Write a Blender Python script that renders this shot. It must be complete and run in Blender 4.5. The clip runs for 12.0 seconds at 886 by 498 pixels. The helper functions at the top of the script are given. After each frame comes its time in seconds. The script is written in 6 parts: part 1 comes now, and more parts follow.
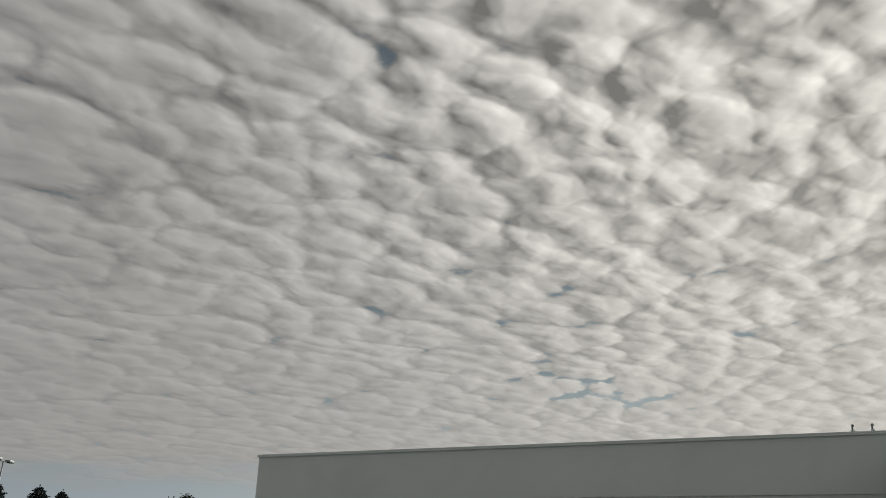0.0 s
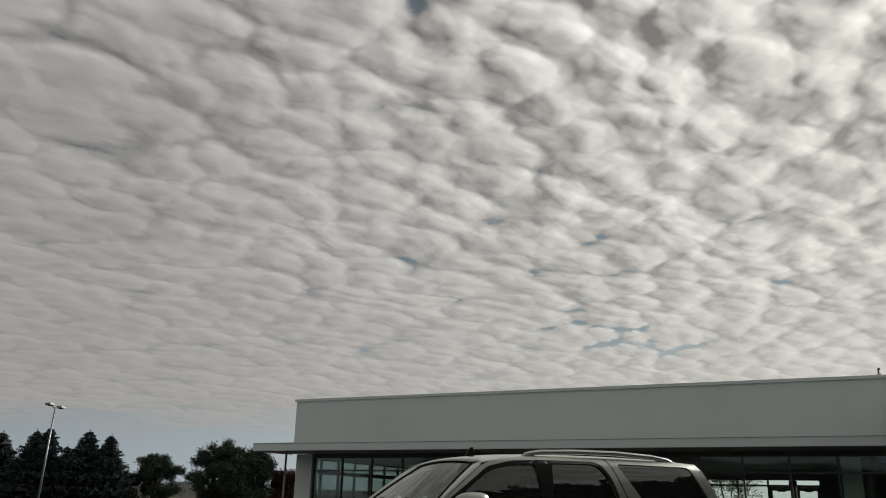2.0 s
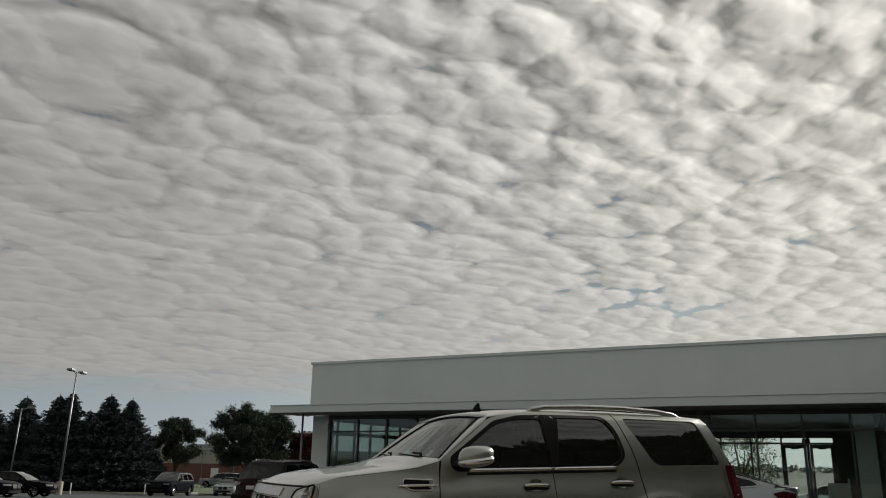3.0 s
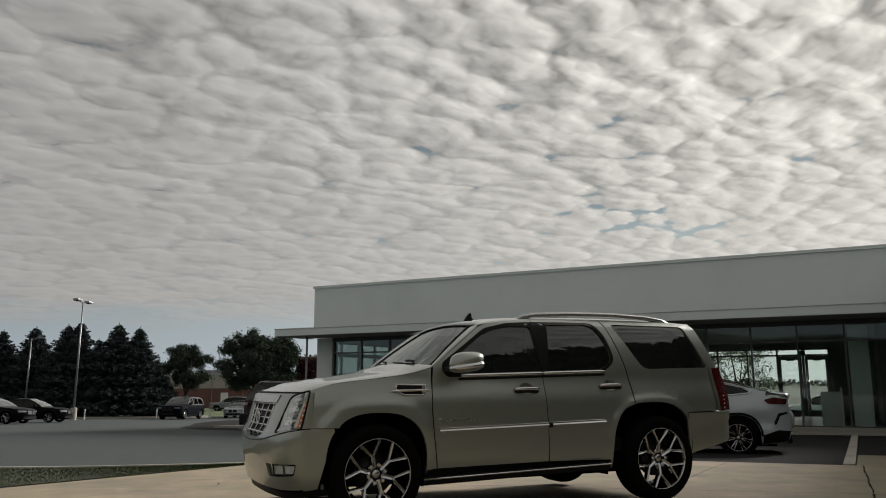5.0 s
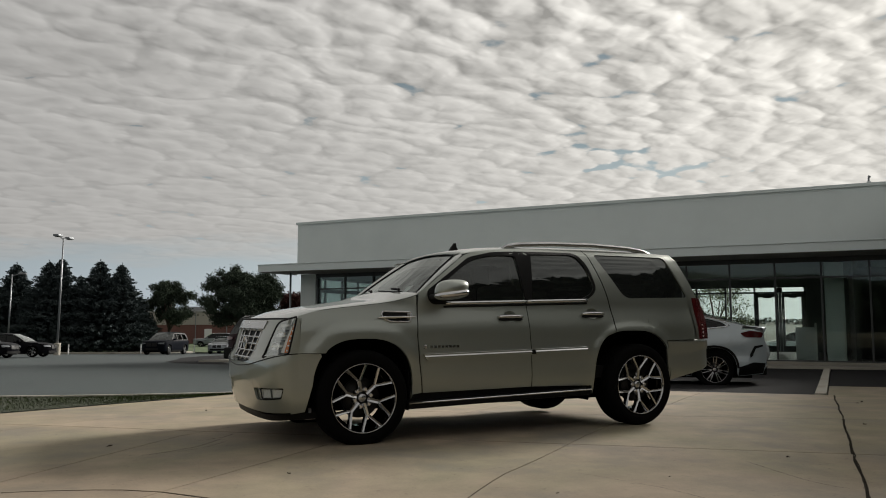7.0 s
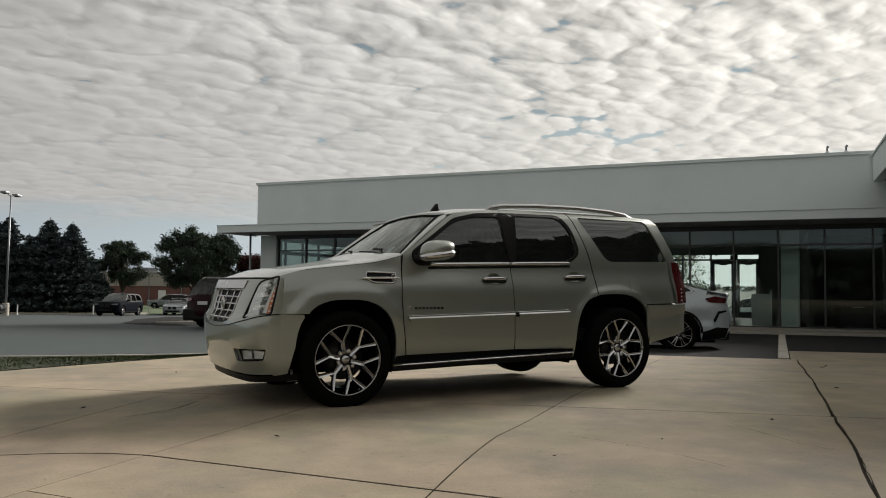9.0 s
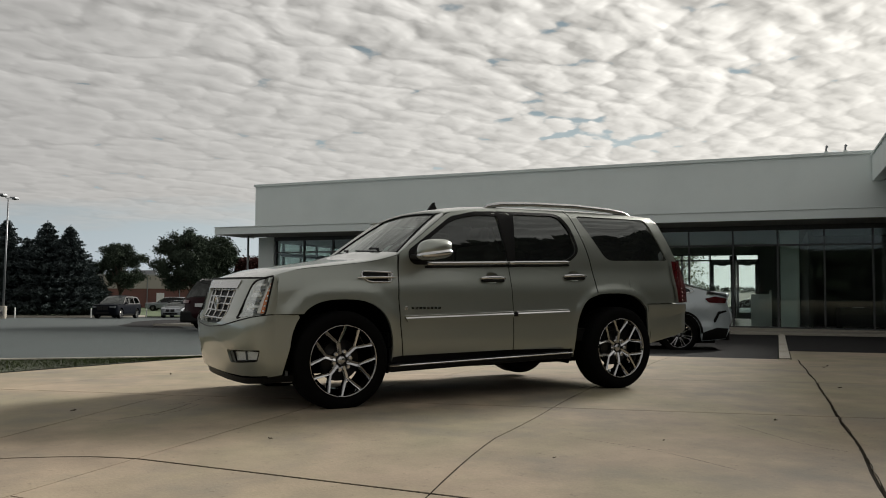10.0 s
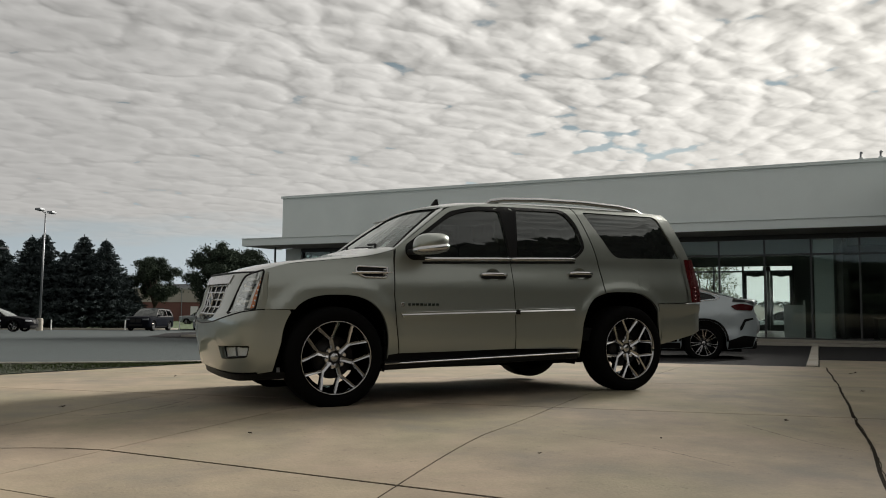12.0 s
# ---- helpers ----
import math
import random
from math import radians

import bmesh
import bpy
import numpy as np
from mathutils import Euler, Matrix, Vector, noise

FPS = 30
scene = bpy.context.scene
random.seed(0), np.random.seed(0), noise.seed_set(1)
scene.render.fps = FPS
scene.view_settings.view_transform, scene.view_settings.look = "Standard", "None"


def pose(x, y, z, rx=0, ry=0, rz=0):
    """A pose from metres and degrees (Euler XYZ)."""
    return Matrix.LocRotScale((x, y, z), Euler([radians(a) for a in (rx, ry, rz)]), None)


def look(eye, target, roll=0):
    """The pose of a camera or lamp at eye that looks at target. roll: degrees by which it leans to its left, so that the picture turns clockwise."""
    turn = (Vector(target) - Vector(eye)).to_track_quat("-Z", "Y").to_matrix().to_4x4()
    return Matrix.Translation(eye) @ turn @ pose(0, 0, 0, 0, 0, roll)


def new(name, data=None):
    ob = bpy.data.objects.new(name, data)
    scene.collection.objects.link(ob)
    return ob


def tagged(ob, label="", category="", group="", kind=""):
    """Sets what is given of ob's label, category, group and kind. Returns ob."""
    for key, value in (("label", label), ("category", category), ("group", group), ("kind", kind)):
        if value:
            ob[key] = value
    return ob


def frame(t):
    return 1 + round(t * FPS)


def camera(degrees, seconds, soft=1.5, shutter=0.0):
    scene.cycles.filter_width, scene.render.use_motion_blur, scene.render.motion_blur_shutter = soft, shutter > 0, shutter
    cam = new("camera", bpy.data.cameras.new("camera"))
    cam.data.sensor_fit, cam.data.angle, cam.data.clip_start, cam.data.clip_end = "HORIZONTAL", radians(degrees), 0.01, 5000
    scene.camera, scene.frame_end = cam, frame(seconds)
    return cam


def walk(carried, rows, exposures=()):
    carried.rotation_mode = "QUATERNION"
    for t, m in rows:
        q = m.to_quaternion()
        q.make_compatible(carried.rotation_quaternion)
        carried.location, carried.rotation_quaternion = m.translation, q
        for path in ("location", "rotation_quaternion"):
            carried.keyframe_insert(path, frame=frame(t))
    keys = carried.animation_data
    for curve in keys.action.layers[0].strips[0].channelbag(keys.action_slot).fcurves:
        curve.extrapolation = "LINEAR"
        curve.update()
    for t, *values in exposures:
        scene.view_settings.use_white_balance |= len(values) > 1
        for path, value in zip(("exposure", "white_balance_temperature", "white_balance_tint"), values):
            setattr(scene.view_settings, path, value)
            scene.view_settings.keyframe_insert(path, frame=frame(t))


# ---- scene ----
cam = camera(59.0, 12.0, soft=1.0)
PATH = [
    (0, (-2.358, -5.716, 1.536), (-1.488, -4.073, 2.273), 1.16),
    (0.5, (-2.380, -5.885, 1.496), (-1.517, -4.228, 2.212), 1.20),
    (1, (-2.418, -6.029, 1.432), (-1.567, -4.355, 2.119), 1.27),
    (1.5, (-2.446, -6.135, 1.385), (-1.611, -4.440, 2.039), 1.38),
    (2, (-2.443, -6.199, 1.340), (-1.625, -4.480, 1.956), 1.37),
    (2.5, (-2.409, -6.245, 1.305), (-1.606, -4.506, 1.879), 1.28),
    (3, (-2.359, -6.253, 1.282), (-1.562, -4.496, 1.809), 0.99),
    (4.8, (-2.284, -6.321, 1.162), (-1.472, -4.529, 1.519), -0.10),
    (5, (-2.268, -6.336, 1.149), (-1.456, -4.540, 1.489), -0.21),
    (5.5, (-2.258, -6.348, 1.126), (-1.438, -4.548, 1.426), -0.38),
    (6, (-2.263, -6.366, 1.100), (-1.433, -4.565, 1.362), -0.41),
    (6.5, (-2.271, -6.354, 1.079), (-1.428, -4.554, 1.302), -0.27),
    (7, (-2.295, -6.337, 1.056), (-1.435, -4.540, 1.241), -0.07),
    (7.5, (-2.327, -6.292, 1.035), (-1.445, -4.503, 1.184), 0.23),
    (9.5, (-2.469, -6.040, 1.031), (-1.500, -4.293, 1.122), 0.49),
    (10, (-2.389, -6.004, 1.011), (-1.426, -4.254, 1.110), 0.33),
    (10.5, (-2.269, -5.979, 0.981), (-1.327, -4.218, 1.092), 0.17),
    (11, (-2.161, -5.963, 0.939), (-1.245, -4.189, 1.063), 0.16),
    (11.5, (-2.083, -5.974, 0.893), (-1.187, -4.191, 1.027), 0.25),
    (12, (-2.028, -5.969, 0.855), (-1.141, -4.182, 0.991), 0.35),
]
walk(cam, [(t, look(e, a, r)) for t, e, a, r in PATH],
     exposures=[(0.0, -0.09), (1.5, -0.03), (3.0, 0.08), (5.0, 0.17), (6.6, 0.19), (7.2, 0.40), (9.5, 0.49), (12.0, 0.49)])

# ---- light ----
SUN_AZ, SUN_EL = 73.0, 25.0        # degrees: clockwise from +y, above the horizon
sun_way = Vector((math.sin(radians(SUN_AZ)) * math.cos(radians(SUN_EL)),
                  math.cos(radians(SUN_AZ)) * math.cos(radians(SUN_EL)), math.sin(radians(SUN_EL))))


def nodes_of(tree):
    """A short way to build node trees: N makes a node, the inputs may be sockets or values."""
    def N(kind, op="", **ins):
        n = tree.nodes.new(kind)
        if op:
            if kind in ("ShaderNodeMath", "ShaderNodeVectorMath"):
                n.operation = op
            elif kind == "ShaderNodeMixRGB":
                n.blend_type = op
        for key, value in ins.items():
            sock = n.inputs[int(key[1:])] if key[0] == "i" and key[1:].isdigit() else n.inputs[key.replace("_", " ")]
            if isinstance(value, bpy.types.NodeSocket):
                tree.links.new(value, sock)
            else:
                sock.default_value = value
        return n
    return N


def ramp_of(N, fac, stops):
    n = N("ShaderNodeValToRGB", i0=fac)
    el = n.color_ramp.elements
    while len(el) < len(stops):
        el.new(0.5)
    for e, (p, c) in zip(el, stops):
        e.position = p
        e.color = (c, c, c, 1) if isinstance(c, (int, float)) else (*c, 1)
    return n.outputs[0]


def cloud_sky():
    world = bpy.data.worlds.new("cloudy_sky")
    scene.world = world
    world.use_nodes = True
    tree = world.node_tree
    tree.nodes.clear()
    N = nodes_of(tree)
    M = lambda op, a, b=0.0: N("ShaderNodeMath", op, i0=a, i1=b).outputs[0]
    way = N("ShaderNodeTexCoord").outputs["Generated"]
    sep = N("ShaderNodeSeparateXYZ", i0=way)
    up = M("MAXIMUM", sep.outputs[2], 0.0)
    # the cloud layer is a flat sheet: the way is carried to it
    inv = M("DIVIDE", 1.0, M("ADD", up, 0.12))
    flat = N("ShaderNodeCombineXYZ", i0=M("MULTIPLY", sep.outputs[0], inv), i1=M("MULTIPLY", sep.outputs[1], inv), i2=0.0).outputs[0]
    V = lambda op, a, b, c=None: N("ShaderNodeVectorMath", op, **({"i0": a, "i1": b} if c is None else {"i0": a, "i1": b, "i2": c})).outputs[0]

    def rough(at, scale, detail=3.0, hard=0.55):
        return N("ShaderNodeTexNoise", i0=at, Scale=scale, Detail=detail, Roughness=hard)

    def puffs(at, scale, smooth):
        n = N("ShaderNodeTexVoronoi", i0=at, Scale=scale)
        n.voronoi_dimensions, n.feature = "2D", "SMOOTH_F1"
        n.inputs["Smoothness"].default_value = smooth
        return n.outputs["Distance"]

    def thinness(at):
        """0 in the thick of a puff, 1 between the puffs."""
        turn = N("ShaderNodeMapping", i0=at)
        turn.inputs["Rotation"].default_value = (0, 0, radians(CLOUD_TURN))
        turn.inputs["Location"].default_value = CLOUD_SHIFT
        p = turn.outputs[0]
        big = V("SUBTRACT", rough(p, 1.1, 2.0).outputs["Color"], (0.5, 0.5, 0.5))
        mid = V("SUBTRACT", rough(p, 5.0, 3.0).outputs["Color"], (0.5, 0.5, 0.5))
        q = V("MULTIPLY_ADD", mid, (0.14, 0.11, 0.0), V("MULTIPLY_ADD", big, (0.20, 0.18, 0.0), p))
        w = V("MULTIPLY", q, (6.3, 8.2, 1.0))
        d = M("ADD", M("MULTIPLY", puffs(w, 1.0, 0.20), 0.86), M("MULTIPLY", puffs(w, 2.2, 0.24), 0.24))
        lump = M("MULTIPLY", M("SUBTRACT", rough(q, 8.0, 4.0, 0.50).outputs[0], 0.5), 0.30)
        return M("ADD", d, lump), p
    thin, p = thinness(flat)
    thin_sun = thinness(V("ADD", flat, (0.022, -0.026, 0.0)))[0]
    thin_rim = thinness(V("ADD", flat, (0.007, -0.008, 0.0)))[0]
    broad = rough(p, 0.8, 3.0).outputs[0]
    # the sheet is broken open in a few places
    opened = M("MULTIPLY", M("SUBTRACT", broad, 0.5), 0.30)
    for cx, cy, r, k in CLOUD_OPEN:
        off = V("MULTIPLY", V("SUBTRACT", flat, (cx, cy, 0.0)), (0.8, 1.7, 1.0))
        dist = N("ShaderNodeVectorMath", "LENGTH", i0=off).outputs["Value"]
        opened = M("ADD", opened, M("MULTIPLY", M("POWER", 2.718, M("MULTIPLY", M("MULTIPLY", dist, dist), -1.0 / (r * r))), k))
    torn = M("MULTIPLY", M("SUBTRACT", rough(p, 16.0, 4.0).outputs[0], 0.5), 0.34)
    cover = ramp_of(N, M("ADD", M("ADD", thin, torn), opened), ((CLOUD_EDGE[0], 1.0), (CLOUD_EDGE[1], 0.12)))
    # the sheet ends a few degrees above the far rim
    streak = rough(V("MULTIPLY", way, (3.0, 3.0, 26.0)), 1.6, 4.0).outputs[0]
    frayed = M("ADD", M("MULTIPLY", M("SUBTRACT", broad, 0.5), 0.06), M("MULTIPLY", M("SUBTRACT", streak, 0.5), 0.09))
    rim = ramp_of(N, M("ADD", up, frayed), ((0.070, 0.0), (0.108, 1.0)))
    cover = M("MULTIPLY", cover, rim)
    # a puff is bright where it thins towards the sun and grey in its thick middle
    soft = M("MINIMUM", M("ADD", M("MULTIPLY", up, 2.4), 0.22), 1.0)
    lit = N("ShaderNodeVectorMath", "DOT_PRODUCT", i0=way, i1=tuple(sun_way)).outputs["Value"]
    near = M("POWER", M("MAXIMUM", lit, 0.0), 2.5)
    crisp = M("MINIMUM", M("ADD", 0.48, M("MULTIPLY", near, 1.5)), 1.35)
    side = M("MULTIPLY", M("MULTIPLY", M("ADD", M("MULTIPLY", M("SUBTRACT", thin_sun, thin), 0.75), M("MULTIPLY", M("SUBTRACT", thin_rim, thin), 1.6)), soft), crisp)
    thick = ramp_of(N, thin, ((0.05, 0.74), (0.30, 0.93), (0.54, 0.99), (0.80, 0.70)))
    patchy = M("ADD", 0.66, M("MULTIPLY", rough(p, 2.2, 4.0).outputs[0], 0.66))
    shade = M("MAXIMUM", M("MULTIPLY", M("MULTIPLY", M("ADD", 0.86, side), thick), patchy), 0.30)
    # far off the puffs run together
    shade = M("ADD", 0.93, M("MULTIPLY", M("SUBTRACT", shade, 0.91), M("MINIMUM", M("ADD", 0.28, M("MULTIPLY", up, 1.35)), 1.0)))
    glow = M("ADD", CLOUD_BASE, M("MULTIPLY", near, CLOUD_SUN))
    tint = N("ShaderNodeMixRGB", i0=near, i1=(1.0, 0.980, 0.945, 1), i2=(1.0, 0.965, 0.885, 1)).outputs[0]
    cloud = N("ShaderNodeBackground", Color=tint, Strength=M("MULTIPLY", shade, glow)).outputs[0]
    sky = N("ShaderNodeTexSky")
    sky.sky_type = "NISHITA"
    sky.sun_disc = False
    sky.sun_elevation, sky.sun_rotation = radians(SUN_EL), radians(SUN_AZ)
    sky.air_density, sky.dust_density = 1.0, 0.3
    grey = N("ShaderNodeHueSaturation", Color=sky.outputs[0], Saturation=0.40, Hue=0.485)
    grey = N("ShaderNodeMixRGB", "MULTIPLY", i0=1.0, i1=grey.outputs[0], i2=(0.88, 1.02, 1.04, 1))
    deep = N("ShaderNodeMixRGB", "MULTIPLY", i0=1.0, i1=grey.outputs[0], i2=(SKY_BLUE, SKY_BLUE, SKY_BLUE, 1)).outputs[0]
    low = N("ShaderNodeVectorMath", "SCALE", i0=N("ShaderNodeMixRGB", i0=near, i1=(0.300, 0.345, 0.378, 1), i2=(0.44, 0.44, 0.40, 1)).outputs[0])
    tree.links.new(M("ADD", 1.0, M("MULTIPLY", near, 1.2)), low.inputs["Scale"])
    both = N("ShaderNodeMixRGB", i0=ramp_of(N, up, ((0.02, 1.0), (0.22, 0.0))), i1=deep, i2=low.outputs[0]).outputs[0]
    blue = N("ShaderNodeBackground", Color=both, Strength=1.0).outputs[0]
    out = N("ShaderNodeOutputWorld", Surface=N("ShaderNodeMixShader", i0=cover, i1=blue, i2=cloud).outputs[0])
    return out


CLOUD_TURN, CLOUD_SHIFT = -8.0, (0.35, 1.2, 0.0)
CLOUD_BASE, CLOUD_SUN, SKY_BLUE = 0.365, 0.36, 0.036
CLOUD_EDGE = (0.87, 1.00)
CLOUD_OPEN = ((0.50, 1.06, 0.22, 0.20), (0.60, 1.30, 0.30, 0.10), (2.05, 2.43, 0.34, 0.45), (1.5, 1.9, 0.8, 0.05), (2.4, 2.0, 0.7, 0.06))
cloud_sky()

sun = new("sun", bpy.data.lights.new("sun", "SUN"))
sun.data.energy, sun.data.angle, sun.data.color = 4.5, radians(15), (1.0, 0.955, 0.89)
sun.matrix_world = look(sun_way * 200, (0, 0, 0))

# ---- materials ----
def material(name, base, rough=0.6, metal=0.0, vary=0.12, scale=6.0, grain=0.0, grain_scale=120.0, bump=0.0, stain=None,
             stain_scale=0.7, each=0.0, coat=0.0, island=0.0, spec=0.5, coords="Object", second=None, second_scale=0.3, specks=0.0):
    """A surface with broad and fine variation, grain relief, stains and a difference from piece to piece."""
    m = bpy.data.materials.new(name)
    m.use_nodes = True
    tree = m.node_tree
    bs = tree.nodes["Principled BSDF"]
    N = nodes_of(tree)
    M = lambda op, a, b=0.0: N("ShaderNodeMath", op, i0=a, i1=b).outputs[0]
    at = N("ShaderNodeTexCoord").outputs[coords]
    big = N("ShaderNodeTexNoise", i0=at, Scale=scale, Detail=4.0, Roughness=0.6).outputs[0]
    small = N("ShaderNodeTexNoise", i0=at, Scale=grain_scale, Detail=2.0).outputs[0]
    f = M("MULTIPLY_ADD", M("SUBTRACT", big, 0.5), 2 * vary)
    f.node.inputs[2].default_value = 1.0
    if grain:
        f = M("MULTIPLY", f, M("ADD", 1.0 - grain / 2, M("MULTIPLY", small, grain)))
    if each:
        f = M("MULTIPLY", f, M("ADD", 1.0 - each / 2, M("MULTIPLY", N("ShaderNodeObjectInfo").outputs["Random"], each)))
    if island:
        f = M("MULTIPLY", f, M("ADD", 1.0 - island / 2, M("MULTIPLY", N("ShaderNodeNewGeometry").outputs["Random Per Island"], island)))
    col = N("ShaderNodeVectorMath", "SCALE", i0=base)
    tree.links.new(f, col.inputs["Scale"])
    col = col.outputs[0]
    if second:
        s = N("ShaderNodeTexNoise", i0=at, Scale=second_scale, Detail=5.0, Roughness=0.6, Distortion=0.6).outputs[0]
        tint = N("ShaderNodeMixRGB", i0=ramp_of(N, s, ((0.38, 0.0), (0.62, 1.0))), i1=(1, 1, 1, 1), i2=(*second, 1)).outputs[0]
        col = N("ShaderNodeMixRGB", "MULTIPLY", i0=1.0, i1=col, i2=tint).outputs[0]
    if stain:
        s = N("ShaderNodeTexNoise", i0=at, Scale=stain_scale, Detail=7.0, Roughness=0.65).outputs[0]
        col = N("ShaderNodeMixRGB", i0=ramp_of(N, s, ((0.48, 0.0), (0.72, 1.0))), i1=col, i2=(*stain, 1)).outputs[0]
    if specks:
        s = N("ShaderNodeTexNoise", i0=at, Scale=17.0, Detail=3.0, Roughness=0.7).outputs[0]
        col = N("ShaderNodeMixRGB", "MULTIPLY", i0=M("MULTIPLY", ramp_of(N, s, ((0.63, 0.0), (0.72, 1.0))), specks), i1=col, i2=(0.45, 0.43, 0.40, 1)).outputs[0]
    tree.links.new(col, bs.inputs["Base Color"])
    bs.inputs["Roughness"].default_value = rough
    tree.links.new(M("ADD", rough - 0.06, M("MULTIPLY", big, 0.12)), bs.inputs["Roughness"])
    bs.inputs["Metallic"].default_value = metal
    bs.inputs["Specular IOR Level"].default_value = spec
    if coat:
        bs.inputs["Coat Weight"].default_value = coat
        bs.inputs["Coat Roughness"].default_value = 0.06
    if bump:
        b = N("ShaderNodeBump", Height=small, Strength=1.0, Distance=bump)
        tree.links.new(b.outputs[0], bs.inputs["Normal"])
    return m


def glass(name, tint, gloss=1.0, ior=1.5, film=0.0):
    """A clear or tinted pane: it lets light through, mirrors more at a slant and may carry a pale film, part dust, part
    painted haze that lifts its blacks.
    """
    m = bpy.data.materials.new(name)
    m.use_nodes = True
    tree = m.node_tree
    tree.nodes.clear()
    N = nodes_of(tree)
    fres = N("ShaderNodeFresnel", IOR=ior).outputs[0]
    fac = N("ShaderNodeMath", "MULTIPLY", i0=fres, i1=gloss).outputs[0]
    mix = N("ShaderNodeMixShader", i0=fac, i1=N("ShaderNodeBsdfTransparent", Color=(*tint, 1)).outputs[0],
            i2=N("ShaderNodeBsdfGlossy", Color=(0.96, 1.0, 0.97, 1), Roughness=0.015).outputs[0])
    if film:
        at = N("ShaderNodeTexNoise", i0=N("ShaderNodeTexCoord").outputs["Object"], Scale=3.0, Detail=5.0).outputs[0]
        fac = N("ShaderNodeMath", "MULTIPLY", i0=at, i1=2 * film).outputs[0]
        mix = N("ShaderNodeMixShader", i0=fac, i1=mix.outputs[0], i2=N("ShaderNodeBsdfDiffuse", Color=(0.34, 0.37, 0.38, 1)).outputs[0])
    N("ShaderNodeOutputMaterial", Surface=mix.outputs[0])
    return m


CONCRETE = material("concrete", (0.278, 0.219, 0.155), 0.85, vary=0.40, scale=2.4, grain=0.22, grain_scale=60, bump=0.0016,
                    stain=(0.155, 0.138, 0.110), stain_scale=0.8, each=0.12, second=(0.76, 0.84, 0.76), second_scale=0.6, specks=0.5)
JOINT = material("joint_filler", (0.024, 0.020, 0.015), 0.95, spec=0.04, vary=0.3, scale=5, grain=0.3, bump=0.004)
ASPHALT = material("asphalt", (0.037, 0.050, 0.050), 0.82, vary=0.30, scale=0.5, grain=0.5, grain_scale=160, bump=0.006,
                   stain=(0.036, 0.043, 0.045), stain_scale=0.22, second=(0.82, 0.84, 0.84), second_scale=0.09)
ASPHALT_DARK = material("dark_asphalt", (0.017, 0.0165, 0.017), 0.92, spec=0.12, vary=0.2, scale=0.6, grain=0.5, grain_scale=160, bump=0.006)
KERB = material("kerb_concrete", (0.36, 0.335, 0.285), 0.88, vary=0.2, scale=1.6, grain=0.25, bump=0.004, stain=(0.26, 0.24, 0.2), stain_scale=1.6)
GRASS_SOIL = material("grass_ground", (0.022, 0.028, 0.011), 0.95, vary=0.35, scale=0.5, grain=0.6, grain_scale=30, bump=0.03)
LEAVES_RED = material("dark_red_leaves", (0.060, 0.022, 0.020), 0.8, spec=0.2, vary=0.35, scale=0.5, island=0.6)
LAWN = material("lawn_grass", (0.060, 0.090, 0.034), 0.95, vary=0.35, scale=0.3, grain=0.5, grain_scale=6, bump=0.02)
GRASS = material("grass_blades", (0.024, 0.034, 0.011), 0.95, spec=0.02, vary=0.3, scale=0.8, island=0.3)
FIELD = material("field", (0.042, 0.045, 0.026), 0.95, vary=0.35, scale=0.03, grain=0.4, grain_scale=2.0)
STUCCO = material("painted_stucco", (0.77, 0.83, 0.81), 0.85, vary=0.05, scale=0.5, grain=0.06, grain_scale=140, bump=0.003,
                  stain=(0.72, 0.78, 0.76), stain_scale=0.35)
STUCCO_TRIM = material("painted_metal_trim", (0.77, 0.83, 0.81), 0.6, vary=0.05, scale=1.5, bump=0.0008)
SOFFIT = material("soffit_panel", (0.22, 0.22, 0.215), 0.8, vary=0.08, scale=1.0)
ALU = material("dark_anodised_frame", (0.075, 0.078, 0.08), 0.42, metal=0.5, vary=0.15, scale=3)
# Interior colours are kept dark to hold the unlit room's shade; desks share interior_dark.
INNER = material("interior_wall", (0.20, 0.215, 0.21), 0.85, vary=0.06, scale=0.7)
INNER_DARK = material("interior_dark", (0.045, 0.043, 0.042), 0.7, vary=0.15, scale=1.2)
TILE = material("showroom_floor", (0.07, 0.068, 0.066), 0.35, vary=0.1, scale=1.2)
BRICK = material("red_brick_wall", (0.16, 0.076, 0.064), 0.9, vary=0.15, scale=1.2, grain=0.3, grain_scale=8)
BEIGE = material("beige_cladding", (0.36, 0.33, 0.29), 0.85, vary=0.06, scale=0.4)
ROOFING = material("grey_roof_sheet", (0.30, 0.30, 0.29), 0.8, vary=0.1, scale=0.4)
BARK = material("bark", (0.060, 0.045, 0.034), 0.95, vary=0.3, scale=4, bump=0.02, grain_scale=25)
NEEDLES = material("spruce_needles", (0.056, 0.070, 0.070), 0.95, spec=0.02, vary=0.2, scale=0.6, island=0.08)
LEAVES = material("oak_leaves", (0.048, 0.062, 0.045), 0.95, spec=0.03, vary=0.25, scale=0.5, island=0.12)
LEAVES_PALE = material("honey_locust_leaves", (0.085, 0.11, 0.045), 0.65, vary=0.3, scale=0.5, island=0.8)
GALV = material("galvanised_steel", (0.24, 0.25, 0.26), 0.45, metal=0.7, vary=0.12, scale=3)
WHITE = material("white_paint", (0.74, 0.74, 0.72), 0.6, vary=0.06, scale=2)

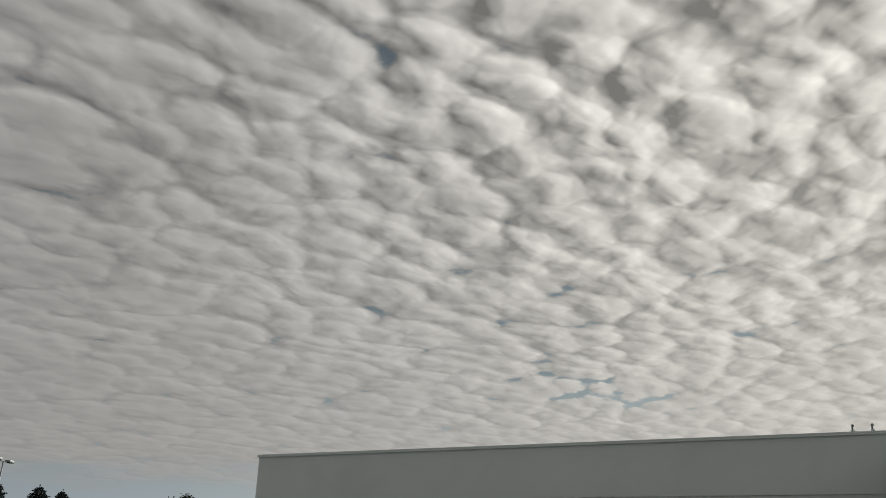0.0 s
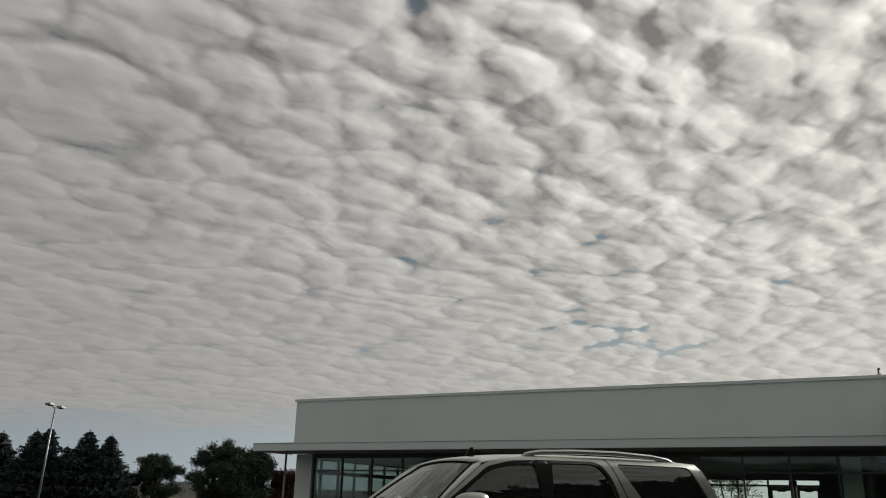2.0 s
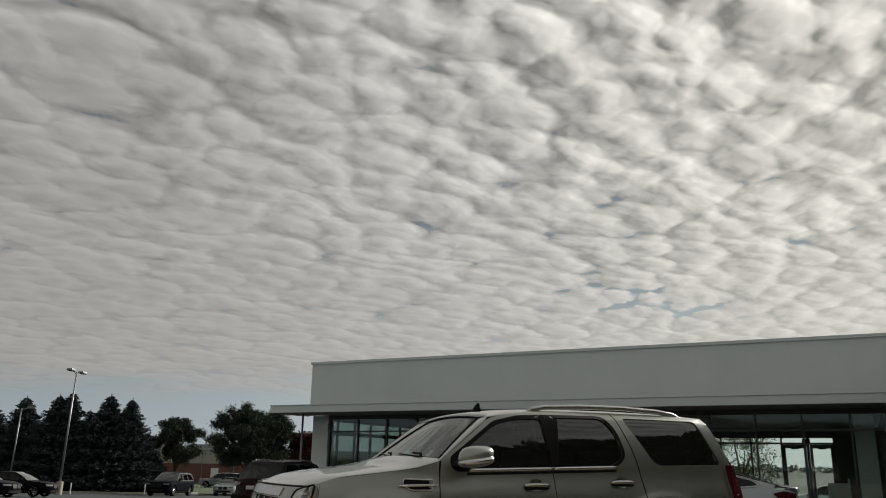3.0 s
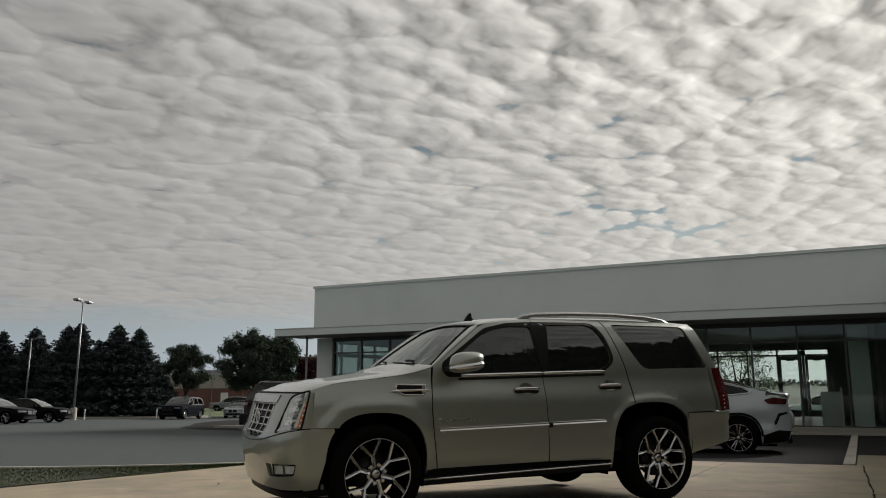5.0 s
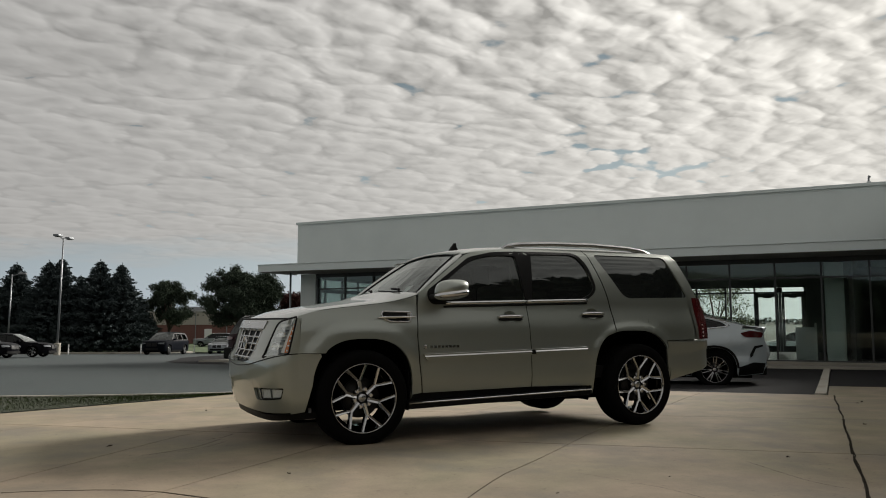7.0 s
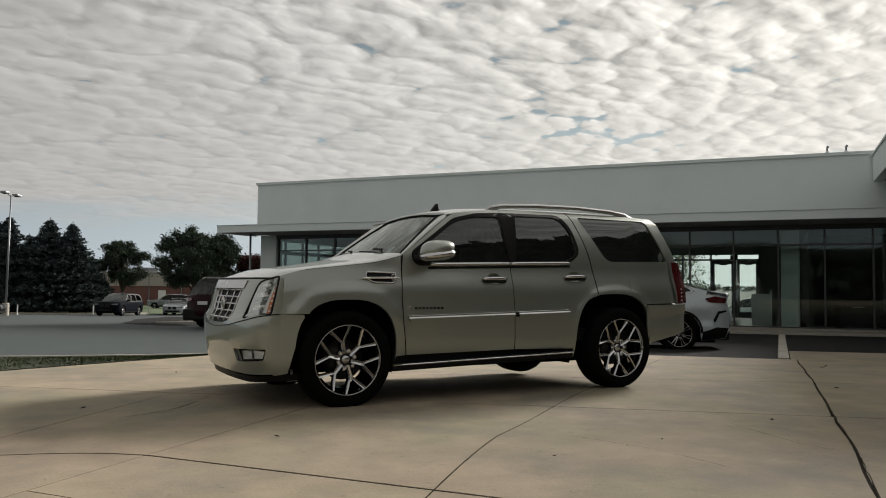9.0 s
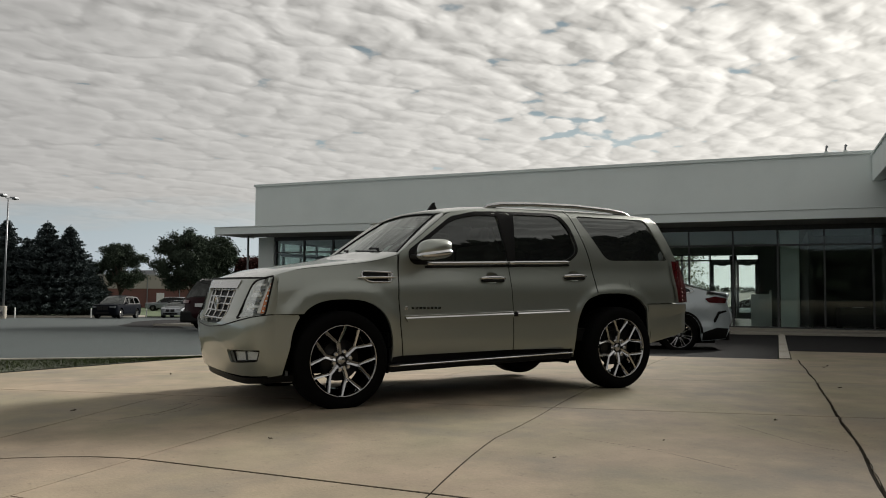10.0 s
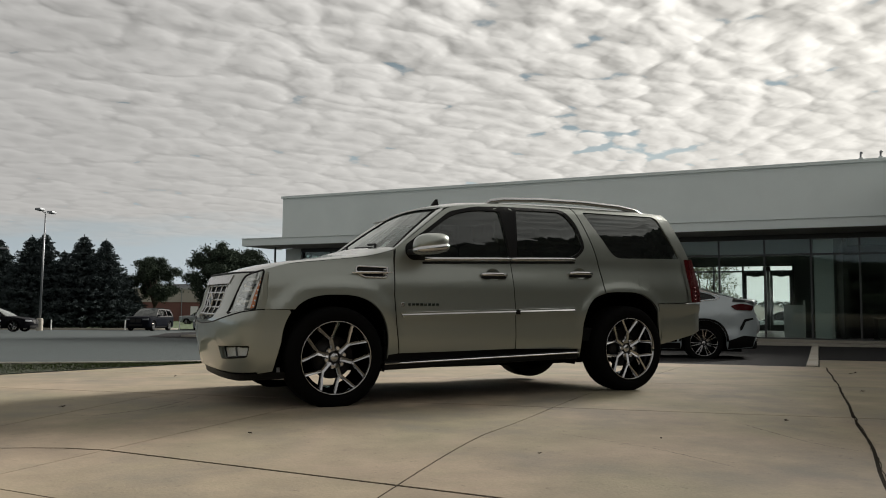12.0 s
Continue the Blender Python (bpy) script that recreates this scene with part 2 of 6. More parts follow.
PAINT = material("light_pewter_paint", (0.330, 0.352, 0.316), 0.34, metal=0.72, vary=0.03, scale=1.5, grain=0.05, grain_scale=900, coat=1.0)
PAINT_BLACK = material("black_car_paint", (0.006, 0.006, 0.008), 0.3, spec=0.03, vary=0.05, scale=2, coat=0.04)
PAINT_NAVY = material("dark_blue_car_paint", (0.004, 0.005, 0.008), 0.4, spec=0.02, vary=0.05, scale=2)
PAINT_WHITE = material("pearl_white_car_paint", (0.40, 0.455, 0.48), 0.3, vary=0.02, scale=2, coat=1.0)
PAINT_SILVER = material("silver_car_paint", (0.30, 0.32, 0.34), 0.3, metal=0.5, vary=0.03, scale=2, coat=1.0)
PAINT_RED = material("dark_red_car_paint", (0.018, 0.004, 0.006), 0.4, spec=0.06, vary=0.05, scale=2, coat=0.08)
RIM = material("dark_chrome", (0.50, 0.50, 0.50), 0.07, metal=1.0, vary=0.1, scale=6)
CHROME = material("chrome", (0.62, 0.62, 0.62), 0.08, metal=1.0, vary=0.05, scale=6)
CHROME_DULL = material("brushed_chrome", (0.55, 0.55, 0.55), 0.25, metal=1.0, vary=0.08, scale=8)
RUBBER = material("tyre_rubber", (0.004, 0.004, 0.004), 0.85, spec=0.05, vary=0.2, scale=5, bump=0.001)
BLACK = material("black_plastic", (0.006, 0.006, 0.006), 0.5, spec=0.18, vary=0.15, scale=6)
WELL = material("wheel_well_liner", (0.004, 0.004, 0.004), 0.9, spec=0.02, vary=0.2, scale=6)
STEEL = material("brake_steel", (0.022, 0.021, 0.020), 0.45, metal=0.8, vary=0.2, scale=12)
RED_LENS = material("red_lens", (0.065, 0.005, 0.007), 0.2, vary=0.2, scale=8, coat=0.4)
AMBER = material("amber_lens", (0.62, 0.19, 0.05), 0.2, vary=0.1, scale=20, coat=1.0)
LAMP_SILVER = material("lamp_reflector", (0.86, 0.86, 0.85), 0.35, metal=0.0, vary=0.12, scale=14)
LAMP_BOWL = material("lamp_bowl", (0.52, 0.55, 0.54), 0.4, vary=0.2, scale=14)
# Dimmed grey that keeps parked cars' headlamps from glaring and darkens alternate fins.
LAMP_DIM = material("dim_lamp_grey", (0.14, 0.15, 0.16), 0.5, spec=0.15, vary=0.3, scale=14)
DEAD = material("dead_leaf", (0.045, 0.030, 0.020), 0.8, vary=0.3, scale=20)
SEAT = material("tan_seat", (0.16, 0.135, 0.105), 0.7, vary=0.15, scale=5)
PLATE = material("plate_white", (0.62, 0.62, 0.62), 0.5, vary=0.05, scale=9)
DARK_TINT = glass("privacy_glass", (0.035, 0.04, 0.04), 2.3, 1.5, 0.03)
TINT = glass("tinted_glass", (0.15, 0.17, 0.165), 2.1, 1.5, 0.03)
SCREEN = glass("windscreen_glass", (0.50, 0.60, 0.57), 1.0, 1.55)
CAR_GLASS = glass("dark_car_glass", (0.03, 0.034, 0.034), 0.8, 1.45)
CLEAR = glass("clear_glass", (0.72, 0.78, 0.75), 1.0, 1.52)
SHOP_GLASS = glass("storefront_glass", (0.82, 0.87, 0.85), 0.8, 1.5)
REAR_GLASS = glass("rear_door_glass", (0.95, 0.96, 0.95), 0.5, 1.5)
LENS = glass("headlamp_lens", (0.9, 0.92, 0.92), 0.45, 1.4)


# ---- mesh helpers ----
def part(name, bm, mat, parent=None, label="", smooth=False):
    """One mesh object under a thing, a part or nothing; bm may be a mesh that is shared."""
    if isinstance(bm, bmesh.types.BMesh):
        me = bpy.data.meshes.new(name)
        for f in bm.faces:
            f.smooth = smooth
        bm.to_mesh(me)
        bm.free()
        for one in (mat if isinstance(mat, (list, tuple)) else [mat]):
            me.materials.append(one)
    else:
        me = bm
    ob = new(name, me)
    ob.parent = parent
    if label:
        ob["label"] = label
    return ob


def thing(name, m, label, category, group="", kind=""):
    ob = new(name)
    ob.empty_display_size = 0.3
    ob.matrix_world = m
    return tagged(ob, label, category, group, kind)


def box(bm, x0, x1, y0, y1, z0, z1, bevel=0.0):
    vs = [bm.verts.new((x, y, z)) for x in (x0, x1) for y in (y0, y1) for z in (z0, z1)]
    fs = [bm.faces.new([vs[i] for i in q]) for q in ((0, 1, 3, 2), (4, 6, 7, 5), (0, 4, 5, 1), (2, 3, 7, 6), (0, 2, 6, 4), (1, 5, 7, 3))]
    if bevel:
        es = list({e for f in fs for e in f.edges})
        bmesh.ops.bevel(bm, geom=es, offset=bevel, segments=2, affect="EDGES", profile=0.5)
    return vs


def boxm(x0, x1, y0, y1, z0, z1, bevel=0.0):
    bm = bmesh.new()
    box(bm, x0, x1, y0, y1, z0, z1, bevel)
    return bm


def tube(bm, pts, rad, n=8, cap=True):
    """A tube along points; rad is a number or a list."""
    pts = [Vector(p) for p in pts]
    rads = rad if isinstance(rad, (list, tuple)) else [rad] * len(pts)
    rings = []
    for i, p in enumerate(pts):
        d = (pts[min(i + 1, len(pts) - 1)] - pts[max(i - 1, 0)]).normalized()
        a = d.orthogonal().normalized() if i == 0 else (side - d * side.dot(d)).normalized()
        side = a
        b = d.cross(a)
        rings.append([bm.verts.new(p + (a * math.cos(2 * math.pi * k / n) + b * math.sin(2 * math.pi * k / n)) * rads[i]) for k in range(n)])
    for r, s in zip(rings, rings[1:]):
        for k in range(n):
            bm.faces.new((r[k], r[(k + 1) % n], s[(k + 1) % n], s[k]))
    if cap:
        bm.faces.new(rings[0][::-1])
        bm.faces.new(rings[-1])
    return bm


def tubem(pts, rad, n=8):
    return tube(bmesh.new(), pts, rad, n)


def lathe(profile, n=48, axis="y"):
    """A turned form: profile of (radius, along); closed if the radius ends at 0."""
    bm = bmesh.new()
    rings = []
    for r, a in profile:
        ring = []
        for k in range(n):
            t = 2 * math.pi * k / n
            p = (r * math.cos(t), a, r * math.sin(t)) if axis == "y" else (r * math.cos(t), r * math.sin(t), a)
            ring.append(bm.verts.new(p))
        rings.append(ring)
    for r, s in zip(rings, rings[1:]):
        for k in range(n):
            bm.faces.new((r[k], r[(k + 1) % n], s[(k + 1) % n], s[k]))
    bmesh.ops.remove_doubles(bm, verts=bm.verts[:], dist=1e-6)
    bmesh.ops.recalc_face_normals(bm, faces=bm.faces[:])
    return bm


def curve2(pts, n=6, closed=False):
    """A smooth line through 2D points (Catmull-Rom), n steps a span."""
    out = []
    k = len(pts)
    for i in range(k if closed else k - 1):
        p0, p1, p2, p3 = (pts[(i + j) % k] if closed else pts[min(max(i + j, 0), k - 1)] for j in (-1, 0, 1, 2))
        for s in range(n):
            t = s / n
            out.append(tuple(0.5 * (2 * b + (c - a) * t + (2 * a - 5 * b + 4 * c - d) * t * t + (3 * b - a - 3 * c + d) * t ** 3)
                             for a, b, c, d in zip(p0, p1, p2, p3)))
    if not closed:
        out.append(tuple(pts[-1]))
    return out


def rounded(pts, r, n=4):
    """A polygon with its corners rounded by r (a number or one a corner)."""
    out = []
    k = len(pts)
    rr = r if isinstance(r, (list, tuple)) else [r] * k
    for i in range(k):
        a, b, c = (Vector(pts[(i + j) % k]) for j in (-1, 0, 1))
        q = min(rr[i], 0.45 * (a - b).length, 0.45 * (c - b).length)
        if q <= 0:
            out.append(tuple(b))
            continue
        p, s = b + (a - b).normalized() * q, b + (c - b).normalized() * q
        for j in range(n + 1):
            t = j / n
            out.append(tuple((1 - t) ** 2 * p + 2 * t * (1 - t) * b + t * t * s))
    return out


def line(stops, x):
    """A value between given stops (x, value), eased linearly."""
    if x <= stops[0][0]:
        return stops[0][1]
    for (a, u), (b, v) in zip(stops, stops[1:]):
        if x <= b:
            return u + (v - u) * (x - a) / (b - a)
    return stops[-1][1]


def ease(stops, x):
    """A smooth value between given stops (x, value)."""
    k = len(stops)
    if x <= stops[0][0]:
        return stops[0][1]
    for i in range(k - 1):
        if x <= stops[i + 1][0]:
            (x0, a), (x1, b) = stops[i], stops[i + 1]
            ma = (stops[i + 1][1] - stops[max(i - 1, 0)][1]) / (stops[i + 1][0] - stops[max(i - 1, 0)][0])
            mb = (stops[min(i + 2, k - 1)][1] - a) / (stops[min(i + 2, k - 1)][0] - x0)
            h, t = x1 - x0, (x - x0) / (x1 - x0)
            return (2 * t ** 3 - 3 * t * t + 1) * a + (t ** 3 - 2 * t * t + t) * h * ma + (3 * t * t - 2 * t ** 3) * b + (t ** 3 - t * t) * h * mb
    return stops[-1][1]


def panel(loops, f, du, dv, back=None):
    """A sheet cut to 2D loops (outline, then holes), laid on the surface f(u, v) with a grid of du, dv; back: its edge is turned in by that way."""
    bm = bmesh.new()
    for loop in loops:
        vs = [bm.verts.new((p[0], p[1], 0)) for p in loop]
        for a, b in zip(vs, vs[1:] + vs[:1]):
            bm.edges.new((a, b))
    bmesh.ops.triangle_fill(bm, use_beauty=True, use_dissolve=False, edges=bm.edges[:], normal=(0, 0, 1))
    us, ws = [p[0] for p in loops[0]], [p[1] for p in loops[0]]
    for lo, hi, step, no in ((min(us), max(us), du, (1, 0, 0)), (min(ws), max(ws), dv, (0, 1, 0))):
        k = math.floor(lo / step) + 1
        while k * step < hi - 1e-6:
            bmesh.ops.bisect_plane(bm, geom=bm.verts[:] + bm.edges[:] + bm.faces[:], dist=1e-5,
                                   plane_co=(no[0] * k * step, no[1] * k * step, 0), plane_no=no)
            k += 1
    for v in bm.verts:
        v.co = f(v.co.x, v.co.y)
    if back is not None:
        rimmed = [e for e in bm.edges if e.is_boundary]
        for e in rimmed:
            e.smooth = False
        got = bmesh.ops.extrude_edge_only(bm, edges=rimmed)
        for v in got["geom"]:
            if isinstance(v, bmesh.types.BMVert):
                v.co += Vector(back(v.co) if callable(back) else back)
    bmesh.ops.recalc_face_normals(bm, faces=bm.faces[:])
    return bm


def patch(f, us, vs):
    """A grid of the surface f over the values us and vs."""
    bm = bmesh.new()
    g = [[bm.verts.new(f(u, v)) for v in vs] for u in us]
    for a, b in zip(g, g[1:]):
        for k in range(len(vs) - 1):
            bm.faces.new((a[k], a[k + 1], b[k + 1], b[k]))
    bmesh.ops.recalc_face_normals(bm, faces=bm.faces[:])
    return bm


def steps(a, b, n):
    return [a + (b - a) * i / n for i in range(n + 1)]


def mirror_y(bm, about):
    for v in bm.verts:
        v.co.y = 2 * about - v.co.y
    bmesh.ops.reverse_faces(bm, faces=bm.faces[:])
    return bm

# ---- the lie of the land ----
def depth(x, y):
    return (x + 2.07) * 0.447 + (y + 6.0) * 0.892


def ground_z(x, y):
    """Level under the car, then falling gently away to the lot and the lawn behind it."""
    d = min(max(depth(x, y), 7.5), 78.0)
    return 0.02 - 0.030 * (min(d, 16.0) - 7.5) - 0.022 * max(0.0, min(d, 25.0) - 16.0) - 0.029 * max(0.0, d - 25.0)


def on_ground(x, y, turn=0.0, lift=0.0):
    """A pose that stands on the falling ground, turned by degrees."""
    z, e = ground_z(x, y), 0.6
    n = Vector((ground_z(x - e, y) - ground_z(x + e, y), ground_z(x, y - e) - ground_z(x, y + e), 2 * e)).normalized()
    lean = Vector((0, 0, 1)).rotation_difference(n).to_matrix().to_4x4()
    return Matrix.Translation((x, y, z + lift)) @ lean @ pose(0, 0, 0, 0, 0, turn)


SHOP = pose(19.95, 13.27, -0.40, 0, 0, -52.0)     # the showroom's own axes: x along its front, y into it


def shop(x, y):
    p = SHOP @ Vector((x, y, 0))
    return p.x, p.y


def draped(loops, lift, step=1.5, thick=0.0):
    """A sheet in the showroom's axes laid on the ground."""
    def f(u, v):
        x, y = shop(u, v)
        return Vector((x, y, ground_z(x, y) + lift))
    return panel(loops, f, step, step, (0, 0, -thick) if thick else None)


# the ground: one sheet out to the horizon
us = [-4200, -1500, -600, -260, -150] + [-100 + 10 * k for k in range(21)] + [150, 260, 600, 1500, 4200]
part("ground", patch(lambda u, v: Vector((u * 0.892 + v * 0.447, -u * 0.447 + v * 0.892, ground_z(u * 0.892 + v * 0.447, -u * 0.447 + v * 0.892) - 0.06)),
                     us, [-4200, -1500, -400, -100, -30, -8, 0, 1.5, 4, 6, 8, 11.5, 16.2, 20, 25.2, 32, 45, 60, 72.5, 90, 130, 250, 600, 1500, 4400]),
     FIELD)
tagged(bpy.data.objects["ground"], "flat grassy land reaching out to the horizon", "ground", kind="structure")

tagged(part("road", draped([[(-120, -70), (14, -70), (60, -70), (60, -16.6), (14, -16.6), (-7.1, -16.6), (-7.1, -15.52), (-9.5, -15.52), (-9.5, -2.62), (-24.0, -2.62), (-24.0, 27), (-53, 27), (-53, 17.5), (-56.5, 15.5), (-120, -27)]],
       -0.02, 6.0), ASPHALT), "worn grey asphalt drive and car park", "asphalt", kind="structure")

# A darker patch laid on the drive, curved along one edge.
seal = curve2([(-26.6, -1.8), (-29.5, 1.6), (-33.1, 5.6), (-37.0, 11.6), (-38.4, 14.4), (-36.0, 17.0), (-33.5, 17.8)], 5) + [(-24.2, 8.0), (-24.2, -1.0), (-19.4, -5.7), (-21.2, -5.5), (-23.2, -4.7), (-25.4, -3.2)]
tagged(part("road_patch", draped([seal], -0.014, 4.0), ASPHALT_DARK), "darker curved patch on the asphalt drive", "asphalt", kind="structure")

# concrete apron in slabs with dark joints
apron = thing("pavement", Matrix(), "pale concrete apron of large slabs with dark joints", "pavement", kind="structure")
part("joint_filler", draped([[(-7.04, -44), (16, -44), (16, -15.55), (-7.04, -15.55)]], 0.0045, 2.0), JOINT, apron)
XCUT = [-7.05, -5.4, -3.7, -2.03, -0.29, 1.85, 4.0, 6.2, 8.4, 10.6, 13.0, 16.0]
YCUT = [-44.0, -41.0, -38.0, -35.0, -32.0, -29.0, -26.0, -23.05, -19.4, -15.5]


def slab_edge(x0, x1, y0, y1, n=10):
    """The outline of a slab between two bent joints each way."""
    def side(x, k):
        va, vb = bent(x, y0)[1], bent(x, y1)[1]
        v = va + (vb - va) * k
        return bent(x, v)[0], v
    return [side(x0, 1 - k / n) for k in range(n)] + [bent(x0 + (x1 - x0) * k / n, y0) for k in range(n)] \
        + [side(x1, k / n) for k in range(n)] + [bent(x1 - (x1 - x0) * k / n, y1) for k in range(n)]


def bent(u, v):
    """The joints were not cut straight: the cross joints run askew and swing away towards the drive."""
    a, b = 0.0, 0.0
    if abs(v + 26.0) < 0.06 and u < -2.03:
        k = min(1.0, -2.03 - u)
        b = -(0.30 * k + 0.35 * k * k) - 0.5 * max(0.0, -3.03 - u)
    if abs(v + 23.05) < 0.06:
        b = 0.225 * (max(u, -7.0) + 0.05)
    if abs(v + 19.4) < 0.06:
        b = -1.05 + 0.24 * u
    if abs(u + 0.29) < 0.03:
        a = 0.127 * min(3.0, max(0.0, -24.6 - v)) + 0.012 * math.sin(v * 2.3)
    if abs(u + 2.03) < 0.03:
        a = 0.08 * min(3.0, max(-2.0, -25.0 - v))
    if abs(u + 3.7) < 0.03:
        a = 0.10 + 0.24 * min(3.0, max(0.0, -24.2 - v))
    if abs(u - 1.85) < 0.03:
        a = line([(-25.5, 0.05), (-23.9, 0.035), (-22.0, -0.02), (-19.6, -0.055), (-15.4, -0.15)], v) + 0.010 * math.sin(v * 3.1)
    return u + a, v + b


WIDE_X, WIDE_Y = {1.85: 0.010, -0.29: 0.006}, {-26.0: 0.012, -23.05: 0.008, -19.4: 0.006}
for i in range(len(XCUT) - 1):
    cuts = sorted(YCUT + ([-26.85] if XCUT[i] == -2.03 else []))
    for y0, y1 in zip(cuts, cuts[1:]):
        x0, x1 = XCUT[i] + (WIDE_X.get(XCUT[i], 0.005) if i else 0), XCUT[i + 1] - WIDE_X.get(XCUT[i + 1], 0.005)
        lo, hi = y0 + WIDE_Y.get(y0, 0.005), y1 - WIDE_Y.get(y1, 0.005)
        part("slab", draped([slab_edge(x0, x1, lo, hi)], 0.008, 1.1, 0.03), CONCRETE, apron)


def crack(pts, wide, seed):
    """A jagged dark crack along points of the apron, thinning at its ends."""
    rnd = random.Random(seed)
    bm = bmesh.new()
    rows = []
    n = 60
    line_ = curve2(pts, max(2, n // (len(pts) - 1)))
    for k, (u, v) in enumerate(line_):
        t = k / (len(line_) - 1)
        w = wide * min(1.0, 6 * t + 0.1, 6 * (1 - t) + 0.1) * rnd.uniform(0.25, 1.0)
        j = rnd.gauss(0, wide * 0.4)
        row = []
        for s in (-0.5, 0.5):
            x, y = shop(u + j + s * w, v + s * w * 0.3)
            row.append(bm.verts.new((x, y, ground_z(x, y) + 0.0115)))
        rows.append(row)
    for p, q in zip(rows, rows[1:]):
        bm.faces.new((p[0], p[1], q[1], q[0]))
    bmesh.ops.recalc_face_normals(bm, faces=bm.faces[:])
    return part("crack", bm, JOINT, apron)


crack([(1.70, -15.6), (1.79, -19.6), (1.83, -22.0), (1.885, -23.9), (1.90, -25.2), (1.9, -29)], 0.013, 3)
crack([(-3.07, -25.15), (-3.00, -24.66), (-3.12, -24.19)], 0.012, 5)
crack([(-3.22, -24.4), (-3.18, -24.1), (-3.23, -23.9)], 0.009, 6)
crack([(-2.95, -24.9), (-2.92, -24.55), (-3.02, -24.2)], 0.006, 8)
crack([(0.1, -24.3), (0.75, -24.55), (1.25, -24.9)], 0.007, 9)
crack([(1.1, -23.3), (1.55, -23.9), (1.84, -24.1)], 0.007, 10)


def fallen_leaf(x, y, size, turn):
    lf = thing("fallen_leaf", on_ground(x, y, turn, 0.011), "curled brown leaf lying on the concrete", "leaf", "fallen leaves")
    blade = patch(lambda a, b: Vector((size * (a - 0.5), size * 0.55 * math.sin(math.pi * min(max(a, 0.03), 0.97)) * (b - 0.5), 0.002 + size * (0.9 * (b - 0.5) ** 2 + 0.5 * (a - 0.5) ** 2))), steps(0, 1, 6), steps(0, 1, 4))
    part("blade", blade, DEAD, lf, smooth=True)
    part("stalk", tubem([(-size * 0.5, 0, size * 0.125), (-size * 0.8, 0.01, 0.004)], 0.0025, 5), DEAD, lf)
    return lf


for x, y, size, turn in ((-1.93, 0.81, 0.035, 30), (-0.73, 3.58, 0.04, 80), (2.65, -2.02, 0.035, 200), (7.71, 1.10, 0.05, 20), (7.45, 0.98, 0.03, 120), (4.93, -0.99, 0.03, 300), (0.4, -2.3, 0.014, 10), (1.35, -2.2, 0.012, 60), (-0.9, -1.0, 0.025, 140)):
    fallen_leaf(x, y, size, turn)

# asphalt bays before the showroom, kerb and walk
bay = part("parking_bay", draped([[(-9.48, -15.5), (1.41, -15.5), (1.41, -2.6), (-9.48, -2.6)]], 0.0, 2.0), ASPHALT_DARK)
tagged(bay, "dark asphalt parking bay before the showroom", "parking bay", kind="structure")
bay2 = part("parking_bay", draped([[(1.61, -12.4), (30, -12.4), (30, -2.6), (1.61, -2.6)]], 0.0, 2.0), ASPHALT_DARK)
tagged(bay2, "dark asphalt strip beside the light kerb", "parking bay", kind="structure")
side_slab = part("pavement_strip", draped([[(1.62, -15.48), (30, -15.48), (30, -12.42), (1.62, -12.42)]], 0.006, 2.0, 0.04), CONCRETE)
tagged(side_slab, "pale concrete strip before the asphalt", "pavement", kind="structure")
kerb = part("kerb", draped([rounded([(1.43, -15.48), (1.60, -15.48), (1.59, -2.55), (1.42, -2.55)], 0.05)], 0.03, 1.5, 0.12), KERB)
tagged(kerb, "weathered light concrete kerb ribbon with a cracked edge", "kerb", kind="structure")
walk_slab = part("walkway", draped([[(-24, -2.58), (30, -2.58), (30, 0.3), (-24, 0.3)]], 0.07, 2.0, 0.15), KERB)
tagged(walk_slab, "concrete walkway along the showroom glass", "pavement", kind="structure")

# ---- showroom ----
def wall_piece(x0, x1, y0, y1, z0, z1, bevel=0.01):
    return boxm(x0, x1, y0, y1, z0, z1, bevel)


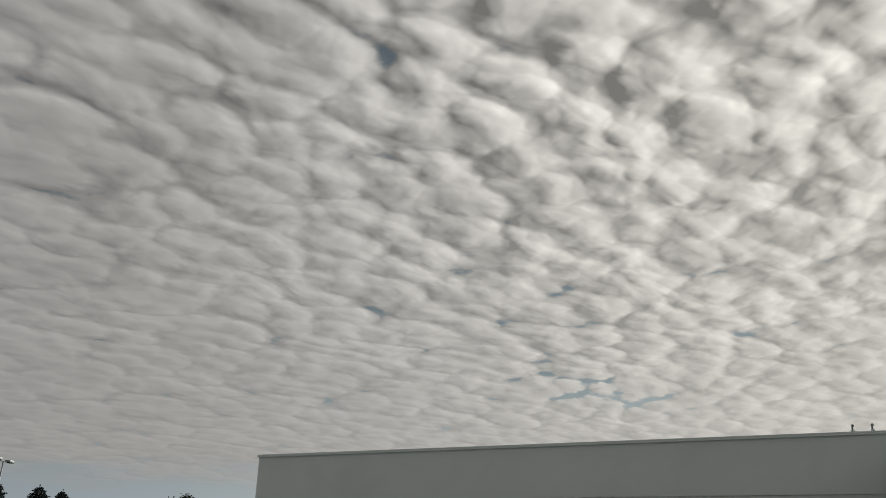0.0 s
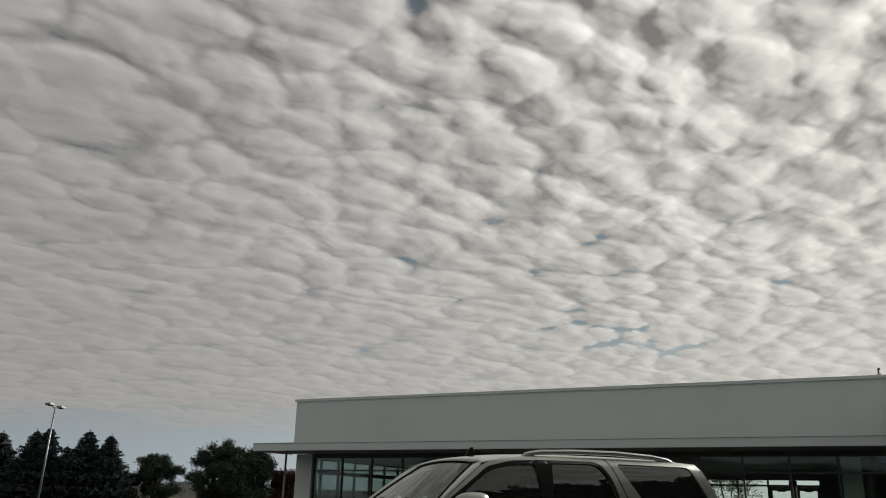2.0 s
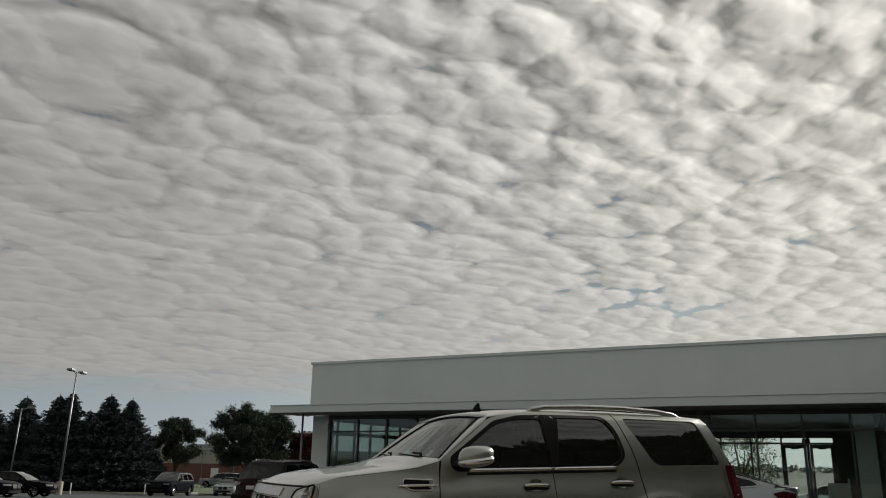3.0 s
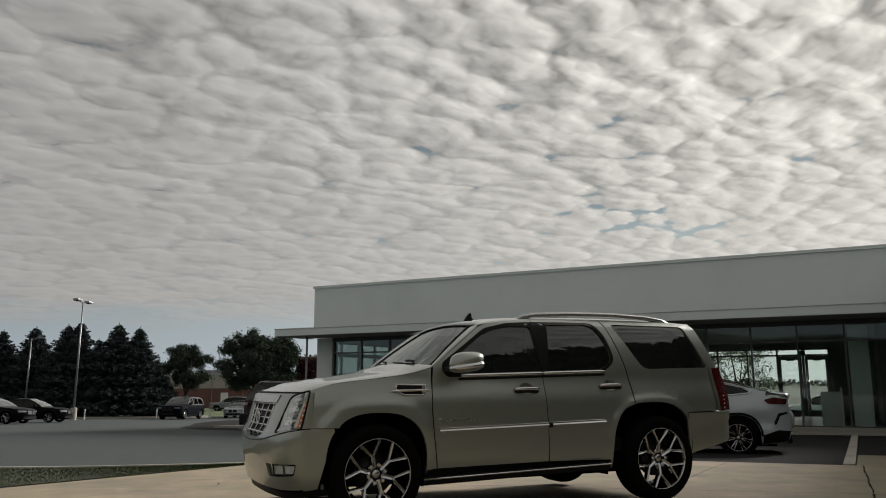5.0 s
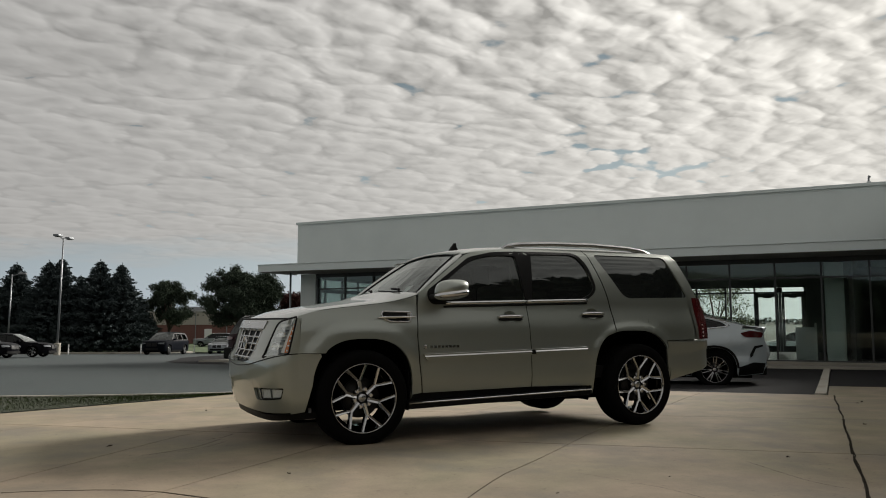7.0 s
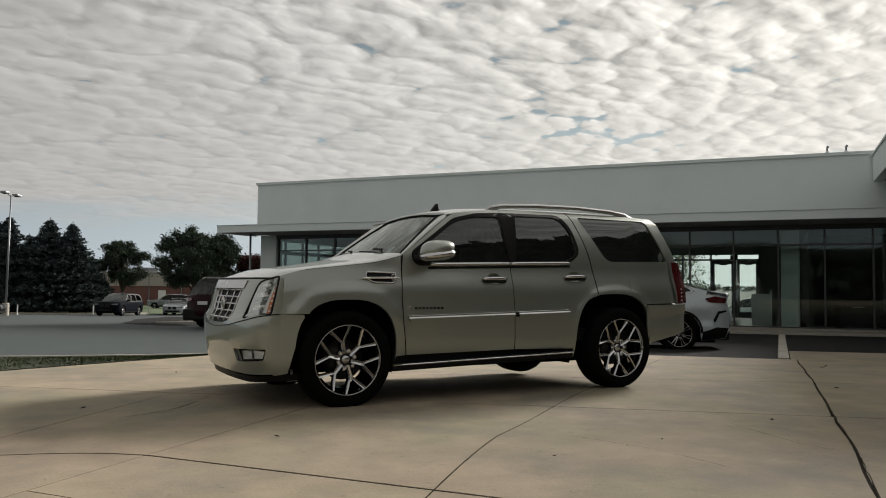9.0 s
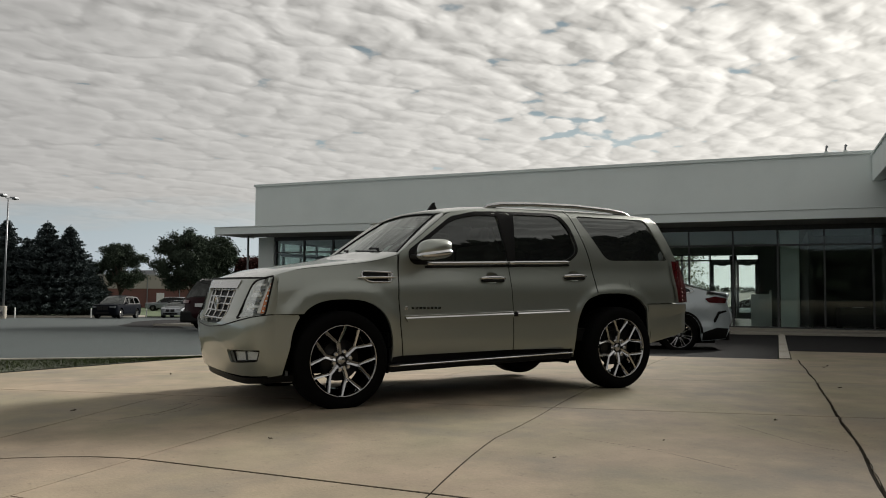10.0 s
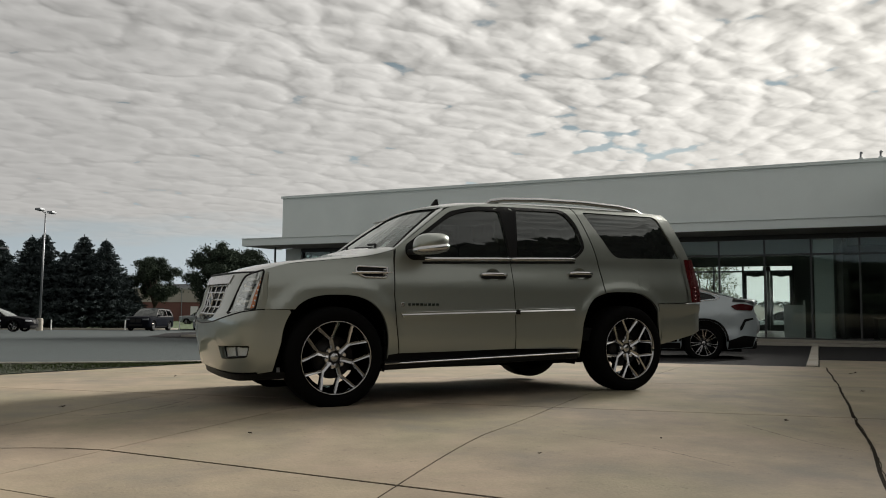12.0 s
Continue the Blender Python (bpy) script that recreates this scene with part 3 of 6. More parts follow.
def showroom():
    s = thing("showroom", SHOP, "single-storey car showroom with pale stucco parapet and glass front", "building", kind="structure")
    LEFT, RIGHT, BACK, TOP = -20.55, 16.0, 11.0, 6.035
    # parapet: the stucco wall above the glass, on all four sides
    part("parapet", wall_piece(LEFT, RIGHT, 0.0, 0.3, 3.72, TOP), STUCCO, s)
    part("parapet", wall_piece(LEFT, LEFT + 0.3, 0.302, BACK, 3.72, TOP), STUCCO, s)
    part("parapet", wall_piece(LEFT, RIGHT, BACK, BACK + 0.3, 3.72, TOP), STUCCO, s)
    # metal coping with a drip edge
    bm = boxm(LEFT - 0.06, RIGHT, -0.06, 0.36, TOP + 0.002, TOP + 0.05, 0.008)
    box(bm, LEFT - 0.06, RIGHT, -0.06, -0.035, TOP - 0.06, TOP + 0.001)
    box(bm, LEFT - 0.06, LEFT - 0.035, -0.034, BACK + 0.3, TOP - 0.06, TOP + 0.001)
    part("coping", bm, STUCCO_TRIM, s)
    part("roof", boxm(LEFT + 0.3, RIGHT, 0.3, BACK, 3.9, 4.1), ROOFING, s)
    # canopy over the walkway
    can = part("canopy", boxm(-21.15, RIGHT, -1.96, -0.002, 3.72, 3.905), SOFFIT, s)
    part("fascia", boxm(-21.18, RIGHT, -2.02, -1.97, 3.67, 3.965, 0.006), STUCCO_TRIM, can)
    part("fascia", boxm(-21.2, -21.16, -1.96, 0.8, 3.67, 3.965, 0.006), STUCCO_TRIM, can)
    part("drip_edge", boxm(-21.2, RIGHT, -2.05, -1.9, 3.968, 4.0, 0.004), STUCCO_TRIM, can)
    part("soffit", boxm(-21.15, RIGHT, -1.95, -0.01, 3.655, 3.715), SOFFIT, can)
    # corner pier and plinth
    part("pier", wall_piece(-20.35, -19.5, 0.02, 0.5, -0.9, 3.65, 0.015), STUCCO, s)
    part("plinth", boxm(-19.45, RIGHT, 0.02, 0.24, -0.5, 0.08, 0.008), KERB, s)
    # glass front: mullions, transom, head, sill and panes
    front = part("glazing", boxm(-19.5, RIGHT, 0.03, 0.17, 3.48, 3.652, 0.004), ALU, s)
    xs = [-19.45 + 0.03]
    n = 13
    left_span = (-0.03 + 19.42) / n
    xs = [-19.42 + left_span * k for k in range(n)] + [-0.03 + 1.46 * k for k in range(11)]
    for x in xs:
        part("mullion", boxm(x - 0.03, x + 0.03, 0.035, 0.165, 0.13, 3.478, 0.004), ALU, front)
    part("sill", boxm(-19.45, RIGHT, 0.033, 0.167, 0.082, 0.128, 0.003), ALU, front)
    for a, b in zip(xs, xs[1:]):
        part("transom", boxm(a + 0.031, b - 0.031, 0.045, 0.155, 2.93, 2.99, 0.003), ALU, front)
        for z0, z1 in ((0.13, 2.928), (2.992, 3.478)):
            pane = part("pane", boxm(a + 0.028, b - 0.028, 0.094, 0.104, z0, z1), SHOP_GLASS, front)
            pane.visible_shadow = False
    # left end: glazed too
    end = part("glazing", boxm(-20.5, -20.36, 0.6, BACK, 3.48, 3.652, 0.004), ALU, s)
    part("side_wall", boxm(-20.55, -20.33, 0.6, BACK, -0.9, 0.75, 0.01), STUCCO, s)
    ys = [0.65 + 1.47 * k for k in range(8)]
    for y in ys:
        part("mullion", boxm(-20.49, -20.37, y - 0.03, y + 0.03, 0.77, 3.478, 0.004), ALU, end)
    for a, b in zip(ys, ys[1:]):
        part("transom", boxm(-20.48, -20.38, a + 0.031, b - 0.031, 2.86, 3.04, 0.003), ALU, end)
        pane = part("pane", boxm(-20.435, -20.425, a + 0.028, b - 0.028, 0.77, 3.476), SHOP_GLASS, end)
        pane.visible_shadow = False
    # back wall with a band of windows and a pair of doors
    def back(x0, x1, z0, z1, mat=INNER):
        part("back_wall", boxm(x0, x1, BACK - 0.15, BACK + 0.15, z0, z1), mat, s)
    back(LEFT + 0.1, -5.9, -0.6, 3.7)
    back(-5.9, 0.62, 3.12, 3.7)
    back(0.62, RIGHT, -0.6, 3.7)
    rear = part("glazing", boxm(-5.9, 0.62, BACK - 0.06, BACK + 0.06, 2.78, 2.86), ALU, s)
    for x in (-5.86, -4.3, -2.95, -1.62, 0.58):
        part("mullion", boxm(x - 0.04, x + 0.04, BACK - 0.06, BACK + 0.06, 0.1, 3.12), ALU, rear)
    part("head", boxm(-5.9, 0.62, BACK - 0.06, BACK + 0.06, 3.06, 3.118), ALU, rear)
    part("sill", boxm(-5.9, -1.66, BACK - 0.06, BACK + 0.06, -0.4, 0.1), ALU, rear)
    part("mullion", boxm(-0.56, -0.44, BACK - 0.055, BACK + 0.055, 0.0, 3.12), ALU, rear)
    for a, b in ((-5.82, -4.34), (-4.26, -2.99), (-2.91, -1.66)):
        part("pane", boxm(a, b, BACK - 0.005, BACK + 0.005, 0.1, 2.78), REAR_GLASS, rear).visible_shadow = False
    for a, b in ((-1.58, -0.57), (-0.43, 0.54)):
        door = part("door", boxm(a, b, BACK - 0.04, BACK + 0.04, 0.02, 0.30, 0.004), ALU, s)
        part("stile", boxm(a, a + 0.12, BACK - 0.04, BACK + 0.04, 0.302, 2.776, 0.004), ALU, door)
        part("stile", boxm(b - 0.12, b, BACK - 0.04, BACK + 0.04, 0.302, 2.776, 0.004), ALU, door)
        part("rail", boxm(a + 0.121, b - 0.121, BACK - 0.04, BACK + 0.04, 2.60, 2.776, 0.004), ALU, door)
        part("closer", boxm(a + 0.35, b - 0.3, BACK - 0.12, BACK - 0.042, 2.56, 2.62, 0.008), BLACK, door)
        part("pane", boxm(a + 0.12, b - 0.12, BACK - 0.005, BACK + 0.005, 0.302, 2.60), REAR_GLASS, door).visible_shadow = False
    part("exit_sign", boxm(-0.72, -0.38, BACK - 0.3, BACK - 0.22, 2.83, 3.03, 0.01), BLACK, s)
    # Near-black copy of the wall colour: shade painted into the right-hand rooms.
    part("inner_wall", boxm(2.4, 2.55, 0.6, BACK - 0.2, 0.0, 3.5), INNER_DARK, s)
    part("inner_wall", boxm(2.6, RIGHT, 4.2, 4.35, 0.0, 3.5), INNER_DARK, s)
    part("inner_pier", boxm(1.51, 2.12, 0.75, 1.15, 0.0, 3.5, 0.01), STUCCO, s)
    part("inner_wall", boxm(-12.0, -11.85, 2.5, BACK - 0.2, 0.0, 3.5), INNER, s)
    part("right_wall", boxm(RIGHT, RIGHT + 0.3, 0.0, BACK + 0.3, -0.9, TOP), STUCCO, s)
    return s


showroom()
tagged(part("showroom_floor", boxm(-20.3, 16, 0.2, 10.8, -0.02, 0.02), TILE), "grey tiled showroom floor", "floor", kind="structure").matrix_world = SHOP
tagged(part("showroom_ceiling", boxm(-20.3, 16, 0.2, 10.8, 3.52, 3.6), INNER), "plain showroom ceiling in the darkened wall colour", "ceiling", kind="structure").matrix_world = SHOP


def portal():
    """The taller entrance canopy that juts from the front towards the drive."""
    p = thing("entrance_canopy", SHOP, "pale stucco entrance canopy jutting high over the walkway", "canopy", kind="structure")
    # Root is in view; the unseen outer reach is sized to shade the apron.
    part("beam", boxm(4.36, 4.66, -15.2, -0.07, 5.02, 5.86, 0.01), STUCCO, p)
    part("coping", boxm(4.31, 4.71, -15.2, -0.08, 5.862, 5.92, 0.005), STUCCO_TRIM, p)
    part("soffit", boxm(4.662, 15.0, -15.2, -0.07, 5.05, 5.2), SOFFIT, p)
    part("beam", boxm(4.36, 15.0, -15.5, -15.202, 5.02, 5.86, 0.01), STUCCO, p)
    # Unseen columns, added to carry the outer end.
    for x in (6.5, 14.0):
        part("column", boxm(x - 0.3, x + 0.3, -14.8, -14.2, -0.6, 5.04, 0.01), STUCCO, p)


portal()


def roof_fixture(x, z):
    f = thing("roof_fixture", SHOP @ pose(x, -0.02, z), "small metal bracket on the parapet edge", "bracket", "brackets on the parapet")
    part("post", tubem([(0, 0, 0.0), (0, 0, 0.13)], 0.03), GALV, f)
    part("cap", tubem([(0, 0, 0.13), (0.04, 0, 0.18)], 0.045), GALV, f)
    part("foot", boxm(-0.06, 0.06, -0.05, 0.05, -0.10, 0.0, 0.01), STUCCO_TRIM, f)
    return f


roof_fixture(3.0, 6.125)
roof_fixture(3.58, 6.125)


def stanchion(x, y, h):
    st = thing("white_post", SHOP @ pose(x, y, 0.02), "slim white upright standing inside the glass", "post", "white posts inside")
    part("upright", boxm(-0.035, 0.035, -0.03, 0.03, 0.015, h, 0.006), WHITE, st)
    part("foot", boxm(-0.12, 0.12, -0.10, 0.10, 0.0, 0.014, 0.004), WHITE, st)
    return st


stanchion(1.17, 1.1, 1.38)
stanchion(2.06, 0.62, 1.38)


def board():
    b = thing("display_board", SHOP @ pose(0.84, 1.5, 0.02), "pale grey display board standing on the showroom floor", "board")
    part("sheet", boxm(-0.34, 0.34, -0.02, 0.02, 0.06, 1.22, 0.006), PLATE, b)
    for x in (-0.28, 0.28):
        part("leg", boxm(x - 0.02, x + 0.02, -0.16, 0.16, 0.0, 0.058, 0.004), GALV, b)


board()


def desk(x, y, turn):
    d = thing("desk", SHOP @ pose(x, y, 0.02, 0, 0, turn), "dark office desk inside the showroom", "desk", "showroom desks")
    part("top", boxm(-0.8, 0.8, -0.4, 0.4, 0.72, 0.76, 0.008), INNER_DARK, d)
    part("front_panel", boxm(-0.75, 0.75, -0.36, -0.33, 0.1, 0.719), INNER_DARK, d)
    for s in (-1, 1):
        part("leg", boxm(s * 0.74 - 0.03, s * 0.74 + 0.03, -0.32, 0.36, 0.0, 0.719), INNER_DARK, d)
    part("papers", boxm(-0.3, 0.05, -0.2, 0.1, 0.762, 0.775), PLATE, d)
    return d


for x, y, t in ((4.2, 2.6, 8), (6.6, 2.7, -5), (-5.5, 5.0, 20), (-15.0, 4.0, 0)):
    desk(x, y, t)


def canopy_post(x, y):
    p = thing("canopy_post", SHOP @ pose(x, y, 0), "slim grey steel post under the canopy end", "post")
    part("tube", tubem([(0, 0, -0.9), (0, 0, 3.64)], 0.045, 8), GALV, p, smooth=True)
    part("top_plate", boxm(-0.09, 0.09, -0.09, 0.09, 3.641, 3.653), GALV, p)


canopy_post(-20.15, -1.0)

# ---- cars ----
def wheel_meshes(R, rim, width, kind):
    """Meshes of a wheel about its axle along y; its face looks towards -y."""
    w = width
    tyre = lathe([(rim - 0.005, 0.01), (rim + 0.012, -0.006), (rim + (R - rim) * 0.55, -0.014), (R - 0.022, 0.0), (R - 0.004, 0.025),
                  (R, 0.05), (R, w - 0.05), (R - 0.004, w - 0.025), (R - 0.03, w), (rim + 0.01, w), (rim - 0.01, w - 0.02)], 56)
    barrel = lathe([(rim - 0.004, 0.004), (rim + 0.001, -0.005), (rim - 0.003, -0.008), (rim - 0.007, -0.004), (rim - 0.014, 0.025), (rim - 0.045, 0.09),
                    (rim - 0.05, w - 0.03), (rim - 0.02, w - 0.01)], 56)
    spokes = bmesh.new()

    def arm(r0, a0, r1, a1, w0, w1, y0, y1, d=0.035):
        """A tapered bar with a raised ridge, from one polar place to another."""
        p, q = Vector((r0 * math.cos(a0), 0, r0 * math.sin(a0))), Vector((r1 * math.cos(a1), 0, r1 * math.sin(a1)))
        n = Vector((0, 1, 0)).cross(q - p).normalized()
        ring = []
        for c, hw, y in ((p, w0 / 2, y0), (q, w1 / 2, y1)):
            ring.append([spokes.verts.new(v) for v in (c + n * hw + Vector((0, y + 0.012, 0)), c + n * hw * 0.74 + Vector((0, y, 0)),
                                                       c + Vector((0, y + 0.009, 0)), c - n * hw * 0.74 + Vector((0, y, 0)), c - n * hw + Vector((0, y + 0.012, 0)),
                                                       c - n * hw * 0.8 + Vector((0, y + d, 0)), c + n * hw * 0.8 + Vector((0, y + d, 0)))])
        for k in range(7):
            spokes.faces.new((ring[0][k], ring[0][(k + 1) % 7], ring[1][(k + 1) % 7], ring[1][k]))
        spokes.faces.new(ring[0][::-1])
        spokes.faces.new(ring[1])
    e = rim - 0.012
    if kind == "snowflake":
        for k in range(6):
            a = k * math.pi / 3 + math.radians(8)
            arm(0.050, a, e * 0.59, a, 0.046, 0.046, 0.052, 0.030)
            for s in (-1, 1):
                arm(e * 0.53, a + s * 0.025, e * 1.0, a + s * 0.315, 0.027, 0.034, 0.032, 0.002, 0.045)
    elif kind == "twin":
        for k in range(7):
            a = k * 2 * math.pi / 7
            for s in (-1, 1):
                arm(0.06, a + s * 0.16, e, a + s * 0.13, 0.026, 0.022, 0.012, 0.0)
    else:
        for k in range(5):
            a = k * 2 * math.pi / 5
            for s in (-1, 1):
                arm(0.05, a + s * 0.2, e, a + s * 0.16, 0.03, 0.03, 0.012, 0.0)
    bmesh.ops.recalc_face_normals(spokes, faces=spokes.faces[:])
    hub = lathe([(0.0, 0.044), (0.026, 0.046), (0.036, 0.054), (0.040, 0.07), (0.0, 0.07)], 32)
    plate = lathe([(0.0, 0.066), (0.084, 0.062), (0.092, 0.085), (0.0, 0.085)], 32)
    disc = lathe([(0.0, 0.10), (rim * 0.58, 0.10), (rim * 0.58, 0.125), (0.0, 0.125)], 40)
    drum = lathe([(0.0, 0.14), (rim * 0.6, 0.14), (rim * 0.6, 0.16), (0, 0.16)], 40)
    nut = tubem([(0, 0.066, 0), (0, 0.036, 0), (0, 0.026, 0)], [0.0205, 0.0205, 0.013], 10)
    made = {}
    for name, bm, mat, sm in (("tyre", tyre, RUBBER, True), ("rim", barrel, RIM, True), ("spokes", spokes, RIM, False), ("hub_cap", hub, CHROME_DULL, True), ("hub_plate", plate, STEEL, True),
                              ("brake_disc", disc, STEEL, True), ("backplate", drum, WELL, True), ("lug_nut", nut, CHROME, False)):
        me = bpy.data.meshes.new(name)
        for f in bm.faces:
            f.smooth = sm
        bm.to_mesh(me)
        bm.free()
        me.materials.append(mat)
        made[name] = me
    return made


def put_wheel(car, meshes, x, y, z, flip=False, turn=0.0, nuts=0):
    m = pose(x, y, z, 0, 0, 180 if flip else 0) @ pose(0, 0, 0, 0, turn, 0)
    tyre = part("wheel", meshes["tyre"], None, car)
    tyre.matrix_local = m
    for name in ("rim", "spokes", "hub_cap", "hub_plate", "brake_disc", "backplate"):
        part(name, meshes[name], None, tyre)
    for k in range(nuts):
        a = k * 2 * math.pi / nuts + math.radians(38)
        part("lug_nut", meshes["lug_nut"], None, tyre).location = (0.075 * math.cos(a), 0.002, 0.075 * math.sin(a))
    return tyre


def bump_at(r, mid, wide):
    return math.exp(-((r - mid) / wide) ** 2)


SUV_MID, SUV_HALF = 0.99, 0.94


def suv_y(x, z):
    """How far in the near flank stands at a place of its side view."""
    y = 0.035
    if z < 0.62:
        y += 0.065 * ((0.62 - z) / 0.3) ** 2
    if z > 0.95:
        t = min((z - 0.95) / 0.3, 1.0)
        y += 0.05 * t * t * (3 - 2 * t)
    if z > 1.25:
        y += (z - 1.25) * (0.10 + 0.29 * (z - 1.25))
    if z > 1.70:
        y += 8.0 * (z - 1.70) ** 2
    if x < -0.35:
        y += 0.10 * ((-0.35 - x) / 0.45) ** 2
    if x > 3.25:
        y += 0.055 * ((x - 3.25) / 0.5) ** 2
    for c in (0.0, 2.90):
        r = (abs(x - c) ** 2.7 + abs((z - 0.43) * 0.93) ** 2.7) ** (1 / 2.7)
        k = min(1.0, max(0.0, (0.585 - r) / 0.07))
        y -= 0.014 * k * k * (3 - 2 * k) * min(1.0, max(0.0, (z - 0.50) / 0.22))
    y -= 0.008 * bump_at(z, 0.79, 0.09)
    return y


def suv_side(x, z):
    return Vector((x, suv_y(x, z), z))


FRONT_DX = [(0.2, 0.02), (0.30, -0.004), (0.40, -0.030), (0.505, -0.047), (0.53, -0.056), (0.60, -0.061), (0.69, -0.067), (0.75, -0.055), (0.80, -0.022), (0.9, 0.004), (1.05, 0.055), (1.15, 0.10)]


def suv_front(v, z):
    """The nose, v from -1 at the near flank to 1 at the far one."""
    a = abs(v) * math.pi / 2
    s, c = math.sin(a) ** (2 / 2.6), math.cos(a) ** (2 / 2.6)
    tuck = 0.06 * max(0.0, (0.5 - z) / 0.3) ** 2
    return Vector((-0.55 - 0.26 * c + ease(FRONT_DX, z) * min(1.0, c * 2.2), SUV_MID + math.copysign(s, v) * (SUV_HALF - tuck), z))


FENDER_TOP = [(-0.62, 1.085), (-0.41, 1.145), (0.0, 1.195), (0.3, 1.235), (0.55, 1.30)]
ROOF_EDGE = [(0.98, 1.695), (1.15, 1.725), (1.35, 1.75), (1.63, 1.772), (2.4, 1.79), (3.0, 1.79), (3.5, 1.78), (3.6, 1.765)]
ROOF_MID = [(0.9, 1.735), (1.3, 1.788), (1.8, 1.815), (2.6, 1.828), (3.2, 1.818), (3.62, 1.79)]


def arch(cx, cz, rx, rz, a0, a1, n=22, p=0.86):
    out = []
    for i in range(n + 1):
        a = radians(a0 + (a1 - a0) * i / n)
        c, s = math.cos(a), math.sin(a)
        out.append((cx + rx * math.copysign(abs(c) ** p, c), cz + rz * math.copysign(abs(s) ** p, s)))
    return out


def suv():
    car = thing("suv", Matrix(), "light pewter full-size luxury suv with chrome wheels parked on the concrete", "car")
    IN = (0, 0.03, 0)

    def flank(name, loops, label=""):
        one = part(name, panel(loops, suv_side, 0.035, 0.035, IN), PAINT, car, label, smooth=True)
        part(name, mirror_y(panel(loops, suv_side, 0.08, 0.08, IN), SUV_MID), PAINT, car, label, smooth=True)
        return one
    g = 0.003
    HANDLES = ((1.465, 1.098), (2.41, 1.128))
    cups = [arch(x, z + 0.005, 0.070, 0.052, 360, 0, 20)[:-1] for x, z in HANDLES]
    top = [(x, ease(FENDER_TOP, x)) for x in steps(-0.60, 0.515, 14)]
    whole = arch(0.010, 0.42, 0.452, 0.492, -2, 172, 34, 0.74)
    fa = [p for p in whole if p[0] > 0 or p[1] > 0.795]
    low_arch = [p for p in whole if p[0] < 0 and p[1] < 0.786]
    flank("front_fender", [top + [(0.512 - g, 1.10), (0.505 - g, 0.93), (0.52 - g, 0.70), (0.56 - g, 0.43), (0.47, 0.42)] + fa + [(fa[-1][0] - 0.015, 0.795), (-0.62, 0.797), (-0.612, 0.95)]])
    win1 = rounded([(0.665, 1.245), (1.645, 1.262), (1.585, 1.69), (1.32, 1.685), (1.10, 1.63), (0.86, 1.46), (0.69, 1.335)], [0.06, 0.02, 0.03, 0.2, 0.2, 0.2, 0.05])
    ftop = [(0.535, 1.315), (0.70, 1.43), (0.90, 1.58), (1.03, 1.672), (1.15, 1.712), (1.35, 1.738), (1.615, 1.758)]
    fd = curve2(ftop, 4)
    flank("front_door", [fd + [(1.64, 1.50), (1.655, 1.25), (1.672, 0.85), (1.690 - g, 0.445), (0.564 + g, 0.43), (0.524 + g, 0.70), (0.509 + g, 0.93), (0.516 + g, 1.10)], win1, cups[0]])
    win2 = rounded([(1.725, 1.268), (2.34, 1.285), (2.475, 1.37), (2.40, 1.60), (2.29, 1.722), (1.775, 1.712)], [0.02, 0.1, 0.08, 0.2, 0.08, 0.03])
    lowarc = arch(2.88, 0.44, 0.47, 0.525, 184, 122, 14, 0.64)
    flank("rear_door", [[(1.620, 1.760), (2.0, 1.772), (2.42, 1.778)] + curve2([(2.42, 1.778), (2.505, 1.60), (2.60, 1.35), (2.655, 1.10), (2.668, 0.95)], 4)[1:]
                        + lowarc[::-1] + [(2.385, 0.432), (1.694, 0.445), (1.677, 0.85), (1.660, 1.25), (1.645, 1.50)], win2, cups[1]])
    uparc = arch(2.88, 0.44, 0.47, 0.525, 119, -6, 24, 0.64)
    win3 = rounded([(2.84, 1.29), (3.645, 1.31), (3.425, 1.735), (2.53, 1.735)], [0.09, 0.03, 0.05, 0.05])
    flank("quarter_panel", [[(2.43, 1.779), (2.9, 1.78), (3.3, 1.775), (3.50, 1.768), (3.60, 1.60), (3.69, 1.33), (3.695, 1.30), (3.735, 0.87), (3.30, 0.862)]
                            + uparc[::-1] + curve2([(2.68, 0.95), (2.668, 1.10), (2.612, 1.35), (2.517, 1.60), (2.43, 1.779)], 4)[:-1], win3])
    # glass of the flanks, set in behind a black seal
    for name, loop, mat in (("front_side_window", win1, TINT), ("rear_side_window", win2, DARK_TINT), ("quarter_window", win3, DARK_TINT)):
        for far in (False, True):
            pane = panel([loop], lambda x, z: suv_side(x, z) + Vector((0, 0.012, 0)), 0.08, 0.08)
            part(name, mirror_y(pane, SUV_MID) if far else pane, mat, car, smooth=True).visible_shadow = False
    c1 = [(0.63, 1.25), (0.68, 1.21), (1.64, 1.235), (1.66, 1.26), (1.60, 1.735), (1.34, 1.72), (1.08, 1.66), (0.84, 1.49), (0.62, 1.335)]
    part("window_seal", panel([rounded(c1, 0.04), win1[::-1]], lambda x, z: suv_side(x, z) + Vector((0, -0.003, 0)), 0.08, 0.08, (0, 0.02, 0)), BLACK, car, smooth=True)
    c2 = rounded([(1.70, 1.24), (2.36, 1.258), (2.505, 1.37), (2.43, 1.62), (2.31, 1.748), (1.66, 1.738)], [0.02, 0.1, 0.08, 0.2, 0.08, 0.02])
    part("window_seal", panel([c2, win2[::-1]], lambda x, z: suv_side(x, z) + Vector((0, -0.003, 0)), 0.08, 0.08, (0, 0.02, 0)), BLACK, car, smooth=True)
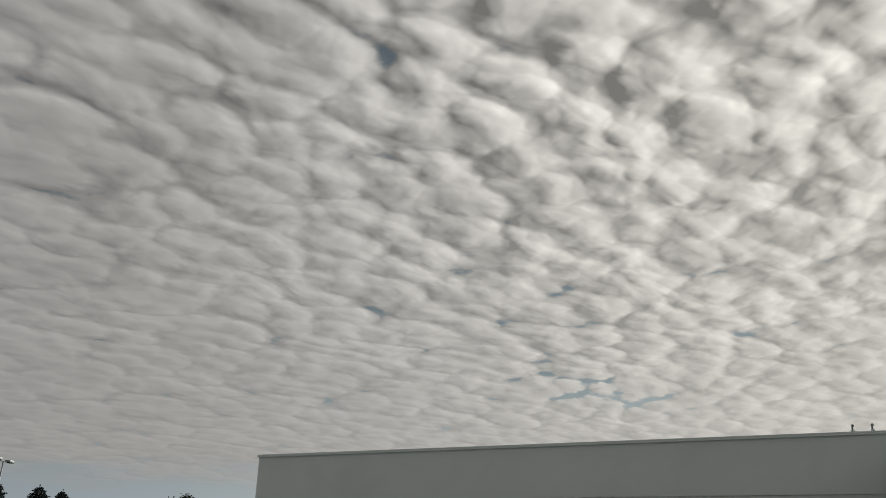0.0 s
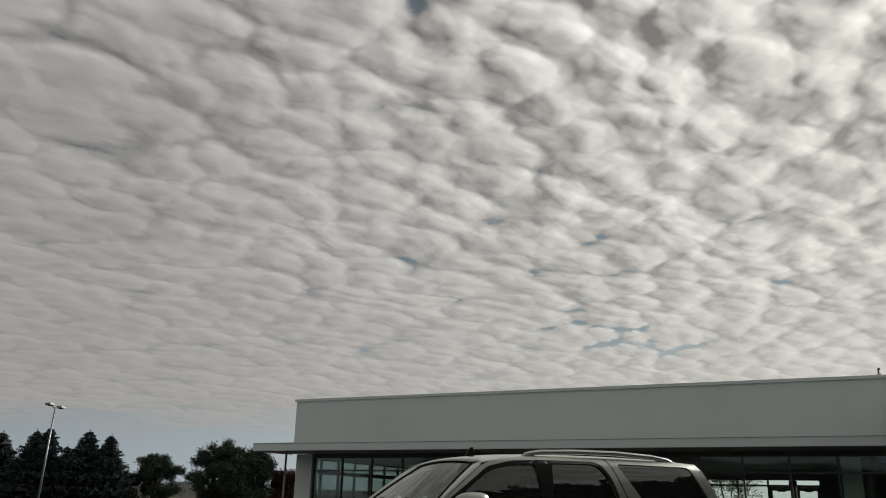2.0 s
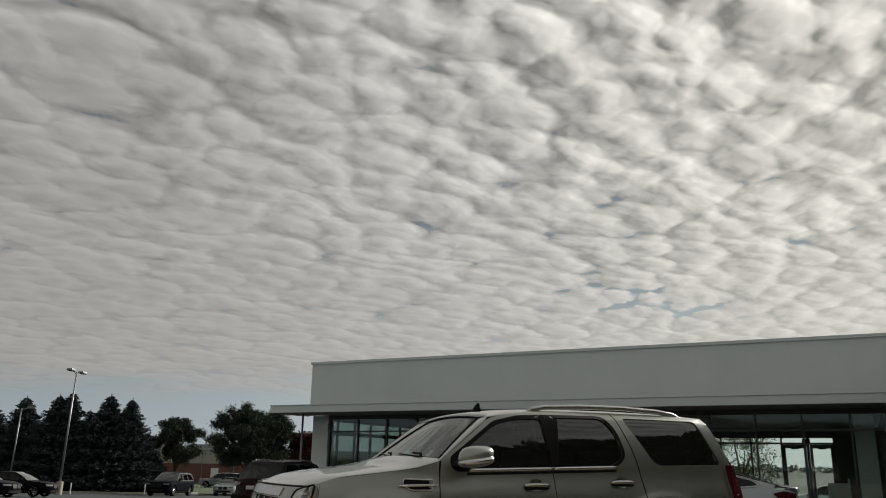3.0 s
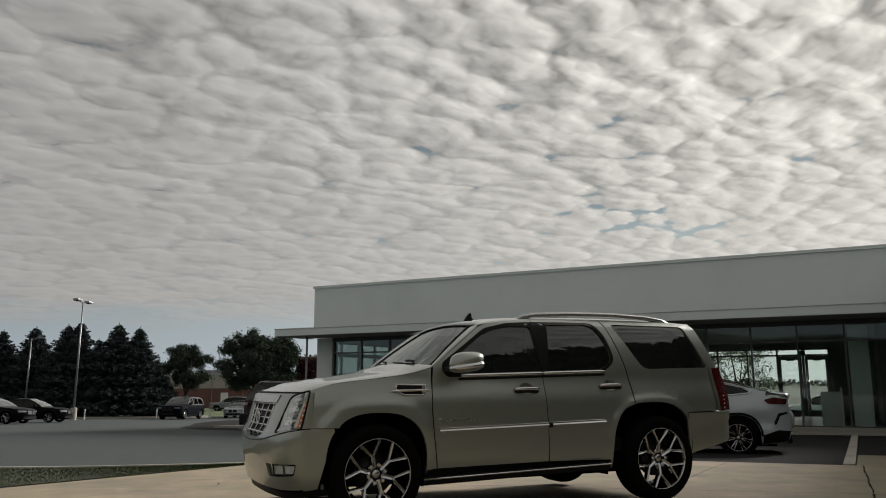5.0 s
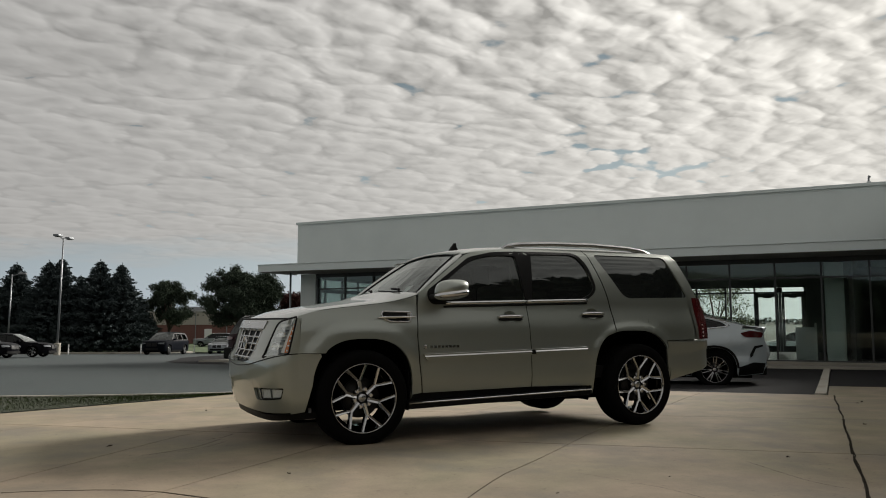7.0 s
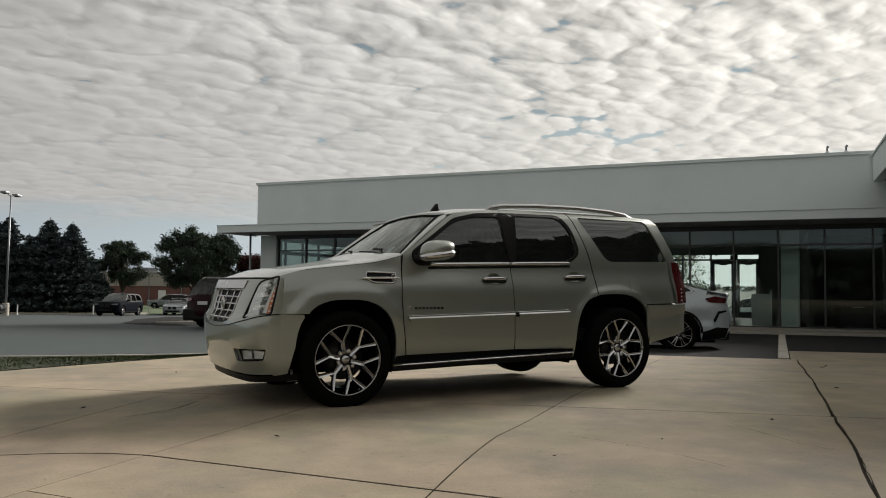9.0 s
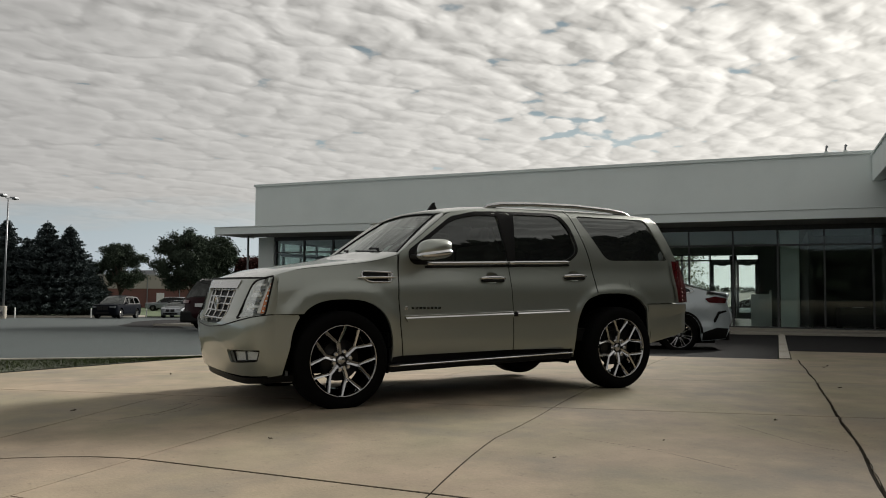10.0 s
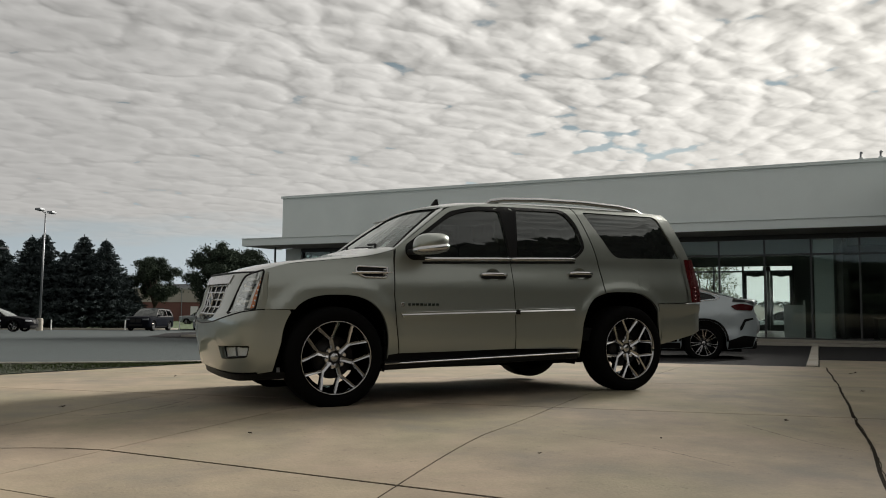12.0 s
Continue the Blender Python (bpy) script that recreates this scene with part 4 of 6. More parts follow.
    part("centre_pillar_trim", panel([[(1.592, 1.735), (1.668, 1.737), (1.712, 1.262), (1.652, 1.258)]], lambda x, z: suv_side(x, z) + Vector((0, -0.005, 0)), 0.08, 0.08, (0, 0.02, 0)), BLACK, car, smooth=True)
    # bright strip below the windows
    for a, b in ((0.80, 1.657), (1.668, 2.36)):
        strip = tubem([suv_side(x, 1.222 + 0.028 * (x - 0.8)) + Vector((0, -0.008, 0)) for x in steps(a, b, 14)], 0.018, 8)
        part("window_trim", strip, CHROME, car, "bright chrome strip", smooth=True)
        part("trim_seal", tubem([suv_side(x, 1.192 + 0.028 * (x - 0.8)) + Vector((0, -0.003, 0)) for x in steps(a - 0.02, b, 14)], 0.010, 6), BLACK, car, smooth=True)
    # dark gaps round the doors, and the clip between the mouldings
    for pts in ([(1.632, 1.60), (1.655, 1.25), (1.674, 0.85), (1.692, 0.445)], [(0.533, 1.30), (0.514, 1.10), (0.507, 0.93), (0.522, 0.70), (0.562, 0.43)],
                [(2.425, 1.778), (2.511, 1.60), (2.606, 1.35), (2.661, 1.10), (2.674, 0.97)]):
        part("shut_line", tubem([suv_side(x, z) + Vector((0, 0.001, 0)) for x, z in curve2(pts, 6)], 0.0042, 5), BLACK, car)
    p = suv_side(1.69, 0.772)
    part("moulding_clip", boxm(1.668, 1.712, p.y - 0.030, p.y, 0.752, 0.792, 0.006), BLACK, car)
    # door mouldings with a bright edge
    for a, b in ((0.555, 1.678), (1.695, 2.31)):
        zz = lambda x: 0.748 + 0.024 * (x - 0.55)
        part("door_moulding", panel([[(a + 0.03, zz(a) - 0.028)] + [(x, zz(x) - 0.03) for x in steps(a + 0.06, b, 10)] + [(x, zz(x) + 0.022) for x in steps(b, a, 12)]],
                                    lambda x, z: suv_side(x, z) + Vector((0, -0.022, 0)), 0.2, 0.02, (0, 0.025, 0)), PAINT, car)
        part("moulding_trim", patch(lambda x, k: suv_side(x, zz(x) + 0.024 - 0.026 * k) + Vector((0, -0.012 - 0.018 * k, 0)), steps(a + 0.01, b - 0.004, 14), [0.0, 0.5, 1.0]), CHROME, car, "chrome moulding strip", smooth=True)
    # handles
    for x, z in HANDLES:
        cup = patch(lambda r, a: suv_side(x + 0.074 * r * math.cos(a), z + 0.005 + 0.056 * r * math.sin(a)) + Vector((0, 0.034 * (1 - r * r) + 0.002, 0)), steps(0.05, 1, 5), steps(0, 2 * math.pi, 24))
        h = part("door_handle", cup, PAINT, car, "chrome handle over a hollow cup", smooth=True)
        bm = tubem([suv_side(x + d, z + 0.008 * math.cos(d * 9)) + Vector((0, o, 0)) for d, o in ((-0.135, -0.004), (-0.12, -0.025), (-0.06, -0.036), (0.06, -0.036), (0.12, -0.025), (0.135, -0.004))], [0.008, 0.016, 0.0175, 0.0175, 0.016, 0.008], 10)
        part("grip", bm, CHROME, h, smooth=True)
        bm = tubem([suv_side(x + d, z - 0.020) + Vector((0, o, 0)) for d, o in ((-0.128, -0.006), (-0.10, -0.024), (0.10, -0.024), (0.128, -0.006))], [0.006, 0.0135, 0.0135, 0.006], 8)
        part("grip_underside", bm, BLACK, h, smooth=True)
    # side vent
    vent = part("fender_vent", panel([rounded([(0.175, 1.118), (0.19, 1.09), (0.25, 1.066), (0.43, 1.064), (0.45, 1.135), (0.19, 1.14)], 0.02)], lambda x, z: suv_side(x, z) + Vector((0, -0.003, 0)), 0.1, 0.1), BLACK, car)
    ring = rounded([(0.170, 1.118), (0.186, 1.087), (0.248, 1.058), (0.438, 1.056), (0.457, 1.141), (0.185, 1.147)], 0.02)
    part("vent_surround", tubem([suv_side(x, z) + Vector((0, -0.008, 0)) for x, z in ring + ring[:1]], 0.0075, 8), CHROME, vent, smooth=True)
    p = suv_side(0.435, 1.10)
    part("vent_end", boxm(0.412, 0.446, p.y - 0.010, p.y + 0.004, 1.074, 1.130, 0.006), CHROME_DULL, vent, "bright end block")
    part("vent_blade", tubem([suv_side(x, 1.092 + 0.02 * (x - 0.13)) + Vector((0, -0.022, 0)) for x in (0.13, 0.2, 0.35, 0.485)], [0.004, 0.011, 0.011, 0.004], 6), CHROME, vent)
    # badge and script: plain shapes
    bm = bmesh.new()
    for k in range(8):
        x = 0.625 + 0.037 * k
        p = suv_side(x, 0.834)
        box(bm, x, x + 0.026, p.y - 0.006, p.y + 0.003, 0.826, 0.846)
    part("script_badge", bm, RIM, car)
    p = suv_side(0.575, 0.834)
    part("badge", boxm(0.562, 0.592, p.y - 0.006, p.y + 0.003, 0.818, 0.852, 0.004), CHROME_DULL, car)
    # filler flap outline
    part("fuel_flap", panel([arch(3.18, 1.06, 0.075, 0.075, 0, 360, 24)[:-1]], lambda x, z: suv_side(x, z) + Vector((0, -0.0015, 0)), 0.06, 0.06, (0, 0.004, 0)), PAINT, car, smooth=True)

    # hood
    def hood(x, t):
        zf = ease(FENDER_TOP, x)
        y0 = suv_y(x, zf) + 0.004
        s = 2 * t - 1
        e = abs(s)
        crown = line([(-0.6, 0.004), (-0.42, 0.026), (0.0, 0.034), (0.5, 0.030)], x)
        xx = x
        if x < -0.30:
            k = (-0.30 - x) / 0.30
            c = (1 - e ** 2.6) ** (1 / 2.6)
            xx = x + k * k * (0.05 - 0.265 * c + 0.075 * min(1.0, 2.2 * c))
        else:
            k = min((x + 0.30) / 0.7, 1.0)
            xx = x - 0.14 * k * k * (1 - e * e)
        power = 0.030 * bump_at(e, 0.0, 0.42) * line([(-0.6, 0.0), (-0.2, 0.3), (0.2, 0.4)], x)
        return Vector((xx, y0 + t * 2 * (SUV_MID - y0), zf + crown * (1 - e ** 5) ** 0.5 + power - (0.012 * k * k if x < -0.30 else 0)))
    ts = [0.5 - 0.5 * math.cos(math.pi * k / 36) for k in range(37)]
    part("hood", patch(hood, steps(-0.60, 0.56, 24), ts), PAINT, car, smooth=True)
    part("shut_line", tubem([hood(-0.60, t) + Vector((-0.005, 0, 0.0)) for t in steps(0.0, 1.0, 40)], 0.008, 6), BLACK, car)
    for t in (0.0, 1.0):
        part("shut_line", tubem([hood(x, t) + Vector((0, 0.001 if t else -0.001, 0.001)) for x in steps(-0.60, 0.52, 22)], 0.003, 5), BLACK, car)
    # windscreen between the pillars
    def pillar(v):
        return Vector((0.56 + 0.49 * v, 0.19 + 0.22 * v, 1.317 + 0.373 * v + 0.012 * math.sin(math.pi * v)))

    def screen(v, t):
        a = pillar(v)
        s = 2 * t - 1
        mid = Vector((0.47 + 0.57 * v, SUV_MID, 1.320 + 0.398 * v))
        w = 1 - abs(s) ** 2
        return Vector((a.x + (mid.x - a.x) * w, a.y + (2 * SUV_MID - 2 * a.y) * t, a.z + (mid.z - a.z) * w))
    part("windscreen", patch(lambda v, t: screen(v, t), steps(0.02, 0.985, 16), steps(0.01, 0.99, 24)), SCREEN, car, smooth=True).visible_shadow = False
    part("cowl", patch(lambda v, t: screen(-0.10 + 0.15 * v, t) + Vector((-0.02 + 0.03 * v, 0, -0.012)), [0, 0.5, 1.0], steps(0, 1, 24)), BLACK, car, smooth=True)
    part("screen_header", tubem([screen(1.0, t) + Vector((0.006, 0, 0.0)) for t in steps(0.02, 0.98, 24)], 0.006, 6), BLACK, car)
    for far in (False, True):
        pil = patch(lambda v, w: (lambda a, b: a + (b - a) * w + Vector((0, -0.012 * math.sin(math.pi * w), 0.012 * math.sin(math.pi * w))))(
            suv_side(*[(0.50, 1.285), (0.55, 1.32), (0.70, 1.437), (0.90, 1.587), (1.03, 1.682), (1.08, 1.70)][v]) + Vector((0, 0.002, 0)), pillar([-0.05, 0.05, 0.30, 0.62, 0.88, 1.0][v])),
            [0, 1, 2, 3, 4, 5], steps(0, 1, 6))
        part("windscreen_pillar", mirror_y(pil, SUV_MID) if far else pil, PAINT, car, smooth=True)
        seal = tubem([pillar(v) + Vector((0.0, 0.004, 0.006)) for v in steps(0, 1, 12)], 0.007, 6)
        part("screen_seal", mirror_y(seal, SUV_MID) if far else seal, BLACK, car, smooth=True)
    # wipers and a paper on the screen
    for t0, t1 in ((0.14, 0.50), (0.54, 0.88)):
        bm = tubem([screen(0.004 + 0.012 * k, t0 + (t1 - t0) * k / 6) + Vector((-0.010, 0, 0.010)) for k in range(7)], 0.008, 6)
        tube(bm, [screen(-0.04, t0 + 0.02) + Vector((0, 0, 0.01)), screen(0.02, t0 + 0.03) + Vector((-0.02, 0, 0.035)), screen(0.065, t0 + (t1 - t0) * 0.4) + Vector((-0.02, 0, 0.025))], 0.011, 6)
        part("wiper", bm, BLACK, car)
    part("window_sticker", patch(lambda v, t: screen(v, t) + Vector((0.006, 0, -0.006)), [0.06, 0.13, 0.20], [0.13, 0.155, 0.18]), WHITE, car, "white paper behind the windscreen")

    # roof
    def roof(x, t):
        ze = ease(ROOF_EDGE, max(x, 0.99))
        y0 = suv_y(max(x, 0.99), ze - 0.012) - 0.002
        s = 2 * t - 1
        e = abs(s)
        zm = ease(ROOF_MID, x)
        k = max(0.0, (1.35 - x) / 0.36)
        front = min(1.0, k) ** 2
        ty = min(1.0, max(0.0, (y0 + 2 * t * (SUV_MID - y0) - 0.41) / (2 * (SUV_MID - 0.41))))
        edge = screen(1.0, ty)
        x -= 0.075 * k * (1 - e ** 2.3) * (1 - front)
        xr = x + (edge.x - 0.004 - x) * front * min(1.0, 14 * (1 - e))
        zr = (ze - 0.014) + (zm - ze + 0.014) * (1 - e ** 3.2) ** 0.62
        zr += (edge.z + 0.012 - zr) * front * min(1.0, 14 * (1 - e))
        return Vector((xr + 0.05 * max(0.0, (x - 3.2) / 0.4) * (1 - e * e), y0 + 2 * t * (SUV_MID - y0), zr))
    part("roof", patch(roof, steps(0.99, 3.54, 40), ts), PAINT, car, smooth=True)
    # roof rails
    for far in (False, True):
        y = lambda x: 0.30
        zt = lambda x: ease(ROOF_EDGE, x) + 0.026
        bm = bmesh.new()
        pts = [(1.50, -0.035), (1.56, -0.005), (1.70, 0.012), (2.1, 0.022), (2.6, 0.022), (3.05, 0.008), (3.25, -0.012), (3.36, -0.05)]
        tube(bm, [(x, y(x), zt(x) + d) for x, d in pts], [0.012, 0.02, 0.024, 0.024, 0.024, 0.024, 0.02, 0.012], 8)
        rail = part("roof_rail", mirror_y(bm, SUV_MID) if far else bm, CHROME_DULL, car, "brushed metal roof rail", smooth=True)
        for x0 in (1.60, 3.16):
            foot = boxm(x0 - 0.05, x0 + 0.05, y(x0) - 0.012, y(x0) + 0.016, zt(x0) - 0.045, zt(x0) + 0.0, 0.008)
            part("rail_foot", mirror_y(foot, SUV_MID) if far else foot, CHROME_DULL, rail)
    # aerial fin
    fin = bmesh.new()
    prof = [(0.0, 0.0), (0.03, 0.045), (0.06, 0.080), (0.08, 0.083), (0.085, 0.045), (0.12, 0.0)]
    for s in (-1, 1):
        vs = [fin.verts.new((1.27 + 1.1 * a, SUV_MID + s * (0.020 - 0.13 * b), 1.778 + 1.2 * b)) for a, b in prof]
        fin.faces.new(vs if s > 0 else vs[::-1])
    fin.verts.ensure_lookup_table()
    k = len(prof)
    for i in range(k):
        fin.faces.new((fin.verts[i], fin.verts[(i + 1) % k], fin.verts[k + (i + 1) % k], fin.verts[k + i]))
    part("aerial_fin", fin, BLACK, car)

    # nose: bumper, grille, lamps
    btop = [(-1, 0.79), (-0.93, 0.788), (-0.80, 0.778), (-0.70, 0.768), (-0.5, 0.735), (-0.25, 0.690), (0, 0.665)]
    btop = btop + [(-a, b) for a, b in btop[-2::-1]]
    fog = [(-0.80, 0.425), (-0.845, 0.515), (-0.45, 0.505), (-0.30, 0.500), (-0.34, 0.40), (-0.50, 0.405)]
    fogs = rounded(fog, 0.02, 3)
    bumper = part("front_bumper", panel([btop + [(1, 0.315), (0.5, 0.30), (-0.5, 0.30), (-1, 0.315)], fogs[::-1], [(-a, b) for a, b in fogs]],
                  suv_front, 0.05, 0.05, lambda c: (Vector((0.3, SUV_MID, c.z)) - c).normalized() * 0.05), PAINT, car, smooth=True)
    for far in (False, True):
        sidep = panel([[(-0.605, 0.794), (low_arch[0][0] - 0.01, 0.790)] + low_arch + [(-0.47, 0.42), (-0.495, 0.315), (-0.605, 0.30)]],
                      lambda x, z: Vector((x, 0.049 + 0.06 * max(0.0, (0.5 - z) / 0.3) ** 2 - 0.010 * (x + 0.555) / 0.11 + 1.6 * max(0.0, -0.56 - x) ** 2, z)), 0.05, 0.05, IN)
        part("bumper_end", mirror_y(sidep, SUV_MID) if far else sidep, PAINT, bumper, smooth=True)
        sg = 1 if far else -1
        back_off = lambda v, z: suv_front(v, z) + (Vector((0.3, SUV_MID, z)) - suv_front(v, z)).normalized() * 0.030
        deeper = lambda v, z: suv_front(v, z) + (Vector((0.3, SUV_MID, z)) - suv_front(v, z)).normalized() * 0.058
        part("fog_recess", panel([[(sg * abs(a), b) for a, b in fogs]], deeper, 0.05, 0.05), BLACK, bumper)
        lampq = rounded([(-0.79, 0.434), (-0.830, 0.506), (-0.43, 0.498), (-0.44, 0.414)], 0.012, 3)
        part("slot_blade", panel([[(sg * abs(a), b) for a, b in ((-0.305, 0.494), (-0.355, 0.495), (-0.395, 0.406), (-0.345, 0.406))]], back_off, 0.05, 0.05), PAINT, bumper)
        mid_off = lambda v, z: suv_front(v, z) + (Vector((0.3, SUV_MID, z)) - suv_front(v, z)).normalized() * 0.010
        fl = part("fog_lamp", panel([[(sg * abs(a), b) for a, b in lampq]], back_off, 0.04, 0.02, lambda c: (c - Vector((0.3, SUV_MID, c.z))).normalized() * 0.014), LAMP_SILVER, bumper)
        part("lens", panel([[(sg * abs(a), b) for a, b in lampq]], mid_off, 0.04, 0.02), LENS, fl)
        ringq = [(sg * abs(a), b) for a, b in lampq]
        part("lamp_seal", tubem([mid_off(a, b) for a, b in ringq + ringq[:1]], 0.006, 6), BLACK, fl)
        part("divider", tubem([mid_off(sg * 0.60, z) + Vector((0.012, 0, 0)) for z in (0.425, 0.465, 0.50)], 0.007, 6), LAMP_DIM, fl)
    # Pale piece that paints in the lit ground showing through the gap below.
    bm = boxm(-0.46, -0.36, 0.20, 0.27, 0.235, 0.262, 0.006)
    box(bm, -0.42, -0.395, 0.22, 0.25, 0.262, 0.33, 0.006)
    part("tow_eye", bm, PLATE, car, "pale piece standing in for lit ground seen under the bumper")
    part("chin", panel([[(-1, 0.305), (-0.5, 0.28), (0.5, 0.28), (1, 0.305), (1, 0.255), (0.5, 0.23), (-0.5, 0.23), (-1, 0.255)]],
                       lambda v, z: suv_front(v, z) + (Vector((0.3, SUV_MID, z)) - suv_front(v, z)).normalized() * 0.03, 0.08, 0.05, (0.15, 0, 0)), BLACK, bumper)
    # panel round grille and lamps
    glo = [(-0.298, 1.03), (-0.232, 0.728), (-0.12, 0.705), (0.12, 0.705), (0.232, 0.728), (0.298, 1.03)]
    face = [(-1.0, 1.085), (-0.70, 1.075), (0.70, 1.075), (1.0, 1.085)] + [(a, b + 0.006) for a, b in btop[::-1]]
    hl = rounded([(-0.478, 0.764), (-0.868, 0.795), (-0.892, 1.095), (-0.76, 1.088), (-0.545, 1.050)], [0.02, 0.02, 0.03, 0.04, 0.05], 3)
    part("nose_panel", panel([face, rounded(glo, 0.02, 3), hl[::-1], [(-a, b) for a, b in hl]], suv_front, 0.05, 0.05,
                             lambda c: (Vector((0.3, SUV_MID, c.z)) - c).normalized() * 0.06), PAINT, car, smooth=True)
    part("shut_line", tubem([suv_front(v, line(btop, v) + 0.003) + Vector((-0.001, 0, 0)) for v in steps(-0.985, 0.985, 60)], 0.0050, 6), BLACK, car)
    inward = lambda k: (lambda v, z: suv_front(v, z) + (Vector((0.3, SUV_MID, z)) - suv_front(v, z)).normalized() * k)
    grille = part("grille", panel([rounded(glo, 0.02, 3)], inward(0.07), 0.08, 0.08), BLACK, car, "chrome lattice grille")
    half = lambda z: line([(0.72, 0.225), (1.03, 0.298)], z)
    for k in range(5):
        z = 0.745 + 0.060 * k
        part("grille_bar", tubem([inward(0.028)(v, z) for v in steps(-half(z) + 0.01, half(z) - 0.01, 16)], 0.0095, 6), CHROME_DULL, grille, smooth=True)
    for k in range(5):
        b = -0.23 + 0.115 * k
        part("grille_bar", tubem([inward(0.026)(b * (0.76 + 0.24 * (z - 0.72) / 0.31), z) for z in (0.72, 0.8, 0.9, 1.01)], 0.009, 6), CHROME_DULL, grille, smooth=True)
    part("grille_header", panel([[(-0.306, 1.025), (-0.300, 0.998), (0.300, 0.998), (0.306, 1.025), (0.322, 1.064), (-0.322, 1.064)]], inward(-0.008), 0.05, 0.05, lambda c: (Vector((0.3, SUV_MID, c.z)) - c).normalized() * 0.04), CHROME_DULL, grille)
    c0 = inward(0.0)(0, 0.86)
    em = lathe([(0.0, -0.006), (0.038, -0.006), (0.046, -0.002), (0.058, -0.008), (0.064, 0.0), (0.062, 0.02), (0.0, 0.02)], 32)
    emb = part("round_emblem", em, CHROME_DULL, grille)
    emb.matrix_local = pose(c0.x + 0.012, c0.y, c0.z, 0, 0, -90)
    for far in (False, True):
        sg = 1 if far else -1
        flip = lambda pts: [(sg * abs(a), b) for a, b in pts]
        bowl = part("headlamp", panel([flip(hl)], inward(0.055), 0.05, 0.05, lambda c: (c - Vector((0.3, SUV_MID, c.z))).normalized() * 0.05), LAMP_BOWL, car, "clear headlamp with amber edge")
        part("lens", panel([flip(hl)], inward(-0.003), 0.05, 0.05), LENS, bowl, smooth=True)
        mid_l = (sum(p[0] for p in hl) / len(hl), sum(p[1] for p in hl) / len(hl))
        wider = [(mid_l[0] + (a - mid_l[0]) * 1.03, mid_l[1] + (b - mid_l[1]) * 1.02) for a, b in hl]
        part("lamp_seal", tubem([inward(-0.002)(a, b) for a, b in flip(wider) + flip(wider)[:1]], 0.0085, 6), BLACK, bowl, smooth=True)
        part("turn_lamp", panel([flip(rounded([(-0.800, 0.798), (-0.864, 0.804), (-0.886, 1.065), (-0.850, 1.035), (-0.815, 0.92)], 0.01, 2))], inward(0.003), 0.05, 0.05, lambda c: (Vector((0.3, SUV_MID, c.z)) - c).normalized() * 0.03), AMBER, bowl, "amber turn lamp")
        for k in range(6):
            p = inward(0.001)(sg * (0.838 + 0.0075 * k), 0.82 + 0.04 * k)
            bm = bmesh.new()
            bmesh.ops.create_icosphere(bm, subdivisions=1, radius=0.009, matrix=Matrix.Translation(p))
            part("diode", bm, WHITE, bowl)
        deep = lambda c: (Vector((0.3, SUV_MID, c.z)) - c).normalized() * 0.03
        part("light_guide", panel([flip(rounded([(0.730, 0.80), (0.794, 0.802), (0.822, 0.92), (0.858, 1.055), (0.805, 1.05), (0.765, 0.93)], 0.012, 2))], inward(0.014), 0.05, 0.05, deep), WHITE, bowl)
        for k in range(6):
            z = 0.80 + 0.043 * k
            v0 = line([(0.79, 0.52), (1.04, 0.58)], z)
            fin = panel([flip([(v0, z), (0.725, z + 0.004), (0.730, z + 0.020), (v0 + 0.005, z + 0.022)])], inward(0.014 + 0.004 * (k % 2)), 0.05, 0.06, deep)
            part("reflector_fin", fin, WHITE if k % 2 else LAMP_DIM, bowl)
        for v, z in ((0.595, 0.845), (0.635, 0.965)):
            p = inward(0.022)(sg * v, z)
            em = lathe([(0.0, 0.02), (0.022, 0.012), (0.036, -0.008), (0.040, -0.01), (0.040, 0.02)], 24)
            o = part("projector", em, CHROME, bowl, smooth=True)
            o.matrix_local = pose(p.x, p.y, p.z, 0, 0, -60 if not far else -120)

    # tail
    rear_x = lambda t, z: 3.70 + 0.20 * (1 - abs(2 * t - 1) ** 3) + line([(0.87, 0.10), (1.30, 0.06), (1.78, -0.14)], z)

    def tail(z, t):
        y0 = suv_y(3.62, z)
        return Vector((rear_x(t, z) - (0.10 if abs(2 * t - 1) > 0.999 else 0.0), y0 + 2 * t * (SUV_MID - y0), z))
    across = [0.0, 0.004, 0.012, 0.03] + steps(0.06, 0.94, 16) + [0.97, 0.988, 0.996, 1.0]
    part("tailgate", patch(tail, steps(0.86, 1.775, 14), across), PAINT, car)
    part("tailgate_window", patch(lambda z, t: tail(z, t) + Vector((0.012, 0, 0)), steps(1.30, 1.70, 6), steps(0.1, 0.9, 14)), DARK_TINT, car, smooth=True)
    for far in (False, True):
        lampf = lambda x, z: Vector((x, suv_y(3.66, z) - 0.012 + max(0.0, x - 3.76) * 0.30, z))
        tl = panel([[(3.69, 1.305), (3.80, 1.308), (3.87, 1.10), (3.885, 0.872), (3.735, 0.872), (3.715, 1.08)]], lampf, 0.04, 0.06, (0.0, 0.03, 0))
        lamp = part("tail_lamp", mirror_y(tl, SUV_MID) if far else tl, RED_LENS, car, "dark red tail lamp", smooth=True)
        for z in steps(0.90, 1.02, 3):
            p = lampf(3.79, z)
            bm = boxm(p.x - 0.006, p.x + 0.006, p.y - 0.004, p.y + 0.004, z - 0.006, z + 0.006)
            part("diode", mirror_y(bm, SUV_MID) if far else bm, PLATE, lamp)
